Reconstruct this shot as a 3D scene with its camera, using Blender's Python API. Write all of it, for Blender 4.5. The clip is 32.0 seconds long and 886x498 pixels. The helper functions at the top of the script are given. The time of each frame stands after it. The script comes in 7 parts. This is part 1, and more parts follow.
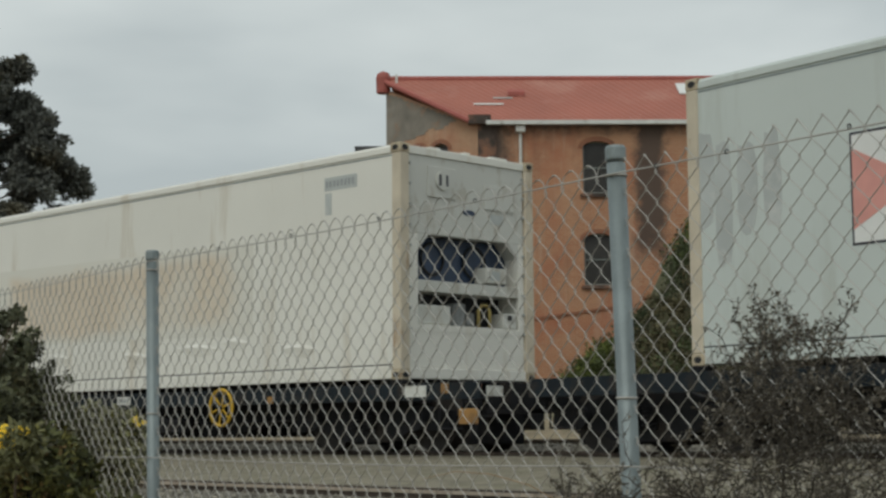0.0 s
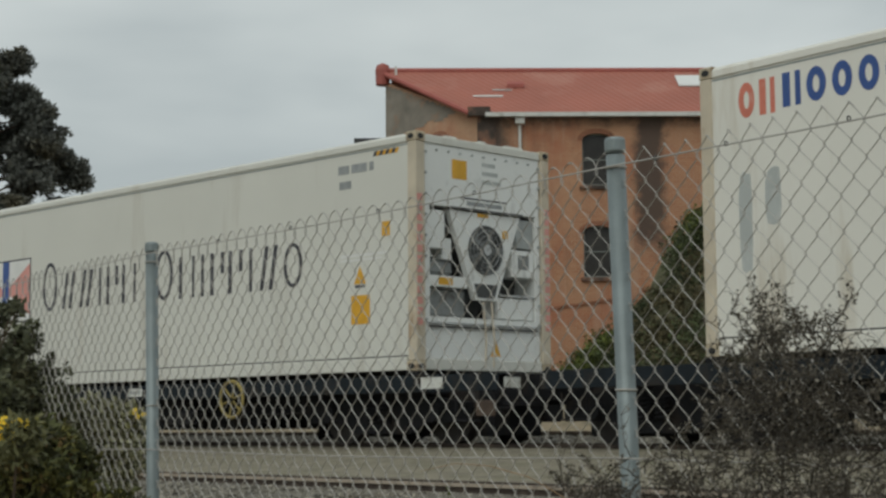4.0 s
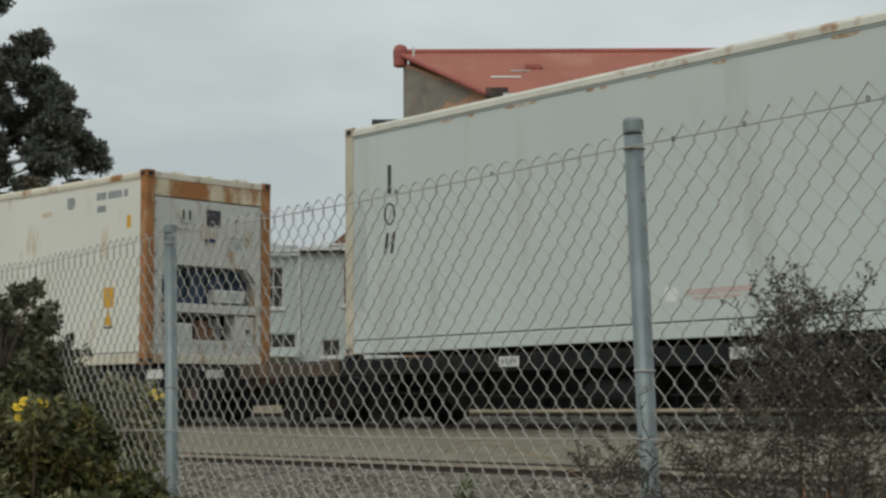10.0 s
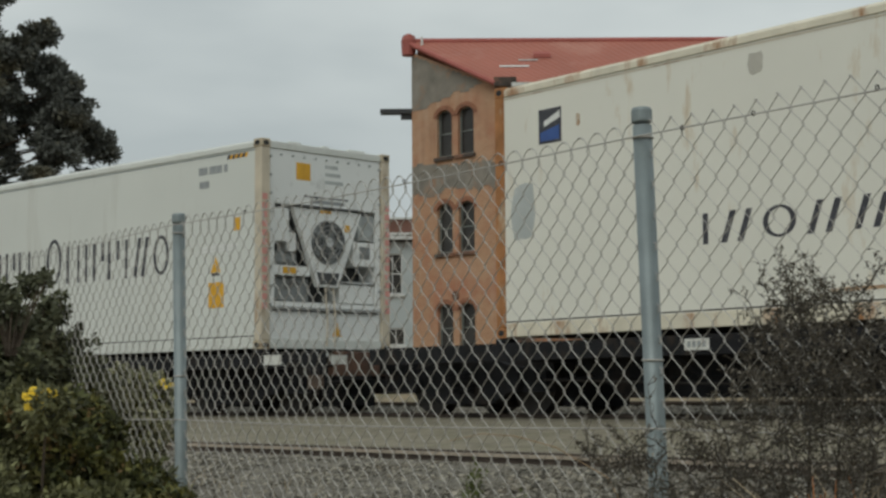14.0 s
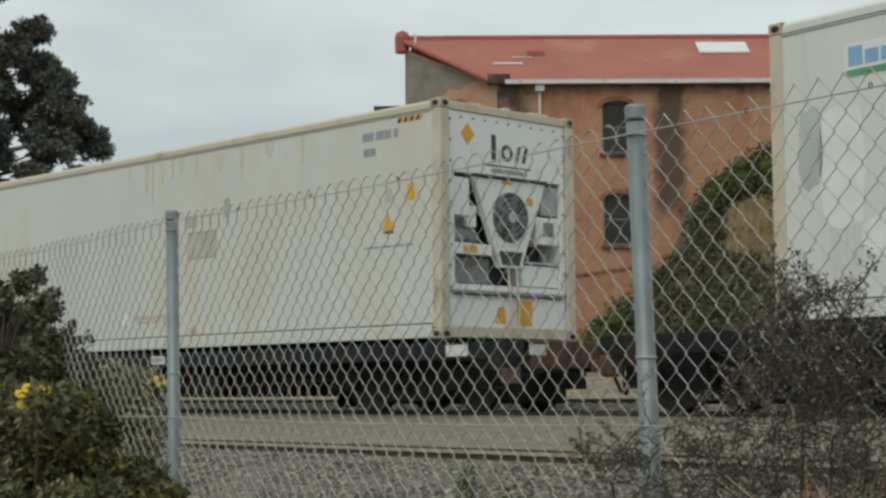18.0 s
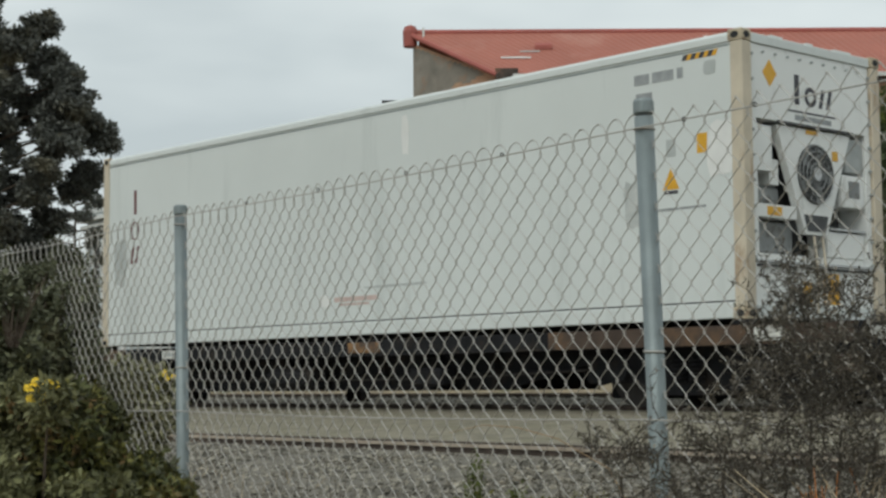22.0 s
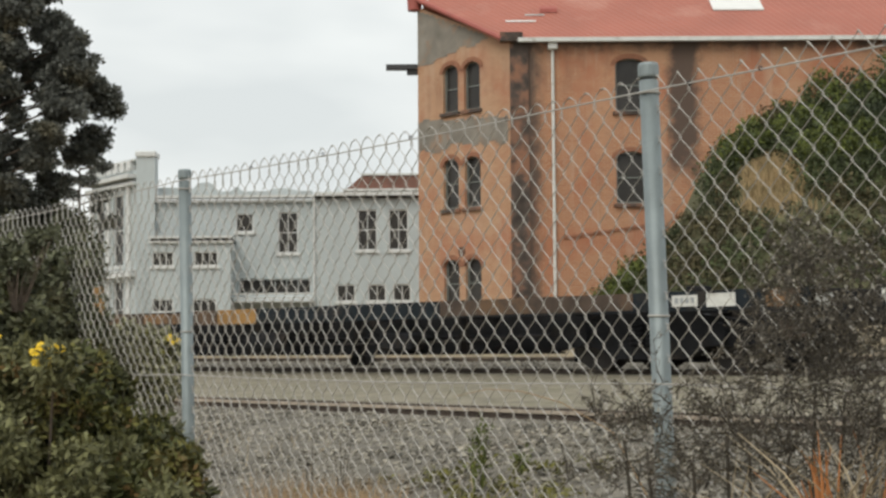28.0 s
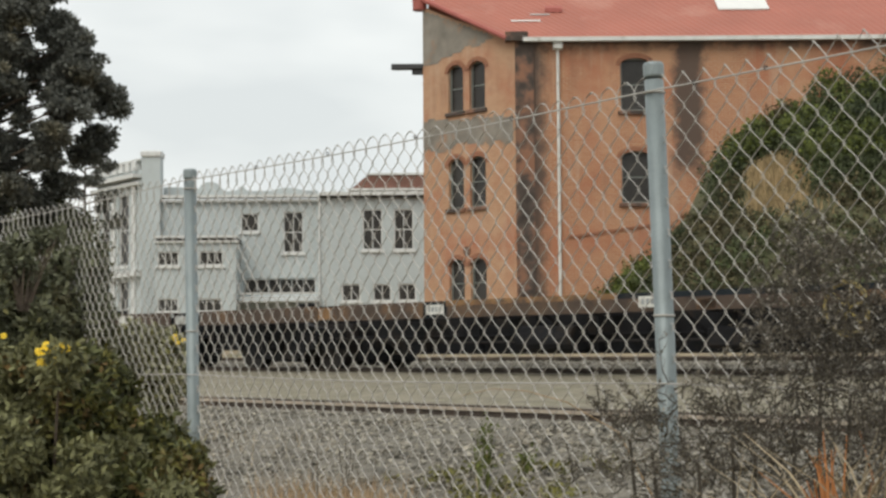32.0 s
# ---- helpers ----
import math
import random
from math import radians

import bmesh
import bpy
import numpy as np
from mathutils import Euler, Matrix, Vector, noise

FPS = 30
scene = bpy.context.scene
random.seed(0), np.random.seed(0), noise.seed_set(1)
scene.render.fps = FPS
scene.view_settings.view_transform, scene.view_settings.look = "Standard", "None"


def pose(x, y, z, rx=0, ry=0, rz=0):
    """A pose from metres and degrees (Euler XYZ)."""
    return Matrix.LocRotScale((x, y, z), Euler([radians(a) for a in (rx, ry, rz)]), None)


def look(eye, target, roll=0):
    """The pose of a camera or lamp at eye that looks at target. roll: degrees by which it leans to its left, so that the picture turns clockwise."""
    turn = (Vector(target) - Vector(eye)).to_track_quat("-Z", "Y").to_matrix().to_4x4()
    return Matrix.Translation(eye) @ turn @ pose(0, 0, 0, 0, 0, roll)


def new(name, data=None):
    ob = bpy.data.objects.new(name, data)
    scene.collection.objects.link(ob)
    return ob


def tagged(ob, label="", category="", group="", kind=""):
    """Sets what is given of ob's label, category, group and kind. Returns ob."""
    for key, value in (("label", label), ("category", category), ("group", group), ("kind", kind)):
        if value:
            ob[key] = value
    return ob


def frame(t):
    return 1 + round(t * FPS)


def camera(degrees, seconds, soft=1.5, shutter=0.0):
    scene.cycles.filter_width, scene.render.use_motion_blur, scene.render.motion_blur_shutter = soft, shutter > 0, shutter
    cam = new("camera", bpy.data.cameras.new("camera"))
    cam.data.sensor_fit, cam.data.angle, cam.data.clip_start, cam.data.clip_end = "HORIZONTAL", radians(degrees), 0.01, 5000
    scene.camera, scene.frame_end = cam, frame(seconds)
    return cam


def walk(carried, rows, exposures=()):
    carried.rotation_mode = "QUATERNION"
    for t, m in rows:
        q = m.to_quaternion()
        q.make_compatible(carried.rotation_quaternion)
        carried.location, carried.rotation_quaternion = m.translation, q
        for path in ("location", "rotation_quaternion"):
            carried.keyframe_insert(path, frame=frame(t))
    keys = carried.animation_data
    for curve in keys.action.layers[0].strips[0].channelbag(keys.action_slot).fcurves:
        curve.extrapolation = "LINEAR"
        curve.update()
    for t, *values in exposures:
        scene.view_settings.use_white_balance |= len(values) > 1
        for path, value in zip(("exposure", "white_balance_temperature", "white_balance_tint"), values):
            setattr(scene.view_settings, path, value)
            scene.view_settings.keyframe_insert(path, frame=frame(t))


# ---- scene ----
# The camera stands on the bank below the railway and only turns a little.
cam = camera(30.52, 32.0, soft=2.7)
EYE = Vector((0.0, 0.0, 1.5))


def view(yaw, pitch):
    a, b = radians(yaw), radians(pitch)
    ahead = Vector((-math.sin(a) * math.cos(b), math.cos(a) * math.cos(b), math.sin(b)))
    return look(EYE, EYE + ahead * 10, -0.41)


walk(cam, [(t, view(a, b)) for t, a, b in (
    (0.0, 46.61, 6.47), (0.5, 46.60, 6.65), (1.0, 46.66, 6.70), (1.5, 46.52, 6.69), (2.0, 46.56, 6.61), (2.5, 46.50, 6.54), (3.0, 46.45, 6.48),
    (3.5, 46.49, 6.30), (4.0, 46.59, 6.19), (4.5, 46.75, 5.90), (6.5, 46.83, 5.66), (7.0, 46.69, 5.58), (7.5, 46.77, 5.58), (8.0, 46.82, 5.66),
    (8.5, 46.97, 5.63), (9.0, 47.02, 5.67), (9.5, 47.12, 5.51), (10.0, 47.23, 5.53), (10.5, 47.47, 5.35), (11.0, 47.62, 5.34), (11.5, 47.54, 5.32),
    (12.0, 47.53, 5.47), (12.5, 47.38, 5.38), (13.0, 47.46, 5.22), (13.5, 47.55, 5.13), (14.0, 47.53, 5.16), (14.5, 47.57, 5.21),
    (15.0, 47.60, 5.17), (15.5, 47.37, 5.30), (17.5, 47.01, 4.87), (18.0, 47.30, 5.06), (18.5, 47.34, 4.86), (19.0, 47.38, 4.83),
    (19.5, 47.49, 4.76), (20.0, 47.41, 4.62), (20.5, 47.47, 4.89), (21.0, 47.52, 4.83), (21.5, 47.51, 4.84), (22.0, 47.59, 4.86),
    (22.5, 47.46, 4.78), (23.0, 47.47, 4.85), (23.5, 47.34, 4.83), (24.0, 47.42, 4.83), (24.5, 47.66, 4.44), (25.0, 47.70, 4.29),
    (25.5, 47.51, 4.11), (26.0, 47.67, 3.85), (26.5, 47.83, 3.72), (28.5, 47.71, 3.56), (29.0, 47.68, 3.52), (29.5, 47.89, 3.55),
    (30.0, 47.92, 3.52), (30.5, 47.86, 3.28), (31.0, 47.71, 3.23), (31.5, 47.90, 3.22), (32.0, 47.94, 3.59),
)], exposures=[(0.0, -0.05, 6490, 3), (2.0, -0.19, 6490, 3), (3.0, -0.23, 6580, 5), (4.0, -0.13, 6490, 3), (7.0, -0.02, 6480, 3), (9.0, 0.02, 6490, 3), (10.0, -0.02, 6490, 3), (12.0, 0.10, 6480, 3), (13.0, 0.03, 6510, 3), (14.0, -0.10, 6510, 3), (15.0, 0.04, 6480, 3), (18.0, 0.14, 6450, 3), (20.0, 0.12, 6430, 3), (22.0, 0.20, 6400, 3), (23.0, 0.06, 6450, 3), (24.0, 0.09, 6560, 5), (25.0, 0.40, 6760, 8), (26.0, 0.52, 6800, 8), (29.0, 0.64, 6800, 8), (32.0, 0.64, 6800, 8)])

# ---- light: an overcast day ----
world = bpy.data.worlds.new("world")
scene.world = world
world.use_nodes = True
wn, wl = world.node_tree.nodes, world.node_tree.links
wn.clear()
SUN_UP, SUN_ROUND = 48.0, 162.0
sky = wn.new("ShaderNodeTexSky")
sky.sky_type = "NISHITA"
sky.sun_disc = False
sky.sun_elevation, sky.sun_rotation = radians(SUN_UP), radians(SUN_ROUND)
sky.air_density, sky.dust_density, sky.ozone_density = 1.0, 4.0, 1.0
sky_level = wn.new("ShaderNodeMix")
sky_level.data_type = "RGBA"
sky_level.blend_type = "MULTIPLY"
sky_level.inputs["Factor"].default_value = 1.0
wl.new(sky.outputs[0], sky_level.inputs["A"])
sky_level.inputs["B"].default_value = (0.10, 0.10, 0.10, 1)
coord = wn.new("ShaderNodeTexCoord")
stretch = wn.new("ShaderNodeMapping")
stretch.inputs["Scale"].default_value = (1.0, 1.0, 3.2)
wl.new(coord.outputs["Generated"], stretch.inputs["Vector"])
cloud = wn.new("ShaderNodeTexNoise")
cloud.inputs["Scale"].default_value = 3.4
cloud.inputs["Detail"].default_value = 4
cloud.inputs["Roughness"].default_value = 0.45
wl.new(stretch.outputs[0], cloud.inputs["Vector"])
grey = wn.new("ShaderNodeValToRGB")
grey.color_ramp.elements[0].position, grey.color_ramp.elements[0].color = 0.36, (0.495, 0.528, 0.553, 1)
grey.color_ramp.elements[1].position, grey.color_ramp.elements[1].color = 0.70, (0.72, 0.743, 0.756, 1)
wl.new(cloud.outputs["Fac"], grey.inputs["Fac"])
cover = wn.new("ShaderNodeMix")
cover.data_type = "RGBA"
cover.inputs["Factor"].default_value = 0.93
wl.new(sky_level.outputs["Result"], cover.inputs["A"])
wl.new(grey.outputs["Color"], cover.inputs["B"])
back = wn.new("ShaderNodeBackground")
back.inputs["Strength"].default_value = 1.0
wl.new(cover.outputs["Result"], back.inputs["Color"])
wout = wn.new("ShaderNodeOutputWorld")
wl.new(back.outputs[0], wout.inputs["Surface"])

sun = new("sun", bpy.data.lights.new("sun", "SUN"))
sun.data.energy, sun.data.angle, sun.data.color = 0.9, radians(40), (1.0, 0.97, 0.92)
sa, se = radians(SUN_ROUND), radians(SUN_UP)
sun_from = Vector((math.sin(sa) * math.cos(se), math.cos(sa) * math.cos(se), math.sin(se)))
sun.matrix_world = look(sun_from * 50, (0, 0, 0))


# ---- materials ----
def mat(name, col, rough=0.6, metal=0.0, var=0.10, scale=6.0, fine=60.0, bump=0.15, stain=None, amount=0.35,
        stain_scale=1.2, stretch_z=1.0, spread=0.0, island=0.0, spec=0.5):
    """A plain surface with two scales of variation; stain: a second colour in patches or, with stretch_z below 1, in runs."""
    m = bpy.data.materials.new(name)
    m.use_nodes = True
    nt = m.node_tree
    bsdf = nt.nodes["Principled BSDF"]
    bsdf.inputs["Roughness"].default_value = rough
    bsdf.inputs["Metallic"].default_value = metal
    bsdf.inputs["Specular IOR Level"].default_value = spec
    tc = nt.nodes.new("ShaderNodeTexCoord")
    n1 = nt.nodes.new("ShaderNodeTexNoise")
    n1.inputs["Scale"].default_value = scale
    n1.inputs["Detail"].default_value = 5
    nt.links.new(tc.outputs["Object"], n1.inputs["Vector"])
    r1 = nt.nodes.new("ShaderNodeValToRGB")
    lo = [c * (1 - var) for c in col]
    hi = [min(1, c * (1 + var)) for c in col]
    r1.color_ramp.elements[0].position, r1.color_ramp.elements[0].color = 0.3, (*lo, 1)
    r1.color_ramp.elements[1].position, r1.color_ramp.elements[1].color = 0.7, (*hi, 1)
    nt.links.new(n1.outputs["Fac"], r1.inputs["Fac"])
    out = r1.outputs["Color"]
    if stain:
        mp = nt.nodes.new("ShaderNodeMapping")
        mp.inputs["Scale"].default_value = (1, 1, stretch_z)
        nt.links.new(tc.outputs["Object"], mp.inputs["Vector"])
        n2 = nt.nodes.new("ShaderNodeTexNoise")
        n2.inputs["Scale"].default_value = stain_scale
        n2.inputs["Detail"].default_value = 6
        n2.inputs["Roughness"].default_value = 0.65
        nt.links.new(mp.outputs[0], n2.inputs["Vector"])
        r2 = nt.nodes.new("ShaderNodeValToRGB")
        r2.color_ramp.elements[0].position = 0.68 - 0.4 * amount
        r2.color_ramp.elements[1].position = 0.82 - 0.4 * amount
        nt.links.new(n2.outputs["Fac"], r2.inputs["Fac"])
        mx = nt.nodes.new("ShaderNodeMix")
        mx.data_type = "RGBA"
        nt.links.new(r2.outputs["Color"], mx.inputs["Factor"])
        nt.links.new(out, mx.inputs["A"])
        mx.inputs["B"].default_value = (*stain, 1)
        out = mx.outputs["Result"]
    if spread or island:
        src = nt.nodes.new("ShaderNodeObjectInfo" if spread else "ShaderNodeNewGeometry")
        hs = nt.nodes.new("ShaderNodeHueSaturation")
        mr = nt.nodes.new("ShaderNodeMapRange")
        s = spread or island
        mr.inputs["To Min"].default_value, mr.inputs["To Max"].default_value = 1 - s, 1 + s
        nt.links.new(src.outputs["Random" if spread else "Random Per Island"], mr.inputs["Value"])
        nt.links.new(mr.outputs[0], hs.inputs["Value"])
        nt.links.new(out, hs.inputs["Color"])
        out = hs.outputs[0]
    nt.links.new(out, bsdf.inputs["Base Color"])
    if bump:
        n3 = nt.nodes.new("ShaderNodeTexNoise")
        n3.inputs["Scale"].default_value = fine
        n3.inputs["Detail"].default_value = 3
        nt.links.new(tc.outputs["Object"], n3.inputs["Vector"])
        bp = nt.nodes.new("ShaderNodeBump")
        bp.inputs["Strength"].default_value = bump
        bp.inputs["Distance"].default_value = 0.02
        nt.links.new(n3.outputs["Fac"], bp.inputs["Height"])
        nt.links.new(bp.outputs[0], bsdf.inputs["Normal"])
    return m


M = {
    "galv": mat("galvanised_steel", (0.215, 0.25, 0.255), 0.5, 0.4, 0.14, 9, 90, 0.1, (0.29, 0.32, 0.32), 0.5, 3, 0.4),
    "mesh": mat("galvanised_wire", (0.39, 0.376, 0.350), 0.6, 0.1, 0.12, 4, 120, 0.0),
    "rail": mat("rusty_rail_steel", (0.062, 0.045, 0.035), 0.8, 0.1, 0.2, 5, 50, 0.15, (0.16, 0.12, 0.09), 0.4, 2),
    "railhead": mat("dusty_tan_rail_steel", (0.40, 0.34, 0.27), 0.75, 0.1, 0.15, 4, 60, 0.05, (0.22, 0.17, 0.13), 0.35, 3),
    "sleeper": mat("weathered_sleeper", (0.10, 0.083, 0.066), 0.9, 0, 0.25, 7, 40, 0.4),
    "black": mat("grimy_black_steel", (0.014, 0.014, 0.016), 0.85, 0.0, 0.35, 5, 40, 0.2, (0.034, 0.027, 0.022), 0.36, 3, spec=0.2),
    "bluegrey": mat("dark_blue_grey_steel", (0.011, 0.016, 0.021), 0.8, 0.0, 0.3, 4, 40, 0.15, (0.034, 0.029, 0.025), 0.42, 2.5, spec=0.25),
    "brownsteel": mat("rust_brown_steel", (0.068, 0.046, 0.034), 0.8, 0.1, 0.3, 4, 40, 0.2, (0.14, 0.082, 0.045), 0.42, 2.2),
    "redsteel": mat("red_brown_rusted_steel", (0.115, 0.062, 0.042), 0.85, 0, 0.3, 5, 40, 0.25, (0.055, 0.036, 0.03), 0.45, 4),
    "ochre": mat("ochre_painted_steel", (0.31, 0.165, 0.048), 0.65, 0, 0.22, 5, 40, 0.15, (0.13, 0.075, 0.04), 0.42, 3),
    "rustmark": mat("rust_blotched_ochre_paint", (0.215, 0.115, 0.048), 0.75, 0, 0.3, 5, 40, 0.2, (0.085, 0.055, 0.038), 0.5, 3.5, 1.6),
    "yellow": mat("yellow_paint", (0.52, 0.32, 0.02), 0.55, 0, 0.15, 8, 40, 0.1, (0.22, 0.12, 0.03), 0.3, 5),
    "khaki": mat("worn_khaki_yellow_paint", (0.33, 0.26, 0.085), 0.7, 0, 0.25, 6, 40, 0.1, (0.16, 0.10, 0.05), 0.4, 5),
    "tussock": mat("orange_straw_tussock", (0.36, 0.25, 0.145), 0.9, 0, 0.3, 3, 30, 0.0, island=0.4),
    "wheel": mat("worn_wheel_steel", (0.035, 0.030, 0.028), 0.6, 0.4, 0.3, 8, 60, 0.1),
    "plate": mat("white_number_plate", (0.62, 0.62, 0.58), 0.6, 0, 0.12, 12, 60, 0.05, (0.3, 0.27, 0.22), 0.3, 6),
    "gravel": mat("crushed_stone_ballast", (0.162, 0.146, 0.117), 0.95, 0, 0.38, 9, 55, 0.9, (0.105, 0.095, 0.08), 0.42, 14),
    "stone": mat("ballast_stone", (0.215, 0.198, 0.162), 0.9, 0, 0.25, 9, 80, 0.3, (0.16, 0.135, 0.10), 0.36, 1.5, island=0.68),
    "strip": mat("trodden_fine_gravel", (0.222, 0.197, 0.146), 0.95, 0, 0.24, 3.5, 70, 0.6, (0.165, 0.152, 0.095), 0.44, 3.2),
    "bark": mat("grey_brown_bark", (0.10, 0.075, 0.055), 0.95, 0, 0.3, 8, 30, 0.6),
    "twig": mat("bare_grey_twig", (0.071, 0.061, 0.048), 0.9, 0, 0.25, 9, 30, 0.1, island=0.35),
    "twigleaf": mat("dry_grey_leaf", (0.185, 0.167, 0.136), 0.85, 0, 0.25, 9, 30, 0.0, island=0.55),
    "pine": mat("dark_pine_needles", (0.112, 0.117, 0.102), 0.85, 0, 0.35, 1.2, 30, 0.0, (0.16, 0.145, 0.095), 0.36, 0.9, island=0.45),
    "daisyleaf": mat("grey_green_leaf", (0.146, 0.146, 0.064), 0.75, 0, 0.3, 3, 30, 0.0, island=0.45),
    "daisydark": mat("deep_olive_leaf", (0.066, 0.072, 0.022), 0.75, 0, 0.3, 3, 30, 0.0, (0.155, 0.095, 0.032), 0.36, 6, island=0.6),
    "flower": mat("yellow_petal", (0.80, 0.55, 0.02), 0.6, 0, 0.12, 9, 30, 0.0, island=0.25),
    "scrub": mat("dense_green_scrub", (0.065, 0.082, 0.030), 0.8, 0, 0.4, 0.6, 30, 0.0, (0.034, 0.046, 0.022), 0.42, 0.35, island=0.5),
    "gorse": mat("bright_green_shoot", (0.105, 0.125, 0.022), 0.8, 0, 0.35, 0.9, 30, 0.0, (0.055, 0.075, 0.02), 0.4, 1.0, island=0.5),
    "drygrass": mat("dry_straw_grass", (0.37, 0.30, 0.20), 0.9, 0, 0.3, 3, 30, 0.0, island=0.4),
    "rustgrass": mat("red_brown_dead_stem", (0.38, 0.15, 0.05), 0.9, 0, 0.3, 3, 30, 0.0, island=0.35),
    "glassdark": mat("dark_window_glass", (0.036, 0.033, 0.030), 0.32, 0, 0.3, 1.5, 10, 0.02, spec=0.35),
    "roofred": mat("red_painted_iron_roof", (0.37, 0.126, 0.088), 0.65, 0, 0.08, 0.7, 6, 0.1, (0.43, 0.19, 0.142), 0.35, 0.5),
    "cap": mat("red_painted_ridge_cap", (0.36, 0.10, 0.08), 0.65, 0, 0.1, 2, 20, 0.05),
    "whitepaint": mat("weathered_white_paint", (0.66, 0.66, 0.63), 0.6, 0, 0.08, 3, 30, 0.05, (0.42, 0.40, 0.36), 0.28, 2),
    "greyrender": mat("pale_blue_grey_render", (0.475, 0.52, 0.525), 0.85, 0, 0.06, 0.7, 20, 0.12, (0.40, 0.435, 0.44), 0.3, 0.6, 0.5),
    "greytrim": mat("pale_trim_render", (0.64, 0.65, 0.635), 0.8, 0, 0.07, 1.5, 20, 0.08, (0.42, 0.42, 0.41), 0.3, 1.5),
    "iron": mat("dark_downpipe_iron", (0.05, 0.05, 0.052), 0.6, 0.2, 0.2, 5, 30, 0.05),
    "rubber": mat("black_rubber", (0.02, 0.02, 0.02), 0.8, 0, 0.2, 10, 40, 0.05),
}


def brick_mat(name, one, two, pale, soot=()):
    """Brickwork with courses, red and pale patches and dark runs; soot: bands of soot stain and of painted shadow."""
    m = bpy.data.materials.new(name)
    m.use_nodes = True
    nt = m.node_tree
    bsdf = nt.nodes["Principled BSDF"]
    bsdf.inputs["Roughness"].default_value = 0.92
    tc = nt.nodes.new("ShaderNodeTexCoord")
    sep = nt.nodes.new("ShaderNodeSeparateXYZ")
    nt.links.new(tc.outputs["Object"], sep.inputs[0])
    add = nt.nodes.new("ShaderNodeMath")
    add.operation = "ADD"
    nt.links.new(sep.outputs["X"], add.inputs[0])
    nt.links.new(sep.outputs["Y"], add.inputs[1])
    comb = nt.nodes.new("ShaderNodeCombineXYZ")
    nt.links.new(add.outputs[0], comb.inputs["X"])
    nt.links.new(sep.outputs["Z"], comb.inputs["Y"])
    br = nt.nodes.new("ShaderNodeTexBrick")
    br.inputs["Scale"].default_value = 1.0
    br.inputs["Brick Width"].default_value, br.inputs["Row Height"].default_value = 0.235, 0.085
    br.inputs["Mortar Size"].default_value = 0.008
    br.inputs["Color1"].default_value = (*one, 1)
    br.inputs["Color2"].default_value = (*two, 1)
    br.inputs["Mortar"].default_value = (0.47, 0.34, 0.23, 1)
    nt.links.new(comb.outputs[0], br.inputs["Vector"])
    out = br.outputs["Color"]
    for scale, tall, lo, hi, colour in ((0.22, 1.0, 0.50, 0.70, (*pale, 1)), (0.5, 1.0, 0.48, 0.74, (0.38, 0.13, 0.072, 1)), (1.6, 0.14, 0.56, 0.78, (0.50, 0.36, 0.26, 1)),
                                        (1.1, 0.22, 0.58, 0.80, (0.24, 0.12, 0.08, 1)), (3.0, 1.0, 0.54, 0.8, (0.37, 0.20, 0.13, 1))):
        mp = nt.nodes.new("ShaderNodeMapping")
        mp.inputs["Scale"].default_value = (1, 1, tall)
        nt.links.new(tc.outputs["Object"], mp.inputs["Vector"])
        n = nt.nodes.new("ShaderNodeTexNoise")
        n.inputs["Scale"].default_value = scale
        n.inputs["Detail"].default_value = 6
        n.inputs["Roughness"].default_value = 0.6
        nt.links.new(mp.outputs[0], n.inputs["Vector"])
        r = nt.nodes.new("ShaderNodeValToRGB")
        r.color_ramp.elements[0].position, r.color_ramp.elements[1].position = lo, hi
        nt.links.new(n.outputs["Fac"], r.inputs["Fac"])
        mx = nt.nodes.new("ShaderNodeMix")
        mx.data_type = "RGBA"
        nt.links.new(r.outputs["Color"], mx.inputs["Factor"])
        nt.links.new(out, mx.inputs["A"])
        mx.inputs["B"].default_value = colour
        out = mx.outputs["Result"]
    def calc(kind, a, b):
        k = nt.nodes.new("ShaderNodeMath")
        k.operation = kind
        for i, v in enumerate((a, b)):
            if isinstance(v, (int, float)):
                k.inputs[i].default_value = v
            else:
                nt.links.new(v, k.inputs[i])
        return k.outputs[0]
    if soot:
        ragged = nt.nodes.new("ShaderNodeTexNoise")
        ragged.inputs["Scale"].default_value = 1.7
        ragged.inputs["Detail"].default_value = 8
        ragged.inputs["Roughness"].default_value = 0.68
        nt.links.new(tc.outputs["Object"], ragged.inputs["Vector"])
        edge = calc("MULTIPLY", calc("SUBTRACT", ragged.outputs["Fac"], 0.5), 2.6)
        for axis, centre, reach, low, blur in soot:
            d = calc("SUBTRACT", reach, calc("ABSOLUTE", calc("SUBTRACT", sep.outputs[axis], centre), 0))
            d = calc("MINIMUM", d, calc("MULTIPLY", calc("SUBTRACT", sep.outputs["Z"], low), 0.35))
            fade = nt.nodes.new("ShaderNodeMapRange")
            fade.interpolation_type = "SMOOTHSTEP"
            fade.inputs["From Min"].default_value, fade.inputs["From Max"].default_value = -blur, blur
            fade.inputs["To Max"].default_value = 0.92
            nt.links.new(calc("ADD", d, calc("MULTIPLY", edge, 0.42)), fade.inputs["Value"])
            mx = nt.nodes.new("ShaderNodeMix")
            mx.data_type = "RGBA"
            nt.links.new(fade.outputs["Result"], mx.inputs["Factor"])
            nt.links.new(out, mx.inputs["A"])
            mx.inputs["B"].default_value = (0.082, 0.062, 0.052, 1)
            out = mx.outputs["Result"]
    nt.links.new(out, bsdf.inputs["Base Color"])
    return m


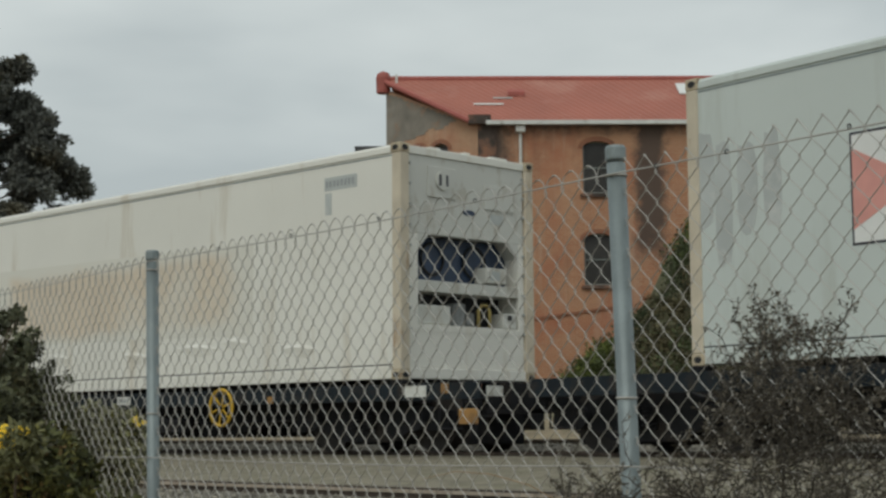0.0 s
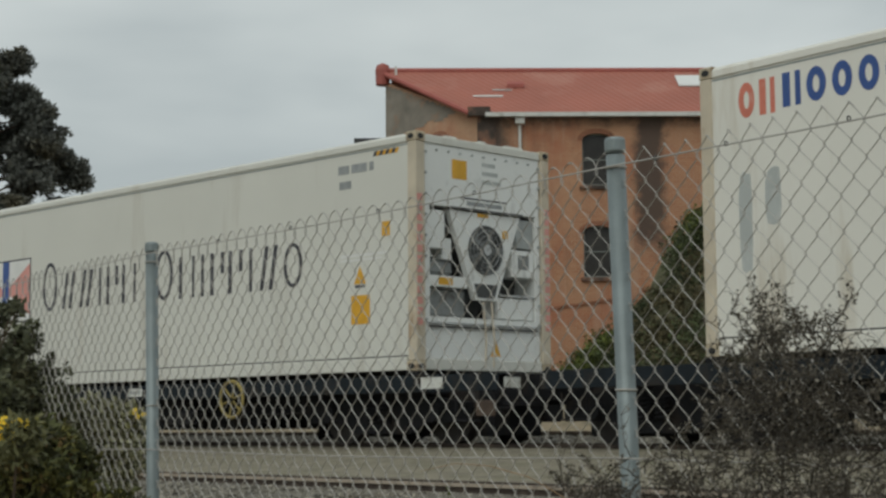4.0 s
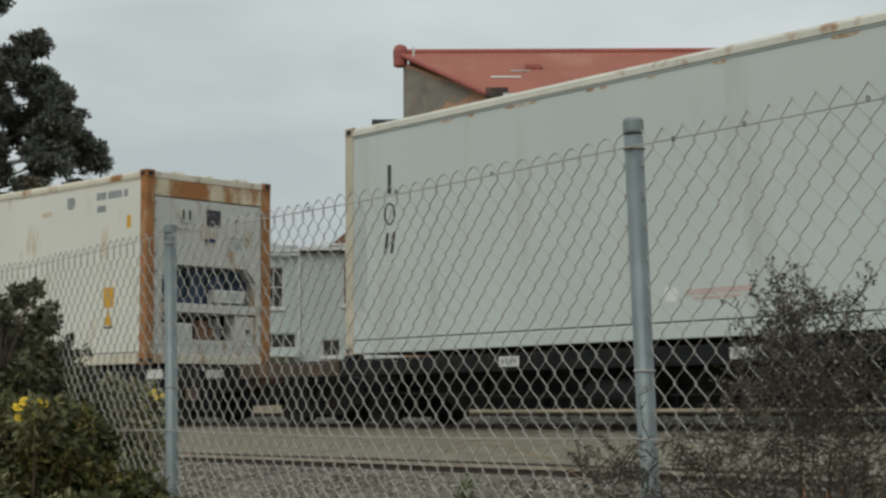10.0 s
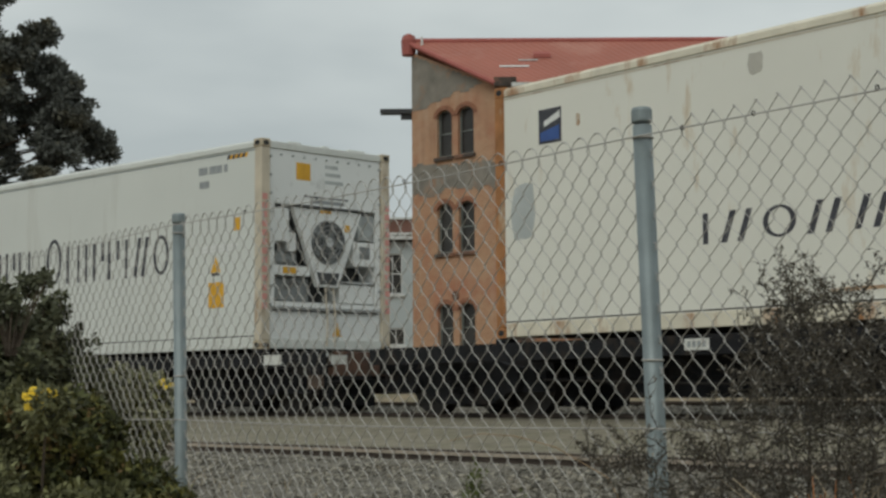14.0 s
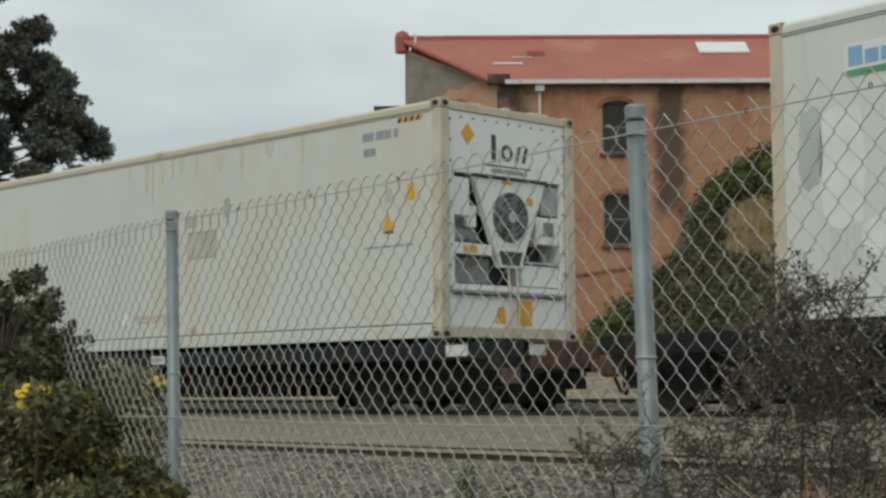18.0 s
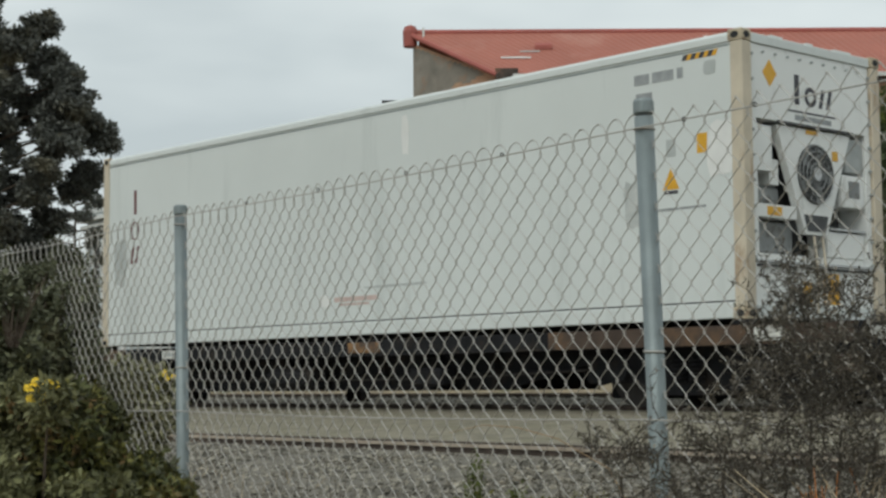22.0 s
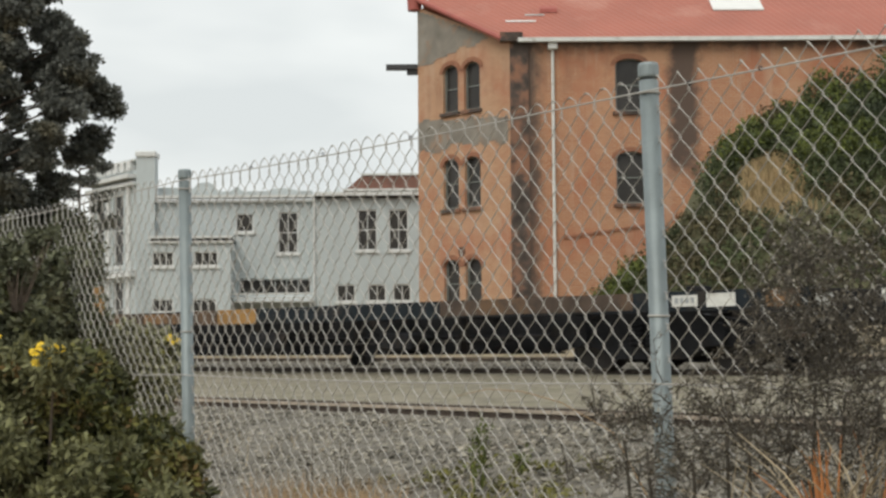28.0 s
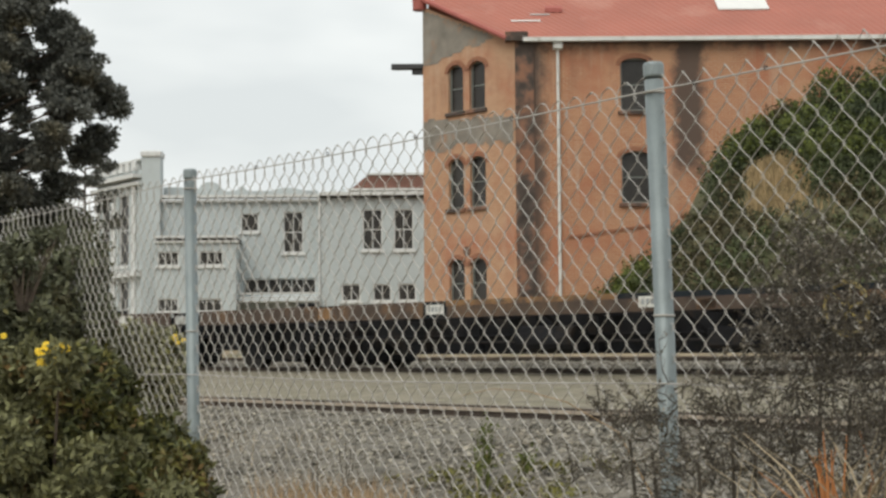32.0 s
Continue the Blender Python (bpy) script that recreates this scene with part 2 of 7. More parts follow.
# The X bands are soot stains; the Z band is the eaves' shadow, painted in.
M["brick"] = brick_mat("orange_red_brickwork", (0.445, 0.213, 0.116), (0.38, 0.168, 0.094), (0.50, 0.29, 0.175),
                       (("X", 0.45, 0.50, -9.0, 0.30), ("X", 5.9, 0.50, 7.6, 0.22), ("Z", 12.1, 0.28, -9.0, 0.25)))
M["endbrick"] = brick_mat("weathered_tan_brickwork", (0.465, 0.262, 0.155), (0.415, 0.218, 0.125), (0.52, 0.34, 0.225))
M["soot"] = mat("soot_blackened_brick", (0.088, 0.068, 0.058), 0.95, 0, 0.45, 2.2, 20, 0.2, (0.27, 0.135, 0.085), 0.55, 1.1)
M["cement"] = mat("grey_cement_patching", (0.235, 0.212, 0.18), 0.95, 0, 0.25, 1.6, 20, 0.15, (0.31, 0.20, 0.135), 0.36, 1.4)


# ---- mesh helpers ----
def geometry():
    return bmesh.new()


def add_box(bm, x0, x1, y0, y1, z0, z1, bevel=0.0):
    v = [bm.verts.new((x, y, z)) for z in (z0, z1) for y in (y0, y1) for x in (x0, x1)]
    fs = [bm.faces.new([v[i] for i in f]) for f in ((0, 2, 3, 1), (4, 5, 7, 6), (0, 1, 5, 4), (2, 6, 7, 3), (0, 4, 6, 2), (1, 3, 7, 5))]
    if bevel:
        edges = list({e for f in fs for e in f.edges})
        bmesh.ops.bevel(bm, geom=edges, offset=bevel, segments=1, affect="EDGES")
    return v


def add_prism(bm, outline, axis, a, b):
    """An outline of (u, v) pushed from a to b along x, y or z."""
    def at(u, w, k):
        return {"x": (k, u, w), "y": (u, k, w), "z": (u, w, k)}[axis]
    lo = [bm.verts.new(at(u, w, a)) for u, w in outline]
    hi = [bm.verts.new(at(u, w, b)) for u, w in outline]
    n = len(outline)
    bm.faces.new(lo)
    bm.faces.new(hi[::-1])
    for i in range(n):
        bm.faces.new((lo[i], hi[i], hi[(i + 1) % n], lo[(i + 1) % n]))


def add_tube(bm, points, radius, sides=8, cap=True):
    """A round bar along points; radius may be a list."""
    rings = []
    pts = [Vector(p) for p in points]
    for i, p in enumerate(pts):
        d = (pts[min(i + 1, len(pts) - 1)] - pts[max(i - 1, 0)]).normalized()
        side = d.cross((0, 0, 1) if abs(d.z) < 0.9 else (1, 0, 0)).normalized()
        up = side.cross(d)
        r = radius[i] if isinstance(radius, (list, tuple)) else radius
        rings.append([bm.verts.new(p + (side * math.cos(k) + up * math.sin(k)) * r) for k in (2 * math.pi * j / sides for j in range(sides))])
    for a, b in zip(rings, rings[1:]):
        for j in range(sides):
            bm.faces.new((a[j], a[(j + 1) % sides], b[(j + 1) % sides], b[j]))
    if cap:
        bm.faces.new(rings[0][::-1])
        bm.faces.new(rings[-1])


def add_ring(bm, centre, normal, radius, thick, sides=28, bar=6):
    n = Vector(normal).normalized()
    a = n.cross((0, 0, 1) if abs(n.z) < 0.9 else (1, 0, 0)).normalized()
    b = n.cross(a)
    rings = []
    for i in range(sides):
        k = 2 * math.pi * i / sides
        out = a * math.cos(k) + b * math.sin(k)
        c = Vector(centre) + out * radius
        rings.append([bm.verts.new(c + (out * math.cos(j) + n * math.sin(j)) * thick) for j in (2 * math.pi * q / bar for q in range(bar))])
    for i in range(sides):
        r, s = rings[i], rings[(i + 1) % sides]
        for j in range(bar):
            bm.faces.new((r[j], r[(j + 1) % bar], s[(j + 1) % bar], s[j]))


def add_disc(bm, centre, axis, radius, depth, sides=24):
    c = Vector(centre)
    n = Vector(axis).normalized()
    add_tube(bm, [c - n * depth / 2, c + n * depth / 2], radius, sides)


def mesh_of(name, bm, material, smooth=False):
    bmesh.ops.recalc_face_normals(bm, faces=bm.faces)
    me = bpy.data.meshes.new(name)
    bm.to_mesh(me)
    bm.free()
    me.materials.append(material)
    if smooth:
        for p in me.polygons:
            p.use_smooth = True
    return me


def part(name, bm, material, parent=None, label="", smooth=False):
    ob = new(name, bm if isinstance(bm, bpy.types.Mesh) else mesh_of(name, bm, material, smooth))
    if parent is not None:
        ob.parent = parent
    return tagged(ob, label)


def thing(name, label, category, group="", m=None):
    ob = new(name)
    if m is not None:
        ob.matrix_basis = m
    return tagged(ob, label, category, group)


def cuboid(name, x0, x1, y0, y1, z0, z1, material, parent=None, label="", bevel=0.0):
    bm = geometry()
    add_box(bm, x0, x1, y0, y1, z0, z1, bevel)
    return part(name, bm, material, parent, label)


def raw(name, verts, faces, material, parent=None, label=""):
    me = bpy.data.meshes.new(name)
    me.from_pydata([tuple(v) for v in verts], [], faces)
    me.materials.append(material)
    ob = new(name, me)
    if parent is not None:
        ob.parent = parent
    return tagged(ob, label)


# ---- the railway's line: a curve of 132.5 m radius, straight beyond the view ----
BEND, MID_X, MID_Y = -1 / 132.5, -16.0, 14.26
RAIL_TOP, DECK = 1.27, 2.145
RADIUS = 132.5
CENTRE = (MID_X, MID_Y - RADIUS)


def line(s, off=0.0):
    """Place and heading at s metres along the line; off: metres away from the camera's side."""
    c = min(max(s, -48.0), 8.0)
    a = BEND * (c - MID_X)
    x = MID_X + math.sin(a) / BEND + (s - c) * math.cos(a)
    y = MID_Y + (1 - math.cos(a)) / BEND + (s - c) * math.sin(a)
    return x - off * math.sin(a), y + off * math.cos(a), a


def from_line(x, y):
    return math.hypot(x - CENTRE[0], y - CENTRE[1]) - RADIUS


PROFILE = [(-60, 0.0), (-14, 0.0), (-11.6, 0.12), (-10.4, 0.36), (-9.0, 0.64), (-7.7, 0.87), (-6.0, 0.935), (-5.2, 0.968), (-5.09, 0.972), (-5.06, 1.02), (-0.64, 1.232), (-0.45, 1.205),
           (0.9, 1.215), (2.6, 1.33), (5.6, 1.335), (8.0, 1.36), (12.0, 1.95), (30, 2.0), (70, 2.0), (130, 1.34), (4000, 1.34)]


def ground_z(d):
    for (a, za), (b, zb) in zip(PROFILE, PROFILE[1:]):
        if d <= b:
            return za + (zb - za) * max(0.0, (d - a)) / (b - a)
    return PROFILE[-1][1]


# ---- ground ----
def build_ground():
    ds = [-130, -60, -30, -18, -14, -12.6] + [-11.6 + 0.2 * i for i in range(32)] + [-5.2, -5.09, -5.06, -4.6, -4, -3.4, -2.8, -2.2, -1.6, -1.0, -0.64, -0.45, 0, 0.45, 0.9, 1.6, 2.0, 2.6, 3, 4, 5.6, 7, 8, 9, 10, 11, 12, 14, 24, 40, 70, 130, 300, 800, 3000]
    angles = [radians(a) for a in range(-180, -14, 6)] + [radians(-12 + 0.12 * i) for i in range(201)] + [radians(a) for a in range(18, 180, 6)]
    verts, faces, na = [], [], len(angles)
    for d in ds:
        for a in angles:
            x, y = CENTRE[0] + (RADIUS + d) * math.sin(a), CENTRE[1] + (RADIUS + d) * math.cos(a)
            z = ground_z(d)
            if -12 < d < -5.3:
                z += 0.035 * noise.noise((x * 1.3, y * 1.3, 0)) + 0.02 * noise.noise((x * 4, y * 4, 3))
            verts.append((x, y, z))
    for i in range(len(ds) - 1):
        for j in range(na):
            k = (j + 1) % na
            faces.append((i * na + j, i * na + k, (i + 1) * na + k, (i + 1) * na + j))
    ob = raw("ground", verts, faces, M["gravel"])
    me = ob.data
    me.materials.append(M["strip"])
    me.materials.append(M["soil"])
    for p in me.polygons:
        d = from_line(p.center.x, p.center.y)
        p.material_index = 1 if -5.07 < d < -0.62 else 2 if (d < -9.0 or d > 6) else 0
    return tagged(ob, "stony ground with a ballast bank and a trodden gravel strip", "ground", kind="structure")


M["soil"] = mat("dry_grassy_soil", (0.22, 0.175, 0.11), 0.95, 0, 0.3, 2.5, 30, 0.5, (0.12, 0.115, 0.06), 0.4, 1.2)
build_ground()


def rail_bar(name, off, top, s0, s1, height=0.14, light=(7, 9, 10, 11)):
    """One rail: foot, web and head swept along the line."""
    prof = [(-0.06, 0), (0.06, 0), (0.06, 0.015), (0.012, 0.03), (0.012, height - 0.035), (0.033, height - 0.028), (0.033, height), (-0.033, height), (-0.033, height - 0.028), (-0.012, height - 0.035), (-0.012, 0.03), (-0.06, 0.015)]
    verts, faces, n = [], [], len(prof)
    steps = int((s1 - s0) / 1.0)
    for i in range(steps + 1):
        x, y, a = line(s0 + i * (s1 - s0) / steps)
        for u, w in prof:
            verts.append((x - (off + u) * math.sin(a), y + (off + u) * math.cos(a), top - height + w))
    for i in range(steps):
        for j in range(n):
            k = (j + 1) % n
            faces.append((i * n + j, i * n + k, (i + 1) * n + k, (i + 1) * n + j))
    ob = raw(name, verts, faces, M["rail"])
    ob.data.materials.append(M["railhead"])
    for i, p in enumerate(ob.data.polygons):
        if i % n in light:
            p.material_index = 1
    return tagged(ob, "long rusty steel rail with a worn head", "rail", "rails", "structure")


rail_bar("rail", -0.535, RAIL_TOP, -210, 180, 0.14, ())
rail_bar("rail", 0.535, RAIL_TOP, -210, 180, 0.14, ())
rail_bar("rail", 3.60, 1.392, -60, 20, 0.12, ())
rail_bar("rail", 4.67, 1.392, -60, 20, 0.12, ())
rail_bar("rail", -5.10, 1.045, -60, 20, 0.11, (7,))


rail_bar("check_rail", -5.035, 1.058, -60, 20, 0.11, ())


# ---- the train ----
def paint(name, col, stain, amount, runs=0.12, scale=2.2, var=0.04):
    return mat(name, col, 0.5, 0, var, 0.6, 40, 0.03, stain, amount, scale, runs)


CREAM_RUST = mat("rust_eaten_cream_paint", (0.68, 0.63, 0.51), 0.7, 0, 0.1, 3, 40, 0.15, (0.33, 0.15, 0.055), 0.40, 2.6, 0.35)
HEADER_RUST = mat("cream_header_eaten_by_rust", (0.66, 0.58, 0.42), 0.75, 0, 0.12, 3, 40, 0.2, (0.36, 0.15, 0.05), 0.64, 1.9, 0.6)
HEAVY_RUST = mat("heavily_rusted_paint", (0.35, 0.155, 0.058), 0.85, 0, 0.3, 5, 40, 0.25, (0.50, 0.42, 0.30), 0.36, 3.0, 0.4)
TAN_STAIN = mat("tan_stained_paint", (0.58, 0.51, 0.40), 0.7, 0, 0.12, 3, 40, 0.1, (0.27, 0.15, 0.07), 0.30, 4, 0.3)
WORN_CAST = mat("worn_tan_casting", (0.46, 0.39, 0.28), 0.75, 0, 0.2, 6, 40, 0.15, (0.16, 0.09, 0.05), 0.36, 9)
TOP_RUST = mat("cream_paint_with_rust_spots", (0.66, 0.64, 0.56), 0.65, 0, 0.08, 2, 40, 0.1, (0.36, 0.20, 0.09), 0.31, 3.0, 0.8)
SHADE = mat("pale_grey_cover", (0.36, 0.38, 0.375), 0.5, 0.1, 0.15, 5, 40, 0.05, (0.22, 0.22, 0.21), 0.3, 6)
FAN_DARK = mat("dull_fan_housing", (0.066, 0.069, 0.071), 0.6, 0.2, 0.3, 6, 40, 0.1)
INK = {
    "dark": mat("charcoal_lettering", (0.045, 0.045, 0.055), 0.6, 0, 0.2, 9, 40, 0.0, (0.30, 0.30, 0.29), 0.22, 9),
    "maroon": mat("dark_maroon_lettering", (0.13, 0.035, 0.035), 0.6, 0, 0.2, 9, 40, 0.0, (0.30, 0.24, 0.23), 0.22, 9),
    "grey": mat("faded_grey_lettering", (0.30, 0.315, 0.32), 0.6, 0, 0.2, 9, 40, 0.0),
    "patch": mat("grey_overpaint", (0.44, 0.465, 0.455), 0.6, 0, 0.1, 2, 40, 0.0, (0.55, 0.56, 0.54), 0.4, 3),
    "orange": mat("orange_warning_label", (0.68, 0.36, 0.02), 0.5, 0, 0.1, 9, 40, 0.0, (0.62, 0.48, 0.2), 0.2, 12),
    "red": mat("faded_red_marking", (0.62, 0.19, 0.13), 0.55, 0, 0.1, 5, 40, 0.0, (0.65, 0.36, 0.30), 0.3, 6),
    "pink": mat("sun_bleached_red", (0.66, 0.31, 0.27), 0.6, 0, 0.08, 4, 40, 0.0),
    "blue": mat("deep_blue_marking", (0.035, 0.085, 0.28), 0.5, 0, 0.12, 5, 40, 0.0),
    "sky": mat("pale_blue_marking", (0.22, 0.42, 0.62), 0.5, 0, 0.1, 5, 40, 0.0),
    "green": mat("green_marking", (0.10, 0.32, 0.17), 0.5, 0, 0.1, 5, 40, 0.0),
    "white": mat("clean_white_marking", (0.74, 0.74, 0.72), 0.5, 0, 0.05, 4, 40, 0.0),
    "beige": mat("yellowed_overpaint", (0.62, 0.53, 0.40), 0.6, 0, 0.06, 0.8, 40, 0.0, (0.66, 0.60, 0.49), 0.4, 1.2),
    "taupe": mat("taupe_overpaint", (0.43, 0.41, 0.36), 0.6, 0, 0.1, 2, 40, 0.0, (0.50, 0.475, 0.42), 0.4, 3),
    "faint": mat("bleached_red_print", (0.54, 0.42, 0.385), 0.6, 0, 0.1, 4, 40, 0.0),
    "drip": mat("ochre_rust_run", (0.56, 0.49, 0.355), 0.7, 0, 0.12, 5, 40, 0.0, (0.58, 0.58, 0.52), 0.58, 7, 0.3),
    "swirl": mat("orange_red_marking", (0.68, 0.235, 0.135), 0.55, 0, 0.1, 5, 40, 0.0, (0.62, 0.36, 0.28), 0.22, 6),
    "rust": mat("rust_run", (0.40, 0.25, 0.14), 0.8, 0, 0.2, 9, 40, 0.0, (0.60, 0.55, 0.45), 0.55, 8),
}
# near-black that stands in for the shade in machine bays and casting holes
DARK_VOID = mat("near_black_recess_shade", (0.018, 0.019, 0.021), 0.8, 0, 0.3, 6, 40, 0.1)
NAVY = mat("navy_fan_housing", (0.020, 0.040, 0.085), 0.5, 0, 0.25, 5, 40, 0.05)
MACHINE = mat("grey_machine_part", (0.22, 0.23, 0.23), 0.5, 0.2, 0.25, 6, 40, 0.1, (0.10, 0.09, 0.08), 0.35, 6)
COPPER = mat("brown_compressor", (0.20, 0.10, 0.06), 0.5, 0.4, 0.25, 8, 40, 0.05)
STEELBAR = mat("scuffed_aluminium", (0.45, 0.46, 0.46), 0.4, 0.6, 0.15, 8, 40, 0.05, (0.20, 0.18, 0.16), 0.3, 8)
HALF, WIDE, TALL = 6.095, 1.22, 2.896
FACE = -1.2035


def worn_edges(m, under, reach_x, reach_z):
    """Lets a painted patch wear through to the paint under it along its uneven edges."""
    nt = m.node_tree
    bsdf = nt.nodes["Principled BSDF"]
    top = bsdf.inputs["Base Color"].links[0].from_socket
    tc = nt.nodes.new("ShaderNodeTexCoord")
    axes = nt.nodes.new("ShaderNodeSeparateXYZ")
    nt.links.new(tc.outputs["Generated"], axes.inputs[0])

    def calc(kind, a, b):
        k = nt.nodes.new("ShaderNodeMath")
        k.operation = kind
        for i, v in enumerate((a, b)):
            if isinstance(v, float):
                k.inputs[i].default_value = v
            else:
                nt.links.new(v, k.inputs[i])
        return k.outputs[0]

    def inset(v, reach):
        return calc("DIVIDE", calc("MINIMUM", v, calc("SUBTRACT", 1.0, v)), reach)

    noise = nt.nodes.new("ShaderNodeTexNoise")
    noise.inputs["Scale"].default_value = 1.6
    noise.inputs["Detail"].default_value = 6
    nt.links.new(tc.outputs["Object"], noise.inputs["Vector"])
    edge = calc("MINIMUM", inset(axes.outputs["X"], reach_x), inset(axes.outputs["Z"], reach_z))
    edge = calc("ADD", edge, calc("MULTIPLY", calc("SUBTRACT", noise.outputs["Fac"], 0.75), 1.2))
    fade = nt.nodes.new("ShaderNodeMapRange")
    fade.interpolation_type = "SMOOTHSTEP"
    fade.inputs["From Min"].default_value = 0.0
    fade.inputs["From Max"].default_value = 0.9
    nt.links.new(edge, fade.inputs["Value"])
    mix = nt.nodes.new("ShaderNodeMix")
    mix.data_type = "RGBA"
    nt.links.new(fade.outputs["Result"], mix.inputs["Factor"])
    mix.inputs[6].default_value = (*under, 1)
    nt.links.new(top, mix.inputs[7])
    nt.links.new(mix.outputs[2], bsdf.inputs["Base Color"])
    return m


INK["band"] = worn_edges(mat("worn_yellowed_overpaint", (0.645, 0.555, 0.44), 0.6, 0, 0.06, 0.8, 40, 0.0, (0.67, 0.62, 0.53), 0.5, 0.5), (0.69, 0.672, 0.605), 0.09, 0.20)


def flat(parent, name, outline, ink, label=""):
    """A painted shape on the side that faces the yard; outline in metres from the right-hand end and above the floor."""
    bm = geometry()
    add_prism(bm, [(HALF + u, w) for u, w in outline], "y", FACE, FACE + 0.003)
    return part(name, bm, INK[ink], parent, label)


def flat_box(parent, name, u0, u1, w0, w1, ink, label=""):
    return flat(parent, name, [(u0, w0), (u1, w0), (u1, w1), (u0, w1)], ink, label)


def end_flat(parent, name, outline, ink, label="", x=None):
    bm = geometry()
    k = HALF - 0.036 if x is None else x
    add_prism(bm, outline, "x", k, k + 0.003)
    return part(name, bm, INK[ink] if isinstance(ink, str) else ink, parent, label)


def end_box(parent, name, y0, y1, z0, z1, x0, x1, material, label="", bevel=0.0):
    bm = geometry()
    add_box(bm, x0, x1, y0, y1, z0, z1, bevel)
    return part(name, bm, material, parent, label)


def glyph_row(parent, u0, u1, low, high, ink, widths, bold=False):
    """A row of lettering as plain bars and rings: 1 a bar, 2 two bars, 3 three bars, 5 two slanted bars, 6 a long and a short bar, 0 a ring."""
    size = {1: 0.55, 2: 1.0, 0: 1.05, 3: 1.25, 5: 1.05, 6: 0.85}
    unit = (u1 - u0) / sum(size[k] for k in widths)
    u = u0
    for k in widths:
        w = unit * size[k]
        a, b = u + w * 0.12, u + w * 0.88
        t = w * 0.32 if bold else min(0.075, w * 0.24)
        e, g = (0.36, 0.50) if bold else (0.68, 0.84)
        m = (a + b) / 2
        for p, q in {1: ((m - t / 2, m + t / 2),), 2: ((a, a + t), (b - t * 0.7, b)), 3: ((a, a + t), (m - t * 0.3, m + t * 0.3), (b - t * 0.7, b)), 6: ((a, a + t),)}.get(k, ()):
            flat_box(parent, "marking_bar", p, q, low, high, ink)
        if k == 5:
            lean = (b - a) * 0.30
            for p in (a, b - lean - t):
                flat(parent, "marking_bar", [(p, low), (p + t, low), (p + lean + t, high), (p + lean, high)], ink)
        if k == 6:
            flat_box(parent, "marking_bar", b - t, b, (low + high) / 2, high, ink)
        if k == 0:
            bm = geometry()
            cx, cz, rx, rz = HALF + m, (low + high) / 2, (b - a) / 2, (high - low) / 2
            n = 20
            ring = []
            for j in range(n):
                q = 2 * math.pi * j / n
                ring.append([bm.verts.new((cx + rx * f * math.cos(q), FACE + dy, cz + rz * k2 * math.sin(q))) for f, k2, dy in ((1, 1, 0), (e, g, 0), (1, 1, 0.003), (e, g, 0.003))])
            for j in range(n):
                p, r = ring[j], ring[(j + 1) % n]
                bm.faces.new((p[0], r[0], r[1], p[1]))
                bm.faces.new((p[0], p[2], r[2], r[0]))
                bm.faces.new((p[1], r[1], r[3], p[3]))
            part("marking_ring", bm, INK[ink], parent)
        u += w


def casting(parent, x, y, z, material):
    """A corner casting; near-black oval plates stand in for its shaded holes."""
    bm = geometry()
    sx, sy = (1 if x > 0 else -1), (1 if y > 0 else -1)
    add_box(bm, min(x, x - sx * 0.178), max(x, x - sx * 0.178), min(y, y - sy * 0.162), max(y, y - sy * 0.162), z, z + 0.118, 0.008)
    c = part("corner_casting", bm, material, parent)
    for axis in ("y", "x"):
        bm = geometry()
        hole = [(0.05 * math.cos(q), 0.034 * math.sin(q)) for q in (2 * math.pi * i / 12 for i in range(12))]
        if axis == "y":
            k = y + sy * 0.002
            add_prism(bm, [(x - sx * 0.089 + u, z + 0.059 + w) for u, w in hole], "y", k - 0.002, k + 0.002)
        else:
            k = x + sx * 0.002
            add_prism(bm, [(y - sy * 0.081 + u, z + 0.059 + w) for u, w in hole], "x", k - 0.002, k + 0.002)
        part("casting_hole", bm, DARK_VOID, c)


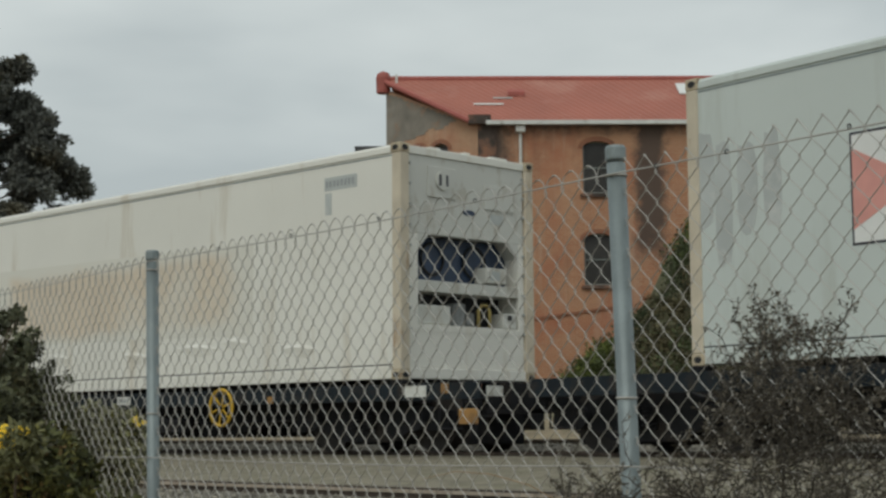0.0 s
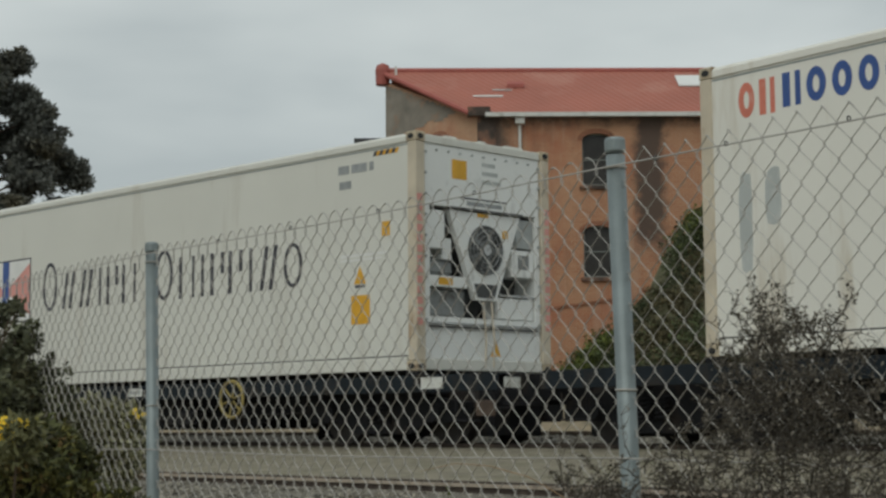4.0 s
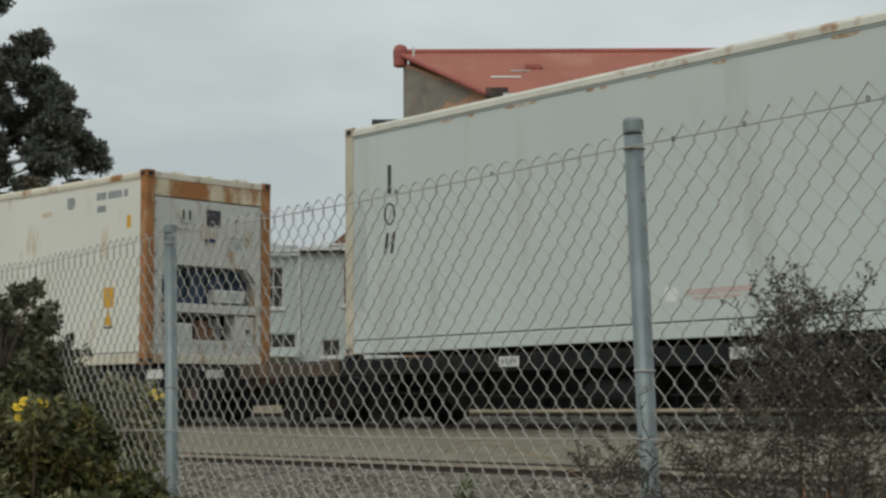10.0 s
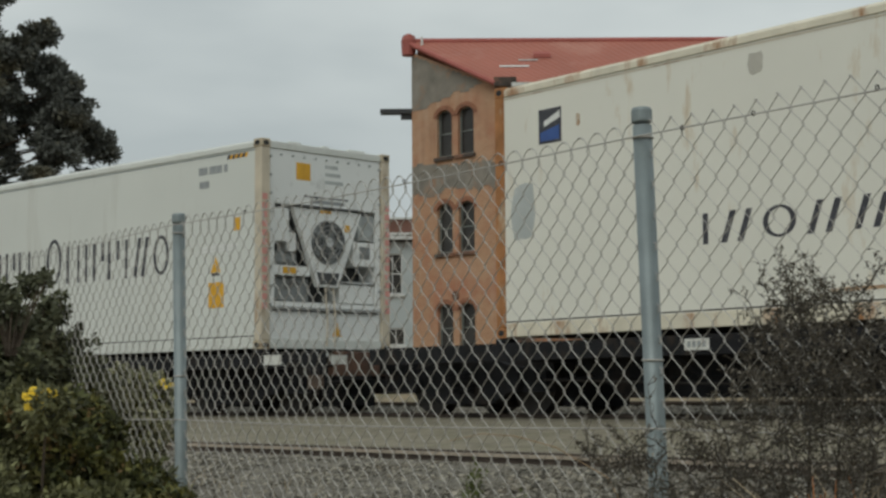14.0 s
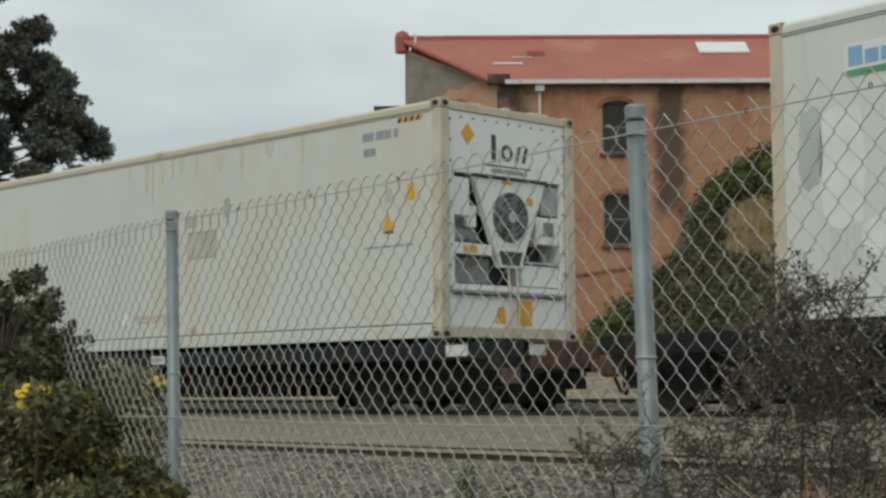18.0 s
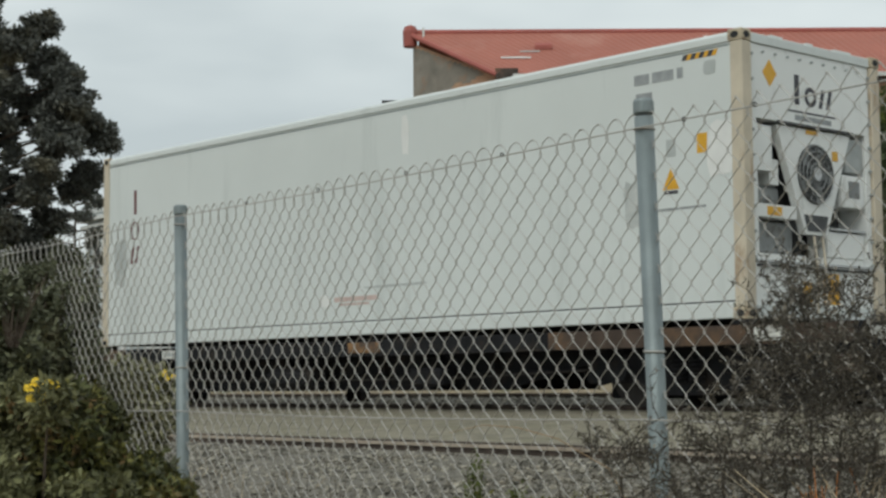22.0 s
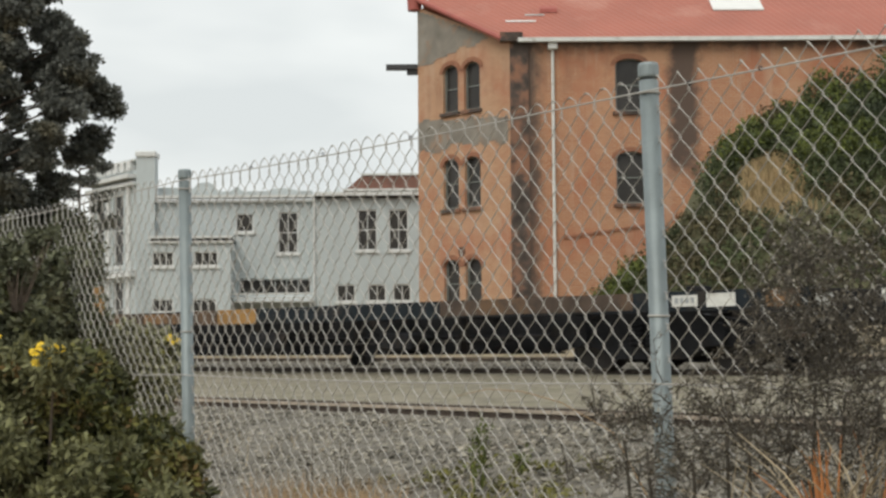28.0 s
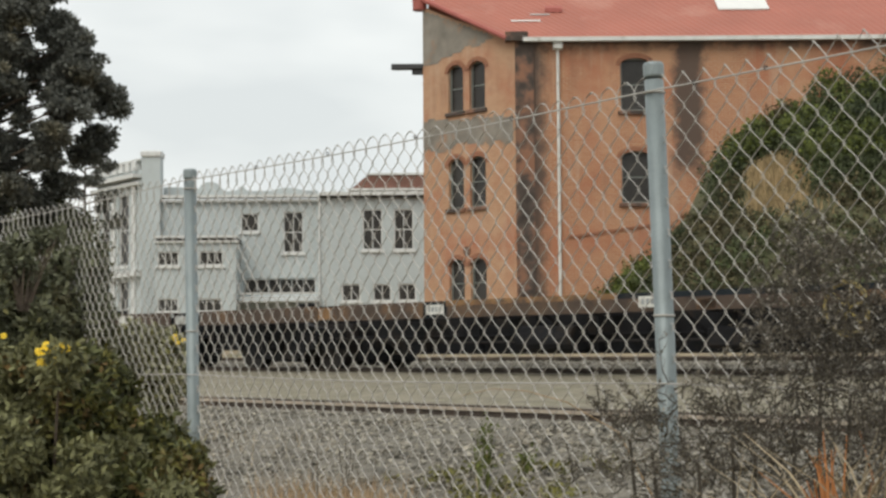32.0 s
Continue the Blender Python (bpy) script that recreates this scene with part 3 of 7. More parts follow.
def container_box(label, wall, frame_m, post_m, cast_m, group="refrigerated containers on the train", low_m=None, riveted=True):
    c = thing("refrigerated_container", label, "shipping container", group)
    # walls stand a little behind the frame
    cuboid("side_panel", -HALF + 0.15, HALF - 0.15, -1.20, -1.10, 0.16, TALL - 0.10, wall, c)
    cuboid("side_panel", -HALF + 0.15, HALF - 0.15, 1.10, 1.20, 0.16, TALL - 0.10, wall, c)
    cuboid("roof_panel", -HALF + 0.10, HALF - 0.10, -1.16, 1.16, TALL - 0.12, TALL - 0.03, wall, c)
    cuboid("floor_panel", -HALF + 0.10, HALF - 0.10, -1.15, 1.15, 0.02, 0.15, M["black"], c)
    for y0, y1 in ((-1.218, -1.14), (1.14, 1.218)):
        cuboid("bottom_rail", -HALF + 0.178, HALF - 0.178, y0, y1, 0.012, 0.165, low_m or frame_m, c, bevel=0.006)
        o, e = (y0, 1) if y0 < 0 else (y1, -1)
        bm = geometry()
        add_prism(bm, [(o, TALL - 0.115), (o + e * 0.078, TALL - 0.115), (o + e * 0.078, TALL - 0.012), (o + e * 0.040, TALL - 0.012), (o + e * 0.006, TALL - 0.040), (o, TALL - 0.052)], "x", -HALF + 0.178, HALF - 0.178)
        part("top_rail", bm, frame_m, c)
    cuboid("wall_seam", -HALF + 0.16, HALF - 0.16, -1.2045, -1.19, TALL - 0.152, TALL - 0.140, TAN_STAIN if frame_m is CREAM_RUST else M["galv"], c)
    cuboid("wall_seam", -HALF + 0.16, HALF - 0.16, -1.2045, -1.19, 0.176, 0.190, M["iron"], c)
    for x0, x1 in ((-HALF, -HALF + 0.155), (HALF - 0.155, HALF)):
        for y0, y1 in ((-1.219, -1.06), (1.06, 1.219)):
            cuboid("corner_post", x0 + (0.002 if x0 < 0 else 0), x1 - (0.002 if x0 > 0 else 0), y0, y1, 0.118, TALL - 0.118, post_m, c, bevel=0.012)
    for x in (-HALF, HALF):
        for y in (-1.22, 1.22):
            for z in (0.0, TALL - 0.118):
                casting(c, x, y, z, cast_m)
        k = HALF - 0.10 if x > 0 else -HALF + 0.02
        cuboid("end_header", k, k + 0.08, -1.055, 1.055, TALL - 0.12, TALL - 0.02, frame_m, c, bevel=0.008)
        cuboid("end_sill", k, k + 0.08, -1.055, 1.055, 0.015, 0.15, frame_m, c, bevel=0.008)
    for y0, y1 in ((-1.05, -0.006), (0.006, 1.05)):
        cuboid("cargo_door", -HALF + 0.03, -HALF + 0.09, y0, y1, 0.155, TALL - 0.125, wall, c, bevel=0.008)
    # tidy row of bolts round the unit's frame
    for i in range(9):
        for y in (-1.03, 1.03):
            bm = geometry()
            add_disc(bm, (HALF - 0.03, y, 0.62 + i * 0.255), (1, 0, 0), 0.017, 0.03, 8)
            part("bolt", bm, SHADE, c)
    for i in range(9 if riveted else 0):
        bm = geometry()
        add_disc(bm, (HALF - 0.03, -0.84 + i * 0.21, 2.70), (1, 0, 0), 0.013, 0.03, 8)
        part("bolt", bm, SHADE, c)
    # a few bits of hardware along the top of the front end
    for y, w in ((-0.55, 0.10), (0.02, 0.06), (0.62, 0.16)):
        cuboid("roof_lug", HALF - 0.16, HALF - 0.06, y - w, y + w, TALL - 0.03, TALL + 0.012, frame_m, c, bevel=0.006)
    return c


def fan_unit(c, white):
    """The reefer unit with a V-shaped shroud and one round fan."""
    k = HALF - 0.04
    end_box(c, "unit_panel", -1.05, 1.05, 2.02, 2.775, k - 0.12, k, white, bevel=0.006)
    end_box(c, "lower_panel", -1.05, 1.05, 0.155, 0.58, k - 0.10, k - 0.01, white)
    # back of the bay, dark in colour to give the shade inside
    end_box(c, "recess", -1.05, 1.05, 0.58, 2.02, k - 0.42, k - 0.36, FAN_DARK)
    for y0, y1 in ((-1.05, -0.955), (0.965, 1.05)):
        end_box(c, "unit_frame", y0, y1, 0.58, 2.02, k - 0.36, k, white)
    end_box(c, "unit_frame", -0.955, 0.965, 0.60, 0.665, k - 0.36, k, white)
    end_box(c, "bumper_bar", -1.02, 1.02, 0.575, 0.60, k - 0.01, k + 0.025, STEELBAR)
    end_box(c, "bumper_bar", -0.98, 0.98, 0.535, 0.552, k - 0.01, k + 0.02, M["iron"])
    end_box(c, "header_bar", -0.62, 0.72, 2.005, 2.03, k, k + 0.02, M["iron"])
    # shroud with its round mouth
    bm = geometry()
    add_prism(bm, [(-0.60, 1.99), (-0.14, 0.90), (0.24, 0.90), (0.70, 1.99)], "x", k - 0.10, k - 0.015)
    part("fan_shroud", bm, white, c)
    bm = geometry()
    add_prism(bm, [(-0.105, 0.93), (0.205, 0.93), (0.26, 1.10), (-0.165, 1.10)], "x", k - 0.014, k - 0.008)
    part("drain_cover", bm, FAN_DARK, c)
    bm = geometry()
    add_disc(bm, (k - 0.012, 0.05, 1.53), (1, 0, 0), 0.315, 0.012, 32)
    mouth = part("fan_mouth", bm, FAN_DARK, c)
    for r in (0.30, 0.235, 0.17, 0.105):
        bm = geometry()
        add_ring(bm, (k + 0.004, 0.05, 1.53), (1, 0, 0), r, 0.010, 28, 4)
        part("guard_ring", bm, MACHINE, mouth)
    for i in range(8):
        q = math.pi * i / 8
        bm = geometry()
        add_tube(bm, [(k + 0.006, 0.05 - 0.31 * math.cos(q), 1.53 - 0.31 * math.sin(q)), (k + 0.006, 0.05 + 0.31 * math.cos(q), 1.53 + 0.31 * math.sin(q))], 0.006, 4)
        part("guard_bar", bm, MACHINE, mouth)
    bm = geometry()
    add_disc(bm, (k + 0.012, 0.05, 1.53), (1, 0, 0), 0.07, 0.02, 16)
    part("fan_hub", bm, STEELBAR, mouth)
    for i in range(5):
        q = 2 * math.pi * i / 5
        bm = geometry()
        a, b = Vector((0, math.cos(q), math.sin(q))), Vector((0, -math.sin(q), math.cos(q)))
        o = Vector((k - 0.004, 0.05, 1.53))
        v = [bm.verts.new(o + a * r + b * t + Vector((d, 0, 0))) for r, t, d in ((0.06, -0.03, 0), (0.28, -0.09, -0.0), (0.28, 0.05, 0.004), (0.06, 0.03, 0.004))]
        bm.faces.new(v)
        part("fan_blade", bm, MACHINE, mouth)
    end_flat(c, "instruction_label", [(-0.10, 1.94), (0.10, 1.94), (0.10, 1.985), (-0.10, 1.985)], INK["orange"], x=k - 0.012)
    end_flat(c, "instruction_label", [(0.36, 1.70), (0.46, 1.70), (0.46, 1.80), (0.36, 1.80)], INK["orange"], x=k - 0.012)
    # shelves and boxes left and right of the shroud
    end_box(c, "upper_plate", -0.955, -0.66, 1.50, 1.97, k - 0.30, k - 0.03, white, bevel=0.008)
    end_box(c, "pipe_box", -0.66, -0.50, 1.38, 1.64, k - 0.30, k - 0.08, white)
    end_box(c, "shelf", -0.955, -0.30, 1.03, 1.165, k - 0.34, k - 0.005, white, bevel=0.006)
    end_flat(c, "instruction_label", [(-0.80, 1.055), (-0.56, 1.055), (-0.56, 1.145), (-0.80, 1.145)], INK["orange"], x=k - 0.004)
    end_box(c, "filter_drier", -0.95, -0.22, 0.68, 1.01, k - 0.30, k - 0.12, MACHINE, bevel=0.02)
    end_box(c, "compressor", -0.90, -0.42, 1.19, 1.38, k - 0.32, k - 0.12, MACHINE, bevel=0.04)
    end_box(c, "control_box", 0.64, 0.955, 1.60, 1.97, k - 0.30, k - 0.03, SHADE, bevel=0.01)
    end_box(c, "control_box", 0.54, 0.955, 1.22, 1.57, k - 0.30, k - 0.02, white, bevel=0.01)
    end_flat(c, "display", [(0.66, 1.33), (0.86, 1.33), (0.86, 1.51), (0.66, 1.51)], MACHINE, x=k - 0.019)
    end_box(c, "power_box", 0.28, 0.955, 0.68, 0.95, k - 0.30, k - 0.03, white, bevel=0.01)
    end_box(c, "cable_tray", 0.30, 0.95, 0.965, 0.99, k - 0.3, k - 0.01, STEELBAR)
    for y in (-0.02, 0.13):
        bm = geometry()
        add_tube(bm, [(k + 0.0, y, 0.88), (k + 0.03, y, 0.60), (k + 0.03, y + 0.02, 0.40), (k + 0.02, y + 0.01, 0.06)], 0.013, 6)
        part("drain_hose", bm, TAN_STAIN, c)
    return k


def box_unit(c, white, dz, trim, pump, k=HALF - 0.04, back=NAVY):
    """The older reefer unit: plain hatches above, a chamfered fan bay and an open machine bay."""
    end_box(c, "unit_panel", -1.05, 1.05, 1.80 + dz, 2.775 + min(0, dz) * 0.9, k - 0.12, k, white, bevel=0.006)
    if dz:
        end_box(c, "header_panel", -1.05, 1.05, 2.52, 2.775, k - 0.10, k + 0.012, HEADER_RUST, bevel=0.006)
    end_box(c, "lower_panel", -1.05, 1.05, 0.155, 0.60 + dz, k - 0.10, k - 0.01, trim)
    # back of the bay; its shade is put into the near-black colour
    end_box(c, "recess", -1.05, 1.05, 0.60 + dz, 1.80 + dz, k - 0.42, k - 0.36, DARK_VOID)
    for y0, y1 in ((-1.05, -0.89), (0.95, 1.05)):
        end_box(c, "unit_frame", y0, y1, 0.60 + dz, 1.80 + dz, k - 0.36, k, trim)
    end_box(c, "fan_bay_back", -0.89, 0.95, 1.23 + dz, 1.80 + dz, k - 0.30, k - 0.24, back)
    for y, s in ((-0.89, 1), (0.95, -1)):
        bm = geometry()
        add_prism(bm, [(y, 1.80 + dz), (y + s * 0.20, 1.80 + dz), (y, 1.60 + dz)], "x", k - 0.24, k)
        part("bay_corner", bm, white, c)
    for y in (-0.42, 0.34):
        bm = geometry()
        add_ring(bm, (k - 0.22, y, 1.53 + dz), (1, 0, 0), 0.20, 0.02, 24, 5)
        part("fan_ring", bm, DARK_VOID, c)
    end_box(c, "shelf", -0.89, 0.95, 1.09 + dz, 1.23 + dz, k - 0.36, k - 0.005, white, bevel=0.006)
    end_box(c, "junction_box", 0.16 if dz else 0.36, 0.74, 1.26 + dz, 1.46 + dz, k - 0.24, k - 0.02, white, bevel=0.01)
    end_flat(c, "instruction_label", [(0.42, 1.30 + dz), (0.62, 1.30 + dz), (0.62, 1.42 + dz), (0.42, 1.42 + dz)], INK["patch"], x=k - 0.019)
    end_box(c, "white_cover", -0.87, -0.27, 0.69 + dz, 0.93 + dz, k - 0.34, k - 0.04, white, bevel=0.015)
    bm = geometry()
    add_tube(bm, [(k - 0.2, -0.02, 0.70 + dz), (k - 0.2, -0.02, 0.98 + dz)], 0.12, 14)
    part("compressor", bm, pump, c, smooth=False)
    bm = geometry()
    if dz:
        add_tube(bm, [(k - 0.22, 0.30, 0.70 + dz), (k - 0.22, 0.30, 1.02 + dz)], 0.09, 14)
        part("receiver_tank", bm, MACHINE, c)
    else:
        add_tube(bm, [(k - 0.06, 0.25, 0.66), (k - 0.06, 0.25, 0.90), (k - 0.06, 0.31, 0.97), (k - 0.06, 0.40, 0.97), (k - 0.06, 0.46, 0.90), (k - 0.06, 0.46, 0.66)], 0.022, 8)
        part("pipe_loop", bm, M["khaki"], c, "tan looped pipe", True)
    end_box(c, "pump", 0.10, 0.24, 0.70 + dz, 0.88 + dz, k - 0.30, k - 0.10, pump, bevel=0.03)
    end_box(c, "control_box", 0.55 if dz else 0.68, 0.93, 0.69 + dz, (1.07 if dz else 0.88) + dz, k - 0.30, k - 0.02, white, bevel=0.01)
    end_box(c, "latch", 0.76, 0.82, 0.80 + dz, 0.86 + dz, k - 0.02, k + 0.0, M["iron"])
    end_box(c, "unit_frame", -0.89, 0.95, 0.60 + dz, 0.685 + dz, k - 0.36, k - 0.002, trim)
    # two hatches, a dial and small plates on the panel
    for y0, y1, z0, z1 in ((-0.72, -0.22, 2.27, 2.66), (0.30, 0.86, 2.20, 2.52)):
        end_box(c, "hatch", y0, y1, z0 + dz * 0.75, z1 + dz * 0.75, k, k + 0.018, white, bevel=0.006)
    bm = geometry()
    add_disc(bm, (k + 0.03, -0.47, 2.49 + dz * 0.75), (1, 0, 0), 0.12, 0.03, 20)
    part("vent_dial", bm, white, c)
    end_flat(c, "dial_mark", [(-0.55, 2.42 + dz * 0.75), (-0.51, 2.42 + dz * 0.75), (-0.51, 2.56 + dz * 0.75), (-0.55, 2.56 + dz * 0.75)], "dark", x=k + 0.046)
    end_flat(c, "dial_mark", [(-0.43, 2.42 + dz * 0.75), (-0.39, 2.42 + dz * 0.75), (-0.39, 2.56 + dz * 0.75), (-0.43, 2.56 + dz * 0.75)], "dark", x=k + 0.046)
    bm = geometry()
    n = [(0.02 + 0.11 * math.cos(q), 2.13 + dz * 0.75 + 0.035 * math.sin(q)) for q in (2 * math.pi * i / 16 for i in range(16))]
    add_prism(bm, n, "x", k, k + 0.01)
    part("maker_plate", bm, NAVY, c)
    end_flat(c, "instruction_label", [(0.42, 2.02 + dz * 0.75), (0.66, 2.02 + dz * 0.75), (0.66, 2.15 + dz * 0.75), (0.42, 2.15 + dz * 0.75)], "patch", x=k + 0.001)


def code_bars(c, u0=-1.42, u1=-0.74, z=2.50, ink="grey"):
    """The container's code, as plain bars."""
    w = (u1 - u0)
    for a, b in ((0.0, 0.30), (0.36, 0.78), (0.85, 0.96)):
        flat_box(c, "code_bar", u0 + a * w, u0 + b * w, z, z + 0.11, ink)
    flat_box(c, "code_bar", u0 + 0.02, u0 + 0.24, z - 0.19, z - 0.09, ink)


def warning_triangle(c, u, z, s=0.22):
    flat(c, "warning_triangle", [(u - s / 2, z), (u + s / 2, z), (u, z + s)], "orange")
    flat(c, "warning_bar", [(u - s * 0.42, z - 0.045), (u + s * 0.42, z - 0.045), (u + s * 0.42, z - 0.012), (u - s * 0.42, z - 0.012)], "dark")


def hazard_strip(c, u0=-0.78, u1=-0.34, z=2.67):
    for i in range(4):
        a = u0 + i * (u1 - u0) / 4
        flat(c, "hazard_stripe", [(a, z), (a + 0.06, z), (a + 0.09, z + 0.06), (a + 0.03, z + 0.06)], "dark")
        flat(c, "hazard_stripe", [(a + 0.06, z), (a + 0.11, z), (a + 0.14, z + 0.06), (a + 0.09, z + 0.06)], "orange")


def three_sign_column(c, u=-11.29, top=2.33, ink="dark"):
    """Upright company lettering near the rear end, as plain bars."""
    flat_box(c, "marking_bar", u - 0.035, u + 0.035, top - 0.36, top, ink)
    glyph_row(c, u - 0.15, u + 0.15, top - 0.75, top - 0.47, ink, [0])
    z = top - 0.97
    for p in (u - 0.12, u + 0.01):
        flat(c, "marking_bar", [(p, z - 0.13), (p + 0.055, z - 0.13), (p + 0.11, z + 0.13), (p + 0.055, z + 0.13)], ink)


def end_company_sign(c, k, ink="dark"):
    for o in ([(-0.30, 2.23), (-0.22, 2.23), (-0.22, 2.54), (-0.30, 2.54)],
              [(0.12, 2.23), (0.18, 2.23), (0.24, 2.43), (0.18, 2.43)], [(0.25, 2.23), (0.31, 2.23), (0.37, 2.43), (0.31, 2.43)]):
        end_flat(c, "marking_bar", o, INK[ink], x=k)
    bm = geometry()
    n = 14
    ring = [[(-0.02 + 0.105 * f * math.cos(2 * math.pi * j / n), 2.33 + 0.105 * f * math.sin(2 * math.pi * j / n)) for f in (1.0, 0.55)] for j in range(n)]
    for j in range(n):
        p, q = ring[j], ring[(j + 1) % n]
        add_prism(bm, [p[0], q[0], q[1], p[1]], "x", k, k + 0.003)
    part("marking_ring", bm, INK[ink], c)


def end_text_bars(c, k):
    end_flat(c, "text_bar", [(-0.42, 2.145), (0.42, 2.145), (0.42, 2.165), (-0.42, 2.165)], INK["dark"], x=k)
    end_flat(c, "text_bar", [(-0.30, 2.065), (0.34, 2.065), (0.34, 2.12), (-0.30, 2.12)], INK["grey"], x=k)


def fan_extras(c, k, sign):
    end_text_bars(c, k)
    if sign:
        end_flat(c, "warning_diamond", [(-0.72, 2.36), (-0.60, 2.50), (-0.72, 2.64), (-0.84, 2.50)], "orange", x=k)
        end_company_sign(c, k)
        end_flat(c, "warning_label", [(-0.24, 0.20), (-0.06, 0.20), (-0.08, 0.40), (-0.20, 0.40)], "orange", x=k - 0.008)
        end_flat(c, "warning_label", [(0.14, 0.18), (0.42, 0.18), (0.42, 0.50), (0.14, 0.50)], "orange", x=k - 0.008)
    else:
        end_flat(c, "warning_label", [(-0.56, 2.38), (-0.30, 2.38), (-0.30, 2.62), (-0.56, 2.62)], "orange", x=k)
        for i in range(3):
            end_flat(c, "text_bar", [(-0.02, 2.58 - i * 0.11), (0.22 + 0.05 * i, 2.58 - i * 0.11), (0.22 + 0.05 * i, 2.63 - i * 0.11), (-0.02, 2.63 - i * 0.11)], INK["patch"], x=k)
        end_flat(c, "warning_label", [(0.12, 0.20), (0.30, 0.20), (0.21, 0.40)], "orange", x=k - 0.008)


def flag_board(c, u0, u1, z0, z1):
    """A shipping flag: white, with red triangles and a blue pale."""
    flat_box(c, "flag_border", u0 - 0.025, u1 + 0.025, z0 - 0.025, z1 + 0.025, "dark")
    m, zc = (u0 + u1) / 2, (z0 + z1) / 2
    for name, o, ink in (("flag_field", [(u0, z0), (u1, z0), (u1, z1), (u0, z1)], "white"), ("flag_triangle", [(u0, z0 + 0.12), (m, zc), (u0, z1 - 0.12)], "pink"),
                         ("flag_triangle", [(u1, z0 + 0.10), (u1, z1 - 0.06), (m, zc)], "pink"), ("flag_stripe", [(m - 0.095, z0), (m + 0.095, z0), (m + 0.095, z1), (m - 0.095, z1)], "blue")):
        bm = geometry()
        lift = 0.003 if name == "flag_field" else 0.006 if name == "flag_triangle" else 0.009
        add_prism(bm, [(HALF + u, w) for u, w in o], "y", FACE - lift, FACE - lift + 0.003)
        part(name, bm, INK[ink], c)


def red_posts(c):
    for i in range(13):
        z = 0.55 + i * 0.125
        end_flat(c, "red_dash", [(-1.205, z), (-1.115, z), (-1.115, z + 0.085), (-1.205, z + 0.085)], "pink", x=HALF - 0.001)
        end_flat(c, "red_dash", [(1.115, z), (1.205, z), (1.205, z + 0.085), (1.115, z + 0.085)], "pink", x=HALF - 0.001)


def hoops_logo(c, u, z, r):
    """A red hooked swirl: a thick crescent that tapers into a tail."""
    bm = geometry()
    pts = []
    n = 44
    for i in range(n + 1):
        q = i / n
        a = radians(212 - 490 * q)
        rad = r * (1.0 - 0.70 * max(0.0, q - 0.54) / 0.46)
        wid = r * (0.05 + 0.42 * math.sin(math.pi * min(1, q * 0.98 + 0.02)) ** 1.1) * (1 if q < 0.75 else 0.72)
        ca, sa_ = math.cos(a), math.sin(a)
        pts.append(((u + rad * ca * 0.98, z + rad * sa_ * 0.78), (u + (rad - wid) * ca * 0.98, z + (rad - wid) * sa_ * 0.78)))
    v = [[bm.verts.new((HALF + p[0], FACE, p[1])) for p in pair] for pair in pts]
    for a, b in zip(v, v[1:]):
        bm.faces.new((a[0], b[0], b[1], a[1]))
    bmesh.ops.solidify(bm, geom=bm.faces[:], thickness=0.003)
    part("swirl_marking", bm, INK["swirl"], c, "faded orange-red swirl marking")


def side_rub(c, u, z, w, h, ink):
    """An uneven patch of overpaint."""
    n = 14
    o = []
    for i in range(n):
        q = 2 * math.pi * i / n
        sq = max(abs(math.cos(q)), abs(math.sin(q)))
        f = (0.86 + 0.2 * random.random()) / sq ** 0.8
        o.append((u + w / 2 * math.cos(q) * f, z + h / 2 * math.sin(q) * f))
    flat(c, "paint_patch", o, ink)


TRAIN = []  # (thing, metres behind the first keyed container's front, kind)


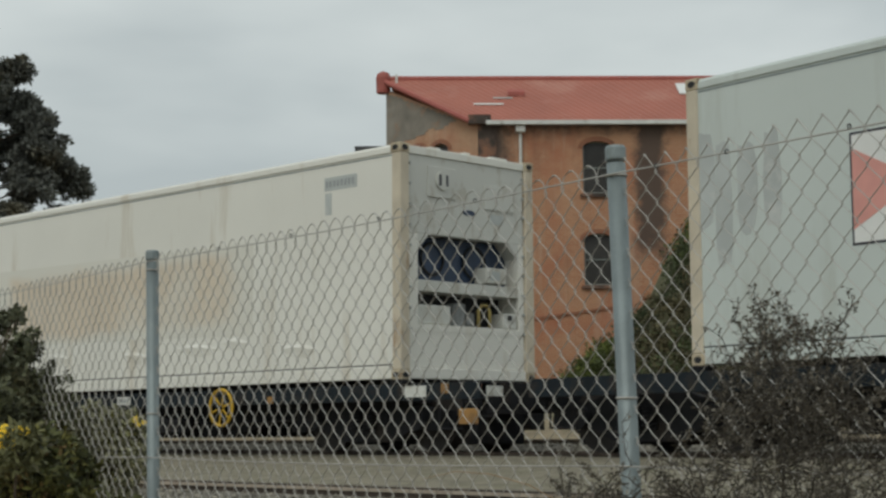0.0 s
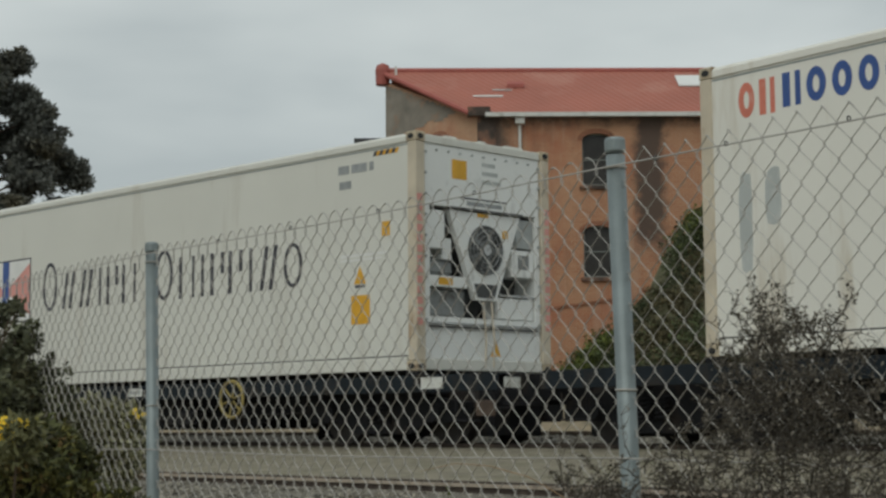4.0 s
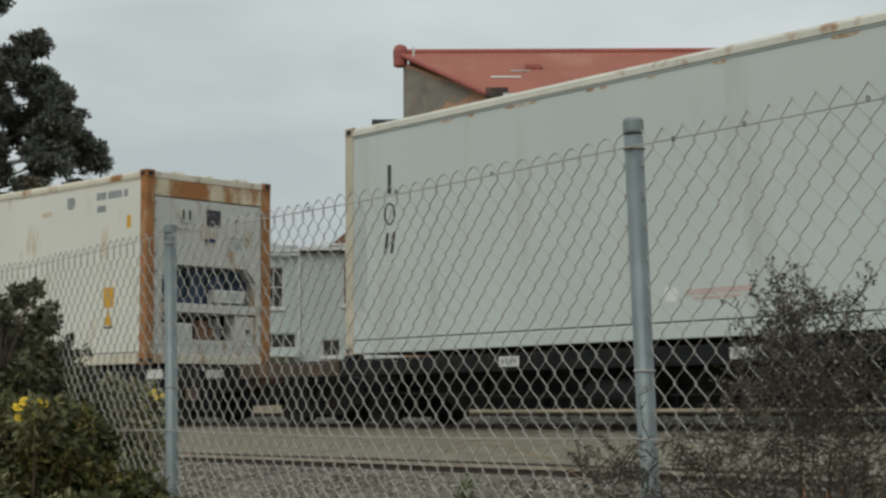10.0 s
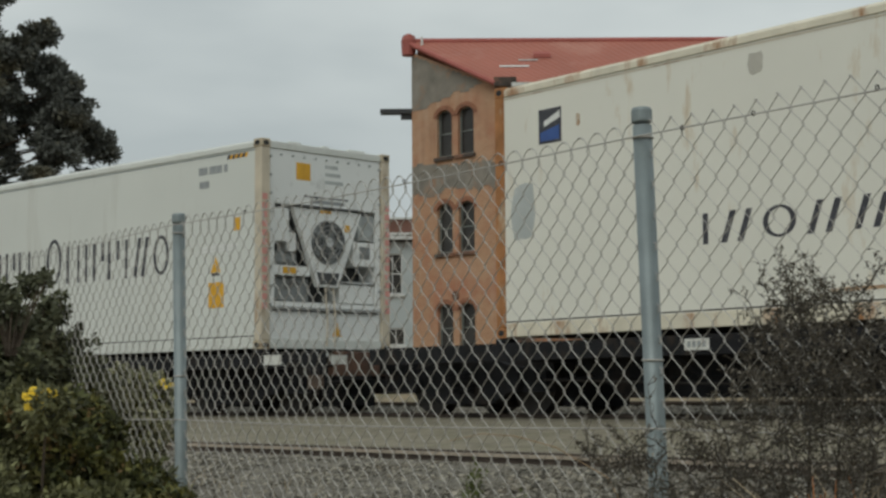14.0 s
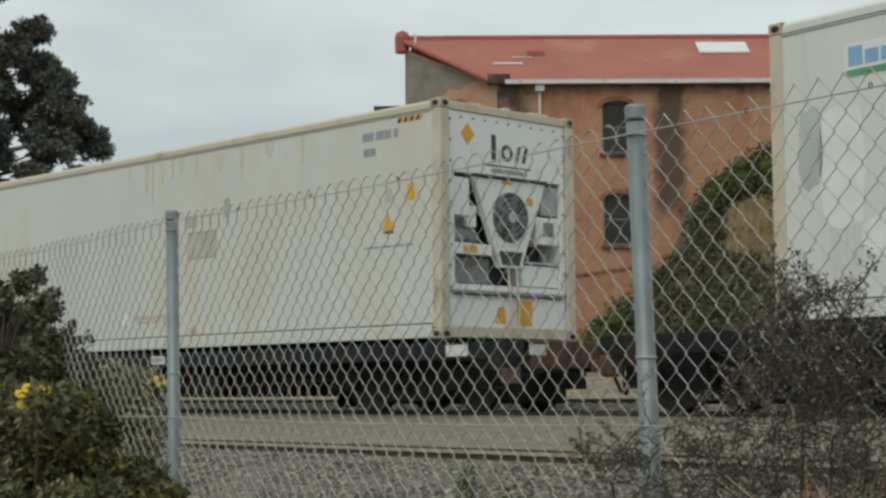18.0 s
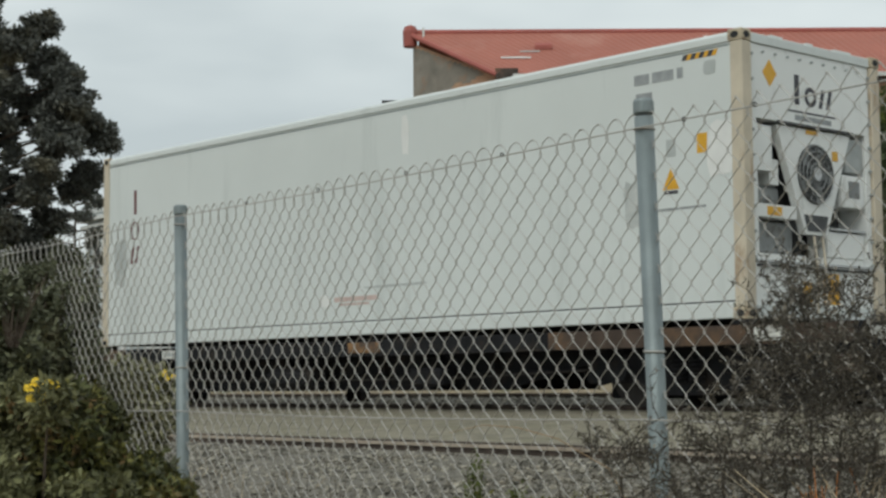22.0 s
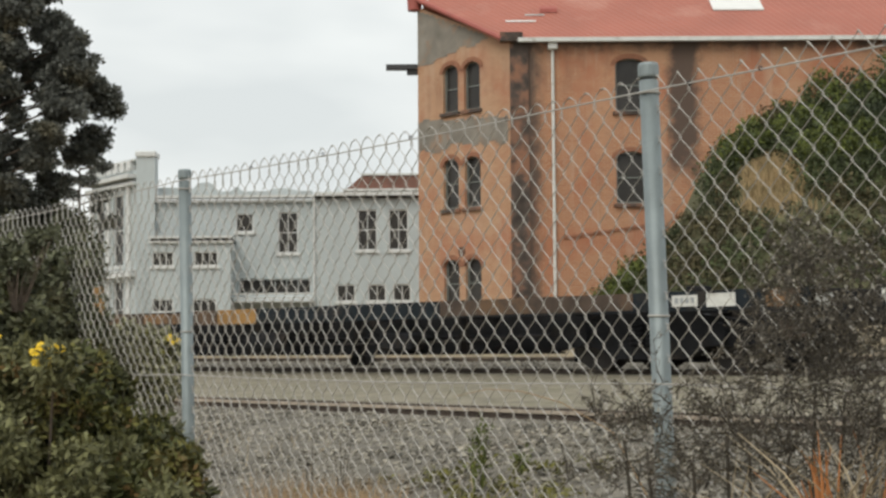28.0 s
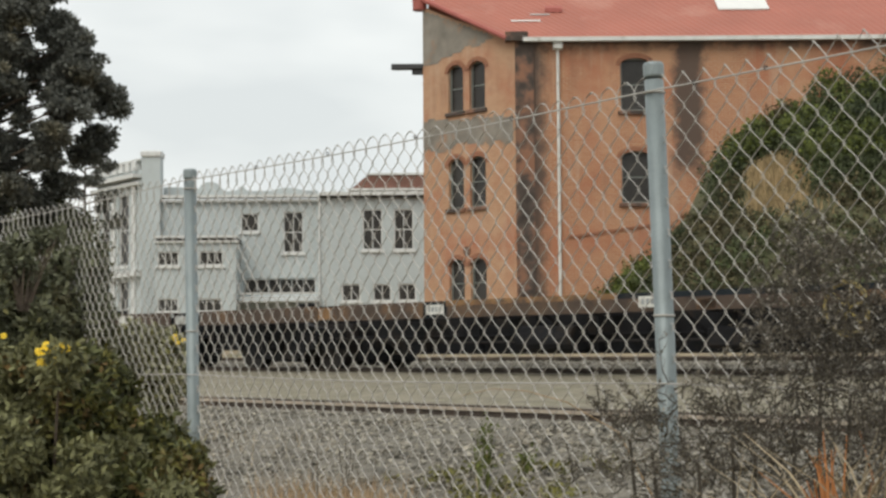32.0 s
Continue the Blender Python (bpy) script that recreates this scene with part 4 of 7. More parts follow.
def build_containers():
    wash = {
        "warm": paint("warm_white_paint", (0.745, 0.73, 0.67), (0.59, 0.54, 0.45), 0.30),
        "stone": paint("stone_white_paint", (0.655, 0.65, 0.595), (0.57, 0.55, 0.49), 0.30),
        "ash": paint("ash_white_paint", (0.645, 0.658, 0.618), (0.565, 0.565, 0.52), 0.30),
        "cool": paint("cool_grey_white_paint", (0.55, 0.595, 0.57), (0.485, 0.515, 0.48), 0.32),
        "rusty": paint("rust_specked_white_paint", (0.735, 0.72, 0.645), (0.56, 0.45, 0.31), 0.22, 0.3, 3.0),
        "beige": paint("beige_white_paint", (0.585, 0.61, 0.56), (0.585, 0.555, 0.47), 0.40, 0.45, 0.55),
        "pale": paint("pale_cool_white_paint", (0.64, 0.67, 0.655), (0.56, 0.59, 0.575), 0.3),
        "tan": paint("tan_edged_beige_paint", (0.56, 0.50, 0.38), (0.42, 0.31, 0.17), 0.32),
        "unit": paint("unit_white_paint", (0.78, 0.79, 0.77), (0.50, 0.50, 0.48), 0.26, 0.5, 4.0),
        "unitrust": paint("rust_streaked_unit_paint", (0.58, 0.575, 0.53), (0.40, 0.25, 0.14), 0.34, 0.4, 3.4),
        "unitgrey": paint("unit_grey_paint", (0.565, 0.565, 0.525), (0.40, 0.365, 0.30), 0.36, 0.5, 4.0),
    }
    # the leading container, seen only by its rear end
    c = container_box("white refrigerated container with grey overpaint and a flag board", wash["cool"], wash["cool"], TAN_STAIN, WORN_CAST)
    fan_unit(c, wash["unit"])
    for u, z, w, h in ((-11.98, 1.85, 0.30, 1.0), (-11.72, 1.55, 0.22, 1.25), (-11.42, 1.7, 0.26, 0.9), (-11.10, 1.75, 0.22, 1.0)):
        side_rub(c, u, z, w, h, "patch")
    flag_board(c, -10.16, -8.72, 1.04, 2.03)
    TRAIN.append((c, 16.82))
    # warm white, yellowed overpaint
    c = container_box("warm white refrigerated container with a yellowed overpainted band", wash["warm"], wash["warm"], TAN_STAIN, WORN_CAST, riveted=False)
    box_unit(c, wash["unitgrey"], 0.0, wash["warm"], MACHINE)
    flat(c, "paint_patch", [(-9.35, 0.80), (-2.85, 0.66), (-2.85, 1.90), (-9.35, 1.98)], "band", "yellowed overpaint with worn edges")
    glyph_row(c, -11.72, -11.20, 2.31, 2.66, "red", [0, 2], True)
    glyph_row(c, -11.17, -9.68, 2.34, 2.67, "blue", [2, 0, 0, 0, 0], True)
    side_rub(c, -11.63, 1.28, 0.17, 1.0, "patch")
    side_rub(c, -11.28, 1.52, 0.20, 0.55, "patch")
    flat_box(c, "code_bar", -1.41, -0.80, 2.43, 2.60, "patch")
    for i in range(8):
        bm = geometry()
        add_box(bm, HALF - 1.385 + i * 0.07, HALF - 1.34 + i * 0.07, FACE - 0.003, FACE - 0.0005, 2.475, 2.555)
        part("code_bar", bm, INK["grey"], c)
    flat_box(c, "code_bar", -1.40, -1.28, 2.12, 2.40, "patch")
    # buckles in the lower wall, each a shallow ridge that catches the sky
    for u0, u1, z in ((-4.55, -3.55, 0.55), (-3.50, -2.95, 0.60), (-2.30, -1.50, 0.46), (-7.9, -7.2, 0.55), (-5.9, -5.2, 0.50)):
        bm = geometry()
        x0, x1 = HALF + u0, HALF + u1
        top = [bm.verts.new((x0 + (x1 - x0) * q, FACE + 0.003, z + 0.035 * math.sin(math.pi * q) + 0.02 * math.sin(5 * q))) for q in (0.0, 0.25, 0.5, 0.75, 1.0)]
        lip = [bm.verts.new((x0 + (x1 - x0) * q, FACE - 0.022 * math.sin(math.pi * q) + 0.002, z - 0.012 + 0.02 * math.sin(5 * q))) for q in (0.02, 0.25, 0.5, 0.75, 0.98)]
        foot = [bm.verts.new((x0 + (x1 - x0) * q, FACE + 0.003, z - 0.14 * math.sin(math.pi * q) - 0.014 + 0.02 * math.sin(5 * q))) for q in (0.0, 0.25, 0.5, 0.75, 1.0)]
        for i in range(4):
            bm.faces.new((top[i], lip[i], lip[i + 1], top[i + 1]))
            bm.faces.new((lip[i], foot[i], foot[i + 1], lip[i + 1]))
        part("wall_buckle", bm, wash["warm"], c, smooth=False)
    TRAIN.append((c, 0.0))
    # shipping line, flag and long dark lettering (twice in the train)
    for off, wall in ((-16.71, "stone"), (-67.29, "ash")):
        c = container_box("off-white refrigerated container with long dark side lettering and a flag board", wash[wall], wash[wall], TAN_STAIN, WORN_CAST)
        k = fan_unit(c, wash["unit"])
        fan_extras(c, k, False)
        red_posts(c)
        flag_board(c, -10.14, -8.72, 1.04, 2.0)
        flat_box(c, "sign_board", -11.29, -10.03, 2.22, 2.54, "white")
        for i, (a, b, ink) in enumerate(((-11.24, -11.08, "sky"), (-11.05, -10.90, "sky"), (-10.87, -10.72, "sky"), (-10.69, -10.53, "blue"), (-10.50, -10.38, "blue"), (-10.35, -10.22, "blue"), (-10.19, -10.07, "blue"))):
            bm = geometry()
            add_box(bm, HALF + a, HALF + b, FACE - 0.004, FACE - 0.001, 2.33, 2.51 if i in (0, 3) else 2.46)
            part("sign_mark", bm, INK[ink], c)
        bm = geometry()
        add_box(bm, HALF - 11.27, HALF - 10.05, FACE - 0.004, FACE - 0.001, 2.23, 2.295)
        part("sign_stripe", bm, INK["green"], c)
        glyph_row(c, -8.40, -7.86, 1.14, 1.90, "dark", [0])
        glyph_row(c, -7.84, -5.78, 1.16, 1.72, "dark", [5, 5, 1, 6, 2])
        glyph_row(c, -5.42, -4.86, 1.14, 1.86, "dark", [0])
        glyph_row(c, -4.84, -2.06, 1.14, 1.72, "dark", [2, 1, 6, 6, 1, 5, 0])
        code_bars(c)
        warning_triangle(c, -1.02, 1.10)
        flat_box(c, "warning_label", -1.18, -0.84, 0.60, 0.96, "orange")
        flat_box(c, "warning_label", -0.62, -0.48, 1.66, 1.84, "orange")
        flat_box(c, "text_bar", -1.38, -0.52, 1.44, 1.475, "white")
        flat_box(c, "text_bar", -1.38, -0.62, 1.39, 1.415, "white")
        hazard_strip(c)
        if off > -20:
            hazard_strip(c, -12.0, -11.55, 2.68)
        else:
            side_rub(c, -11.35, 1.42, 0.55, 1.1, "white")
            side_rub(c, -11.72, 1.62, 0.30, 0.8, "patch")
            side_rub(c, -10.75, 0.75, 0.8, 0.4, "white")
        TRAIN.append((c, off))
    # leasing company boxes with upright lettering (three in the train)
    for off, wall, label in ((-33.49, "cool", "cool grey refrigerated container with rust spots along its top rail"),
                             (-84.53, "beige", "beige stained refrigerated container with a grey overpainted square"),
                             (-101.26, "pale", "pale refrigerated container, clean, with upright dark lettering")):
        c = container_box(label, wash[wall], {"cool": TOP_RUST, "beige": wash["tan"]}.get(wall, wash[wall]), TAN_STAIN, WORN_CAST, low_m=wash[wall])
        k = fan_unit(c, wash["unit"])
        fan_extras(c, k, True)
        three_sign_column(c, ink="maroon" if wall == "pale" else "dark")
        code_bars(c)
        hazard_strip(c)
        warning_triangle(c, -0.95, 1.36)
        flat_box(c, "warning_label", -0.60, -0.47, 1.70, 1.90, "orange")
        flat_box(c, "text_bar", -1.40, -0.50, 1.145, 1.17, "grey")
        flat_box(c, "small_plate", -1.0, -0.88, 1.70, 1.88, "patch")
        flat_box(c, "red_text_bar", -6.50, -5.66, 0.44, 0.50, "faint")
        flat_box(c, "red_text_bar", -6.40, -5.80, 0.39, 0.42, "faint")
        side_rub(c, -6.7, 0.46, 0.20, 0.16, "white")
        if wall == "beige":
            flat_box(c, "paint_patch", -5.20, -4.92, 1.70, 1.88, "taupe")
            flat(c, "paint_patch", [(-4.32, 1.78), (-4.17, 1.80), (-4.17, 2.06), (-4.30, 2.05)], "taupe")
            flat_box(c, "tape_line", -5.15, -4.47, 1.622, 1.636, "grey")
            flat_box(c, "tape_line", -5.15, -4.47, 1.254, 1.268, "grey")
            flat_box(c, "paint_patch", -5.15, -4.47, 1.27, 1.62, "taupe")
            flat(c, "stain_run", [(-5.07, 0.2), (-4.93, 0.2), (-4.98, 1.1), (-5.03, 1.1)], "beige")
            flat(c, "stain_run", [(-5.3, 0.17), (-4.6, 0.17), (-4.75, 0.30), (-5.1, 0.28)], "beige")
            for u, w, h in ((-6.62, 0.05, 0.22), (-6.18, 0.10, 0.50), (-6.02, 0.04, 0.62), (-5.78, 0.12, 0.40), (-5.52, 0.06, 0.30), (-5.30, 0.14, 0.24), (-4.95, 0.07, 0.34), (-4.40, 0.16, 0.30), (-3.9, 0.08, 0.45), (-3.3, 0.2, 0.22), (-2.6, 0.06, 0.4)):
                flat(c, "rust_run", [(u - w / 2, 2.735), (u - w * 0.42, 2.735 - h * 0.6), (u - w * 0.12, 2.735 - h), (u + w * 0.15, 2.735 - h * 0.92), (u + w * 0.4, 2.735 - h * 0.5), (u + w / 2, 2.735)], "drip")
            side_rub(c, -11.75, 1.35, 0.5, 0.75, "patch")
            side_rub(c, -11.72, 2.56, 0.24, 0.22, "white")
        if wall == "cool":
            side_rub(c, -11.9, 1.2, 0.3, 1.5, "patch")
            for u, w in ((-10.2, 0.25), (-9.75, 0.10), (-8.9, 0.55), (-7.8, 0.12), (-7.6, 0.1), (-6.9, 0.14), (-6.0, 0.2), (-4.5, 0.3)):
                side_rub(c, u, 2.735, w, 0.05, "rust")
        if wall == "pale":
            side_rub(c, -5.11, 2.42, 0.14, 0.5, "white")
            side_rub(c, -1.45, 1.25, 0.28, 0.5, "patch")
            side_rub(c, -0.30, 1.72, 0.34, 0.60, "white")
            side_rub(c, -11.7, 1.25, 0.36, 0.75, "patch")
            side_rub(c, -0.42, 2.56, 0.16, 0.14, "patch")
            side_rub(c, -5.3, 0.6, 1.2, 0.03, "patch")
        TRAIN.append((c, off))
    # the rusty one with the swirl
    c = container_box("rusty white refrigerated container with a red swirl and dark side lettering", wash["rusty"], CREAM_RUST, HEAVY_RUST, HEAVY_RUST, riveted=False)
    box_unit(c, wash["unitrust"], -0.30, wash["unitrust"], COPPER)
    hoops_logo(c, -5.98, 1.75, 0.61)
    glyph_row(c, -9.12, -6.20, 0.84, 1.15, "dark", [1, 5, 0, 5, 5, 2])
    glyph_row(c, -5.62, -3.02, 0.83, 1.14, "dark", [0, 6, 1, 2, 5, 1])
    flat_box(c, "badge", -11.44, -11.07, 2.15, 2.54, "dark")
    for u0, z0, ink in ((-11.41, 2.18, "blue"), (-11.35, 2.34, "white")):
        bm = geometry()
        if ink == "blue":
            add_prism(bm, [(HALF + u0, z0), (HALF + u0 + 0.31, z0), (HALF + u0 + 0.31, z0 + 0.16), (HALF + u0, z0 + 0.10)], "y", FACE - 0.004, FACE - 0.001)
        else:
            add_prism(bm, [(HALF + u0, z0), (HALF + u0 + 0.26, z0 + 0.08), (HALF + u0 + 0.26, z0 + 0.16), (HALF + u0, z0 + 0.06)], "y", FACE - 0.004, FACE - 0.001)
        part("badge_mark", bm, INK[ink], c)
    code_bars(c, -1.27, -0.45, 2.53)
    flat_box(c, "warning_label", -1.07, -0.80, 0.87, 1.18, "orange")
    warning_triangle(c, -0.94, 0.60, 0.25)
    flat_box(c, "warning_label", -0.50, -0.40, 2.05, 2.24, "orange")
    for u, z, w, h, ink in ((-8.29, 2.56, 0.20, 0.22, "taupe"), (-1.95, 2.54, 0.22, 0.2, "grey"), (-5.5, 2.40, 0.08, 0.06, "rust"), (-5.6, 0.35, 0.14, 0.1, "rust"), (-7.0, 0.30, 0.9, 0.04, "rust"), (-3.9, 0.33, 0.9, 0.06, "rust"),
                            (-10.8, 2.35, 0.06, 0.14, "rust"), (-4.1, 2.34, 0.3, 0.06, "patch"), (-6.6, 0.72, 0.2, 0.05, "patch"), (-11.72, 1.40, 0.42, 0.66, "patch"), (-2.6, 2.42, 0.3, 0.08, "beige")):
        side_rub(c, u, z, w, h, ink)
    end_flat(c, "badge", [(-0.05, 2.12), (0.22, 2.12), (0.22, 2.38), (-0.05, 2.38)], "dark", x=HALF - 0.039 + 0.004)
    TRAIN.append((c, -50.37))


build_containers()

WHEEL_R = 0.39


def wheelset_mesh():
    bm = geometry()
    for y in (-0.535, 0.535):
        s = 1 if y > 0 else -1
        prof = [(0.0, -0.07), (0.39, -0.065), (0.385, 0.045), (0.415, 0.05), (0.415, 0.075), (0.33, 0.075), (0.30, 0.01), (0.13, 0.0), (0.11, 0.08), (0.0, 0.08)]
        rings = []
        n = 28
        for r, w in prof[1:-1]:
            rings.append([bm.verts.new((r * math.cos(2 * math.pi * i / n), y - s * w, r * math.sin(2 * math.pi * i / n))) for i in range(n)])
        for a, b in zip(rings, rings[1:]):
            for i in range(n):
                bm.faces.new((a[i], a[(i + 1) % n], b[(i + 1) % n], b[i]))
        bm.faces.new(rings[0])
        bm.faces.new(rings[-1][::-1])
    add_tube(bm, [(0, -0.9, 0), (0, 0.9, 0)], 0.075, 12)
    return mesh_of("wheelset", bm, M["wheel"])


def side_frame_mesh(y):
    bm = geometry()
    o = [(-1.45, 0.26), (-0.78, 0.26), (-0.50, 0.13), (0.50, 0.13), (0.78, 0.26), (1.45, 0.26), (1.45, 0.50), (0.78, 0.58), (0.40, 0.70), (-0.40, 0.70), (-0.78, 0.58), (-1.45, 0.50)]
    add_prism(bm, o, "y", y - 0.06, y + 0.06)
    for x in (-0.95, 0.95):
        add_disc(bm, (x, y - 0.09, WHEEL_R), (0, 1, 0), 0.12, 0.10, 14)
    return mesh_of("side_frame", bm, M["black"])


def spring_mesh():
    bm = geometry()
    for x in (-0.12, 0.12):
        pts = [(x + 0.075 * math.cos(i * 0.8), 0.075 * math.sin(i * 0.8), 0.26 + i * 0.006) for i in range(44)]
        add_tube(bm, pts, 0.016, 5)
    return mesh_of("spring", bm, M["black"])


SETS = {"wheelset": wheelset_mesh(), "near": side_frame_mesh(-0.80), "far": side_frame_mesh(0.80), "spring": spring_mesh()}
WHEELSETS = []  # (wheelset, its place in the bogie, wagon's station)


def wagon(station, steel, sill, label, hand=None, hand_colour="yellow", plates=(-2.95, 0.45), loop=False, pillar=None, marks=(), bogies=(-7.1, 5.1)):
    """A flat container wagon; origin in the middle, at the rail's top."""
    w = thing("flat_wagon", label, "rail wagon", "wagons of the train")
    top = DECK - RAIL_TOP - 0.055
    rusty = station in (-33.49, -67.29, -84.53)
    rear, fore = -8.55, 7.40
    for y in (-1.23, 1.15):
        # channel-shaped sill
        bm = geometry()
        s = 1 if y > 0 else -1
        o = [(-1.23, top - 0.20), (-1.23, top), (-1.08, top), (-1.08, top - 0.02), (-1.205, top - 0.02), (-1.205, top - 0.18), (-1.08, top - 0.18), (-1.08, top - 0.20)]
        add_prism(bm, [(-s * u, z) for u, z in o], "x", rear, fore)
        part("side_sill", bm, sill, w)
    for x in (rear, fore - 0.12):
        cuboid("headstock", x, x + 0.12, -1.08, 1.08, top - 0.32, top - 0.004, M["redsteel"] if rusty else steel, w, bevel=0.01)
    cuboid("centre_sill", rear + 0.12, fore - 0.12, -0.28, 0.28, top - 0.36, top - 0.06, M["black"], w)
    for i in range(9):
        x = -7.25 + i * 1.65
        cuboid("cross_bearer", x - 0.06, x + 0.06, -1.07, 1.07, top - 0.22, top - 0.03, M["black"], w)
    low = 0.21
    for y in (-0.72, 0.72):
        bm = geometry()
        add_prism(bm, [(-5.3, top - 0.06), (-5.3, top - 0.24), (-4.5, low), (2.3, low), (4.1, top - 0.24), (4.1, top - 0.06)], "y", y - 0.015, y + 0.015)
        part("belly_girder", bm, steel, w)
        for i in range(7):
            x = -3.9 + i * 1.0
            cuboid("girder_rib", x - 0.02, x + 0.02, y - 0.10 if y < 0 else y + 0.016, y - 0.016 if y < 0 else y + 0.10, low + 0.004, top - 0.10, steel, w)
        cuboid("girder_flange", -4.5, 2.3, y - 0.10, y + 0.10, low - 0.02, low, steel, w)
    # struts from the sill down to the girder, and the brake rigging between the bogies
    for x in (-3.4, -1.4, 0.6, 1.6):
        bm = geometry()
        add_tube(bm, [(x, -1.16, top - 0.18), (x + 0.25, -0.84, low + 0.10)], 0.018, 6)
        part("strut", bm, M["black"], w)
    bm = geometry()
    add_tube(bm, [(-5.6, -0.94, 0.40), (-3.0, -0.95, 0.33), (1.4, -0.95, 0.33), (3.7, -0.94, 0.40)], 0.014, 6)
    part("brake_rod", bm, M["wheel"], w)
    bm = geometry()
    add_tube(bm, [(-1.9, -1.0, 0.36), (-1.0, -1.0, 0.36)], 0.15, 14)
    part("air_tank", bm, M["black"], w)
    cuboid("brake_cylinder", 0.9, 1.5, -1.1, -0.84, 0.24, 0.46, M["black"], w, bevel=0.03)
    # container pads
    for x in (-HALF + 0.09, HALF - 0.09):
        for y in (-1.14, 1.14):
            cuboid("twistlock_pad", x - 0.11, x + 0.11, y - 0.08, y + 0.08, top - 0.004, top + 0.053, M["black"], w, bevel=0.012)
    for bx in bogies:
        b = cuboid("bogie", bx - 0.22, bx + 0.22, -0.76, 0.76, 0.36, 0.56, M["black"], w, bevel=0.03)
        for key in ("near", "far"):
            f = part("side_frame", SETS[key], None, b)
            f.location = (bx, 0, 0)
        for y in (-0.80, 0.80):
            sp = part("spring", SETS["spring"], None, b)
            sp.location = (bx, y - 0.13 * (1 if y < 0 else -1), 0)
        for dx in (-0.95, 0.95):
            ws = part("wheelset", SETS["wheelset"], None, b)
            ws.location = (bx + dx, 0, WHEEL_R)
            WHEELSETS.append((ws, bx + dx, station))
        cuboid("bogie_frame", bx - 1.50, bx + 1.50, -0.44, 0.44, 0.09, 0.62, M["black"], b, bevel=0.02)
        for q in (-1, 1):
            cuboid("brake_block", bx + q * 0.42 - 0.10, bx + q * 0.42 + 0.10, -0.72, 0.72, 0.16, 0.46, M["black"], b, bevel=0.02)
        cuboid("brake_beam", bx - 1.64, bx - 1.56, -0.7, 0.7, 0.30, 0.40, M["black"], w)
    for x, s in ((rear, -1), (fore, 1)):
        bm = geometry()
        add_box(bm, min(x, x + s * 0.30), max(x, x + s * 0.30), -0.07, 0.07, 0.46, 0.60, 0.015)
        add_box(bm, min(x + s * 0.20, x + s * 0.375), max(x + s * 0.20, x + s * 0.375), -0.15, 0.15, 0.40, 0.66, 0.03)
        part("coupler", bm, M["redsteel" if rusty else "black"], w)
        bm = geometry()
        add_tube(bm, [(x, 0.30, 0.52), (x + s * 0.16, 0.30, 0.24), (x + s * 0.28, 0.26, 0.20), (x + s * 0.37, 0.18, 0.30)], 0.022, 6)
        part("brake_hose", bm, M["rubber"], w)
        for y in (-0.98, 0.98):
            cuboid("end_plate", x - 0.004 if s < 0 else x, x if s < 0 else x + 0.004, y - 0.14, y + 0.14, top - 0.17, top - 0.05, M["plate"], w)
    for x in plates:
        p = cuboid("number_plate", x - 0.165, x + 0.165, -1.242, -1.237, top - 0.155, top - 0.04, M["plate"], w)
        for i in range(4):
            cuboid("plate_bar", x - 0.125 + i * 0.068, x - 0.08 + i * 0.068, -1.245, -1.242, top - 0.125, top - 0.065, INK["grey"], p)
    if len(plates) < 3:
        cuboid("number_plate", 6.18, 6.54, -1.242, -1.237, top - 0.165, top - 0.03, M["plate"], w)
    if hand is not None:
        bm = geometry()
        add_ring(bm, (hand, -1.30, 0.59), (0, 1, 0), 0.24, 0.022)
        h = part("hand_brake_wheel", bm, M[hand_colour], w, "yellow painted hand brake wheel" if hand_colour == "yellow" else "worn khaki hand brake wheel")
        for i in range(3):
            q = math.pi * i / 3 + 0.3
            bm = geometry()
            add_tube(bm, [(hand - 0.24 * math.cos(q), -1.29, 0.59 - 0.24 * math.sin(q)), (hand + 0.24 * math.cos(q), -1.29, 0.59 + 0.24 * math.sin(q))], 0.013, 5)
            part("spoke", bm, M[hand_colour], h)
        bm = geometry()
        add_tube(bm, [(hand, -1.31, 0.59), (hand, -0.6, 0.59)], 0.03, 8)
        part("spindle", bm, M["black"], h)
    if hand is not None and station < -110:
        bm = geometry()
        add_tube(bm, [(hand + 0.40, -1.26, 0.60), (hand + 0.66, -1.28, 0.72), (hand + 0.74, -1.28, 0.73)], 0.019, 6)
        part("brake_lever", bm, M["plate"], w, "pale worn brake lever")
    if loop:
        bm = geometry()
        y = -1.215
        add_tube(bm, [(7.06, y, top - 0.2), (7.06, y, 1.52), (7.10, y, 1.58), (7.26, y, 1.58), (7.30, y, 1.52), (7.30, y, top - 0.2)], 0.020, 7)
        add_tube(bm, [(7.06, y, 1.16), (7.30, y, 1.16)], 0.012, 6)
        part("hand_rail", bm, M["yellow"], w, "worn yellow end hand rail")
    if pillar is not None:
        cuboid("end_board", pillar - 0.05, pillar + 0.23, 1.082, 1.13, top - 0.20, top + 0.60, M["ochre"], w, "orange painted end board", 0.012)
    for x0, x1, z0, z1, key in marks:
        bm = geometry()
        add_box(bm, x0, x1, -1.236, -1.231, z0, z1)
        part("paint_mark", bm, M[key], w)
    bright = pillar is not None or station == 0.0
    # a step board below the fore end, angled steps and pipe runs on the yard side
    board = cuboid("step_board", 7.06, 7.36, -1.235, -1.205, 0.33, 0.51, M["ochre" if bright else "brownsteel"], w, "orange-yellow painted step board" if bright else "rust-brown step board", 0.008)
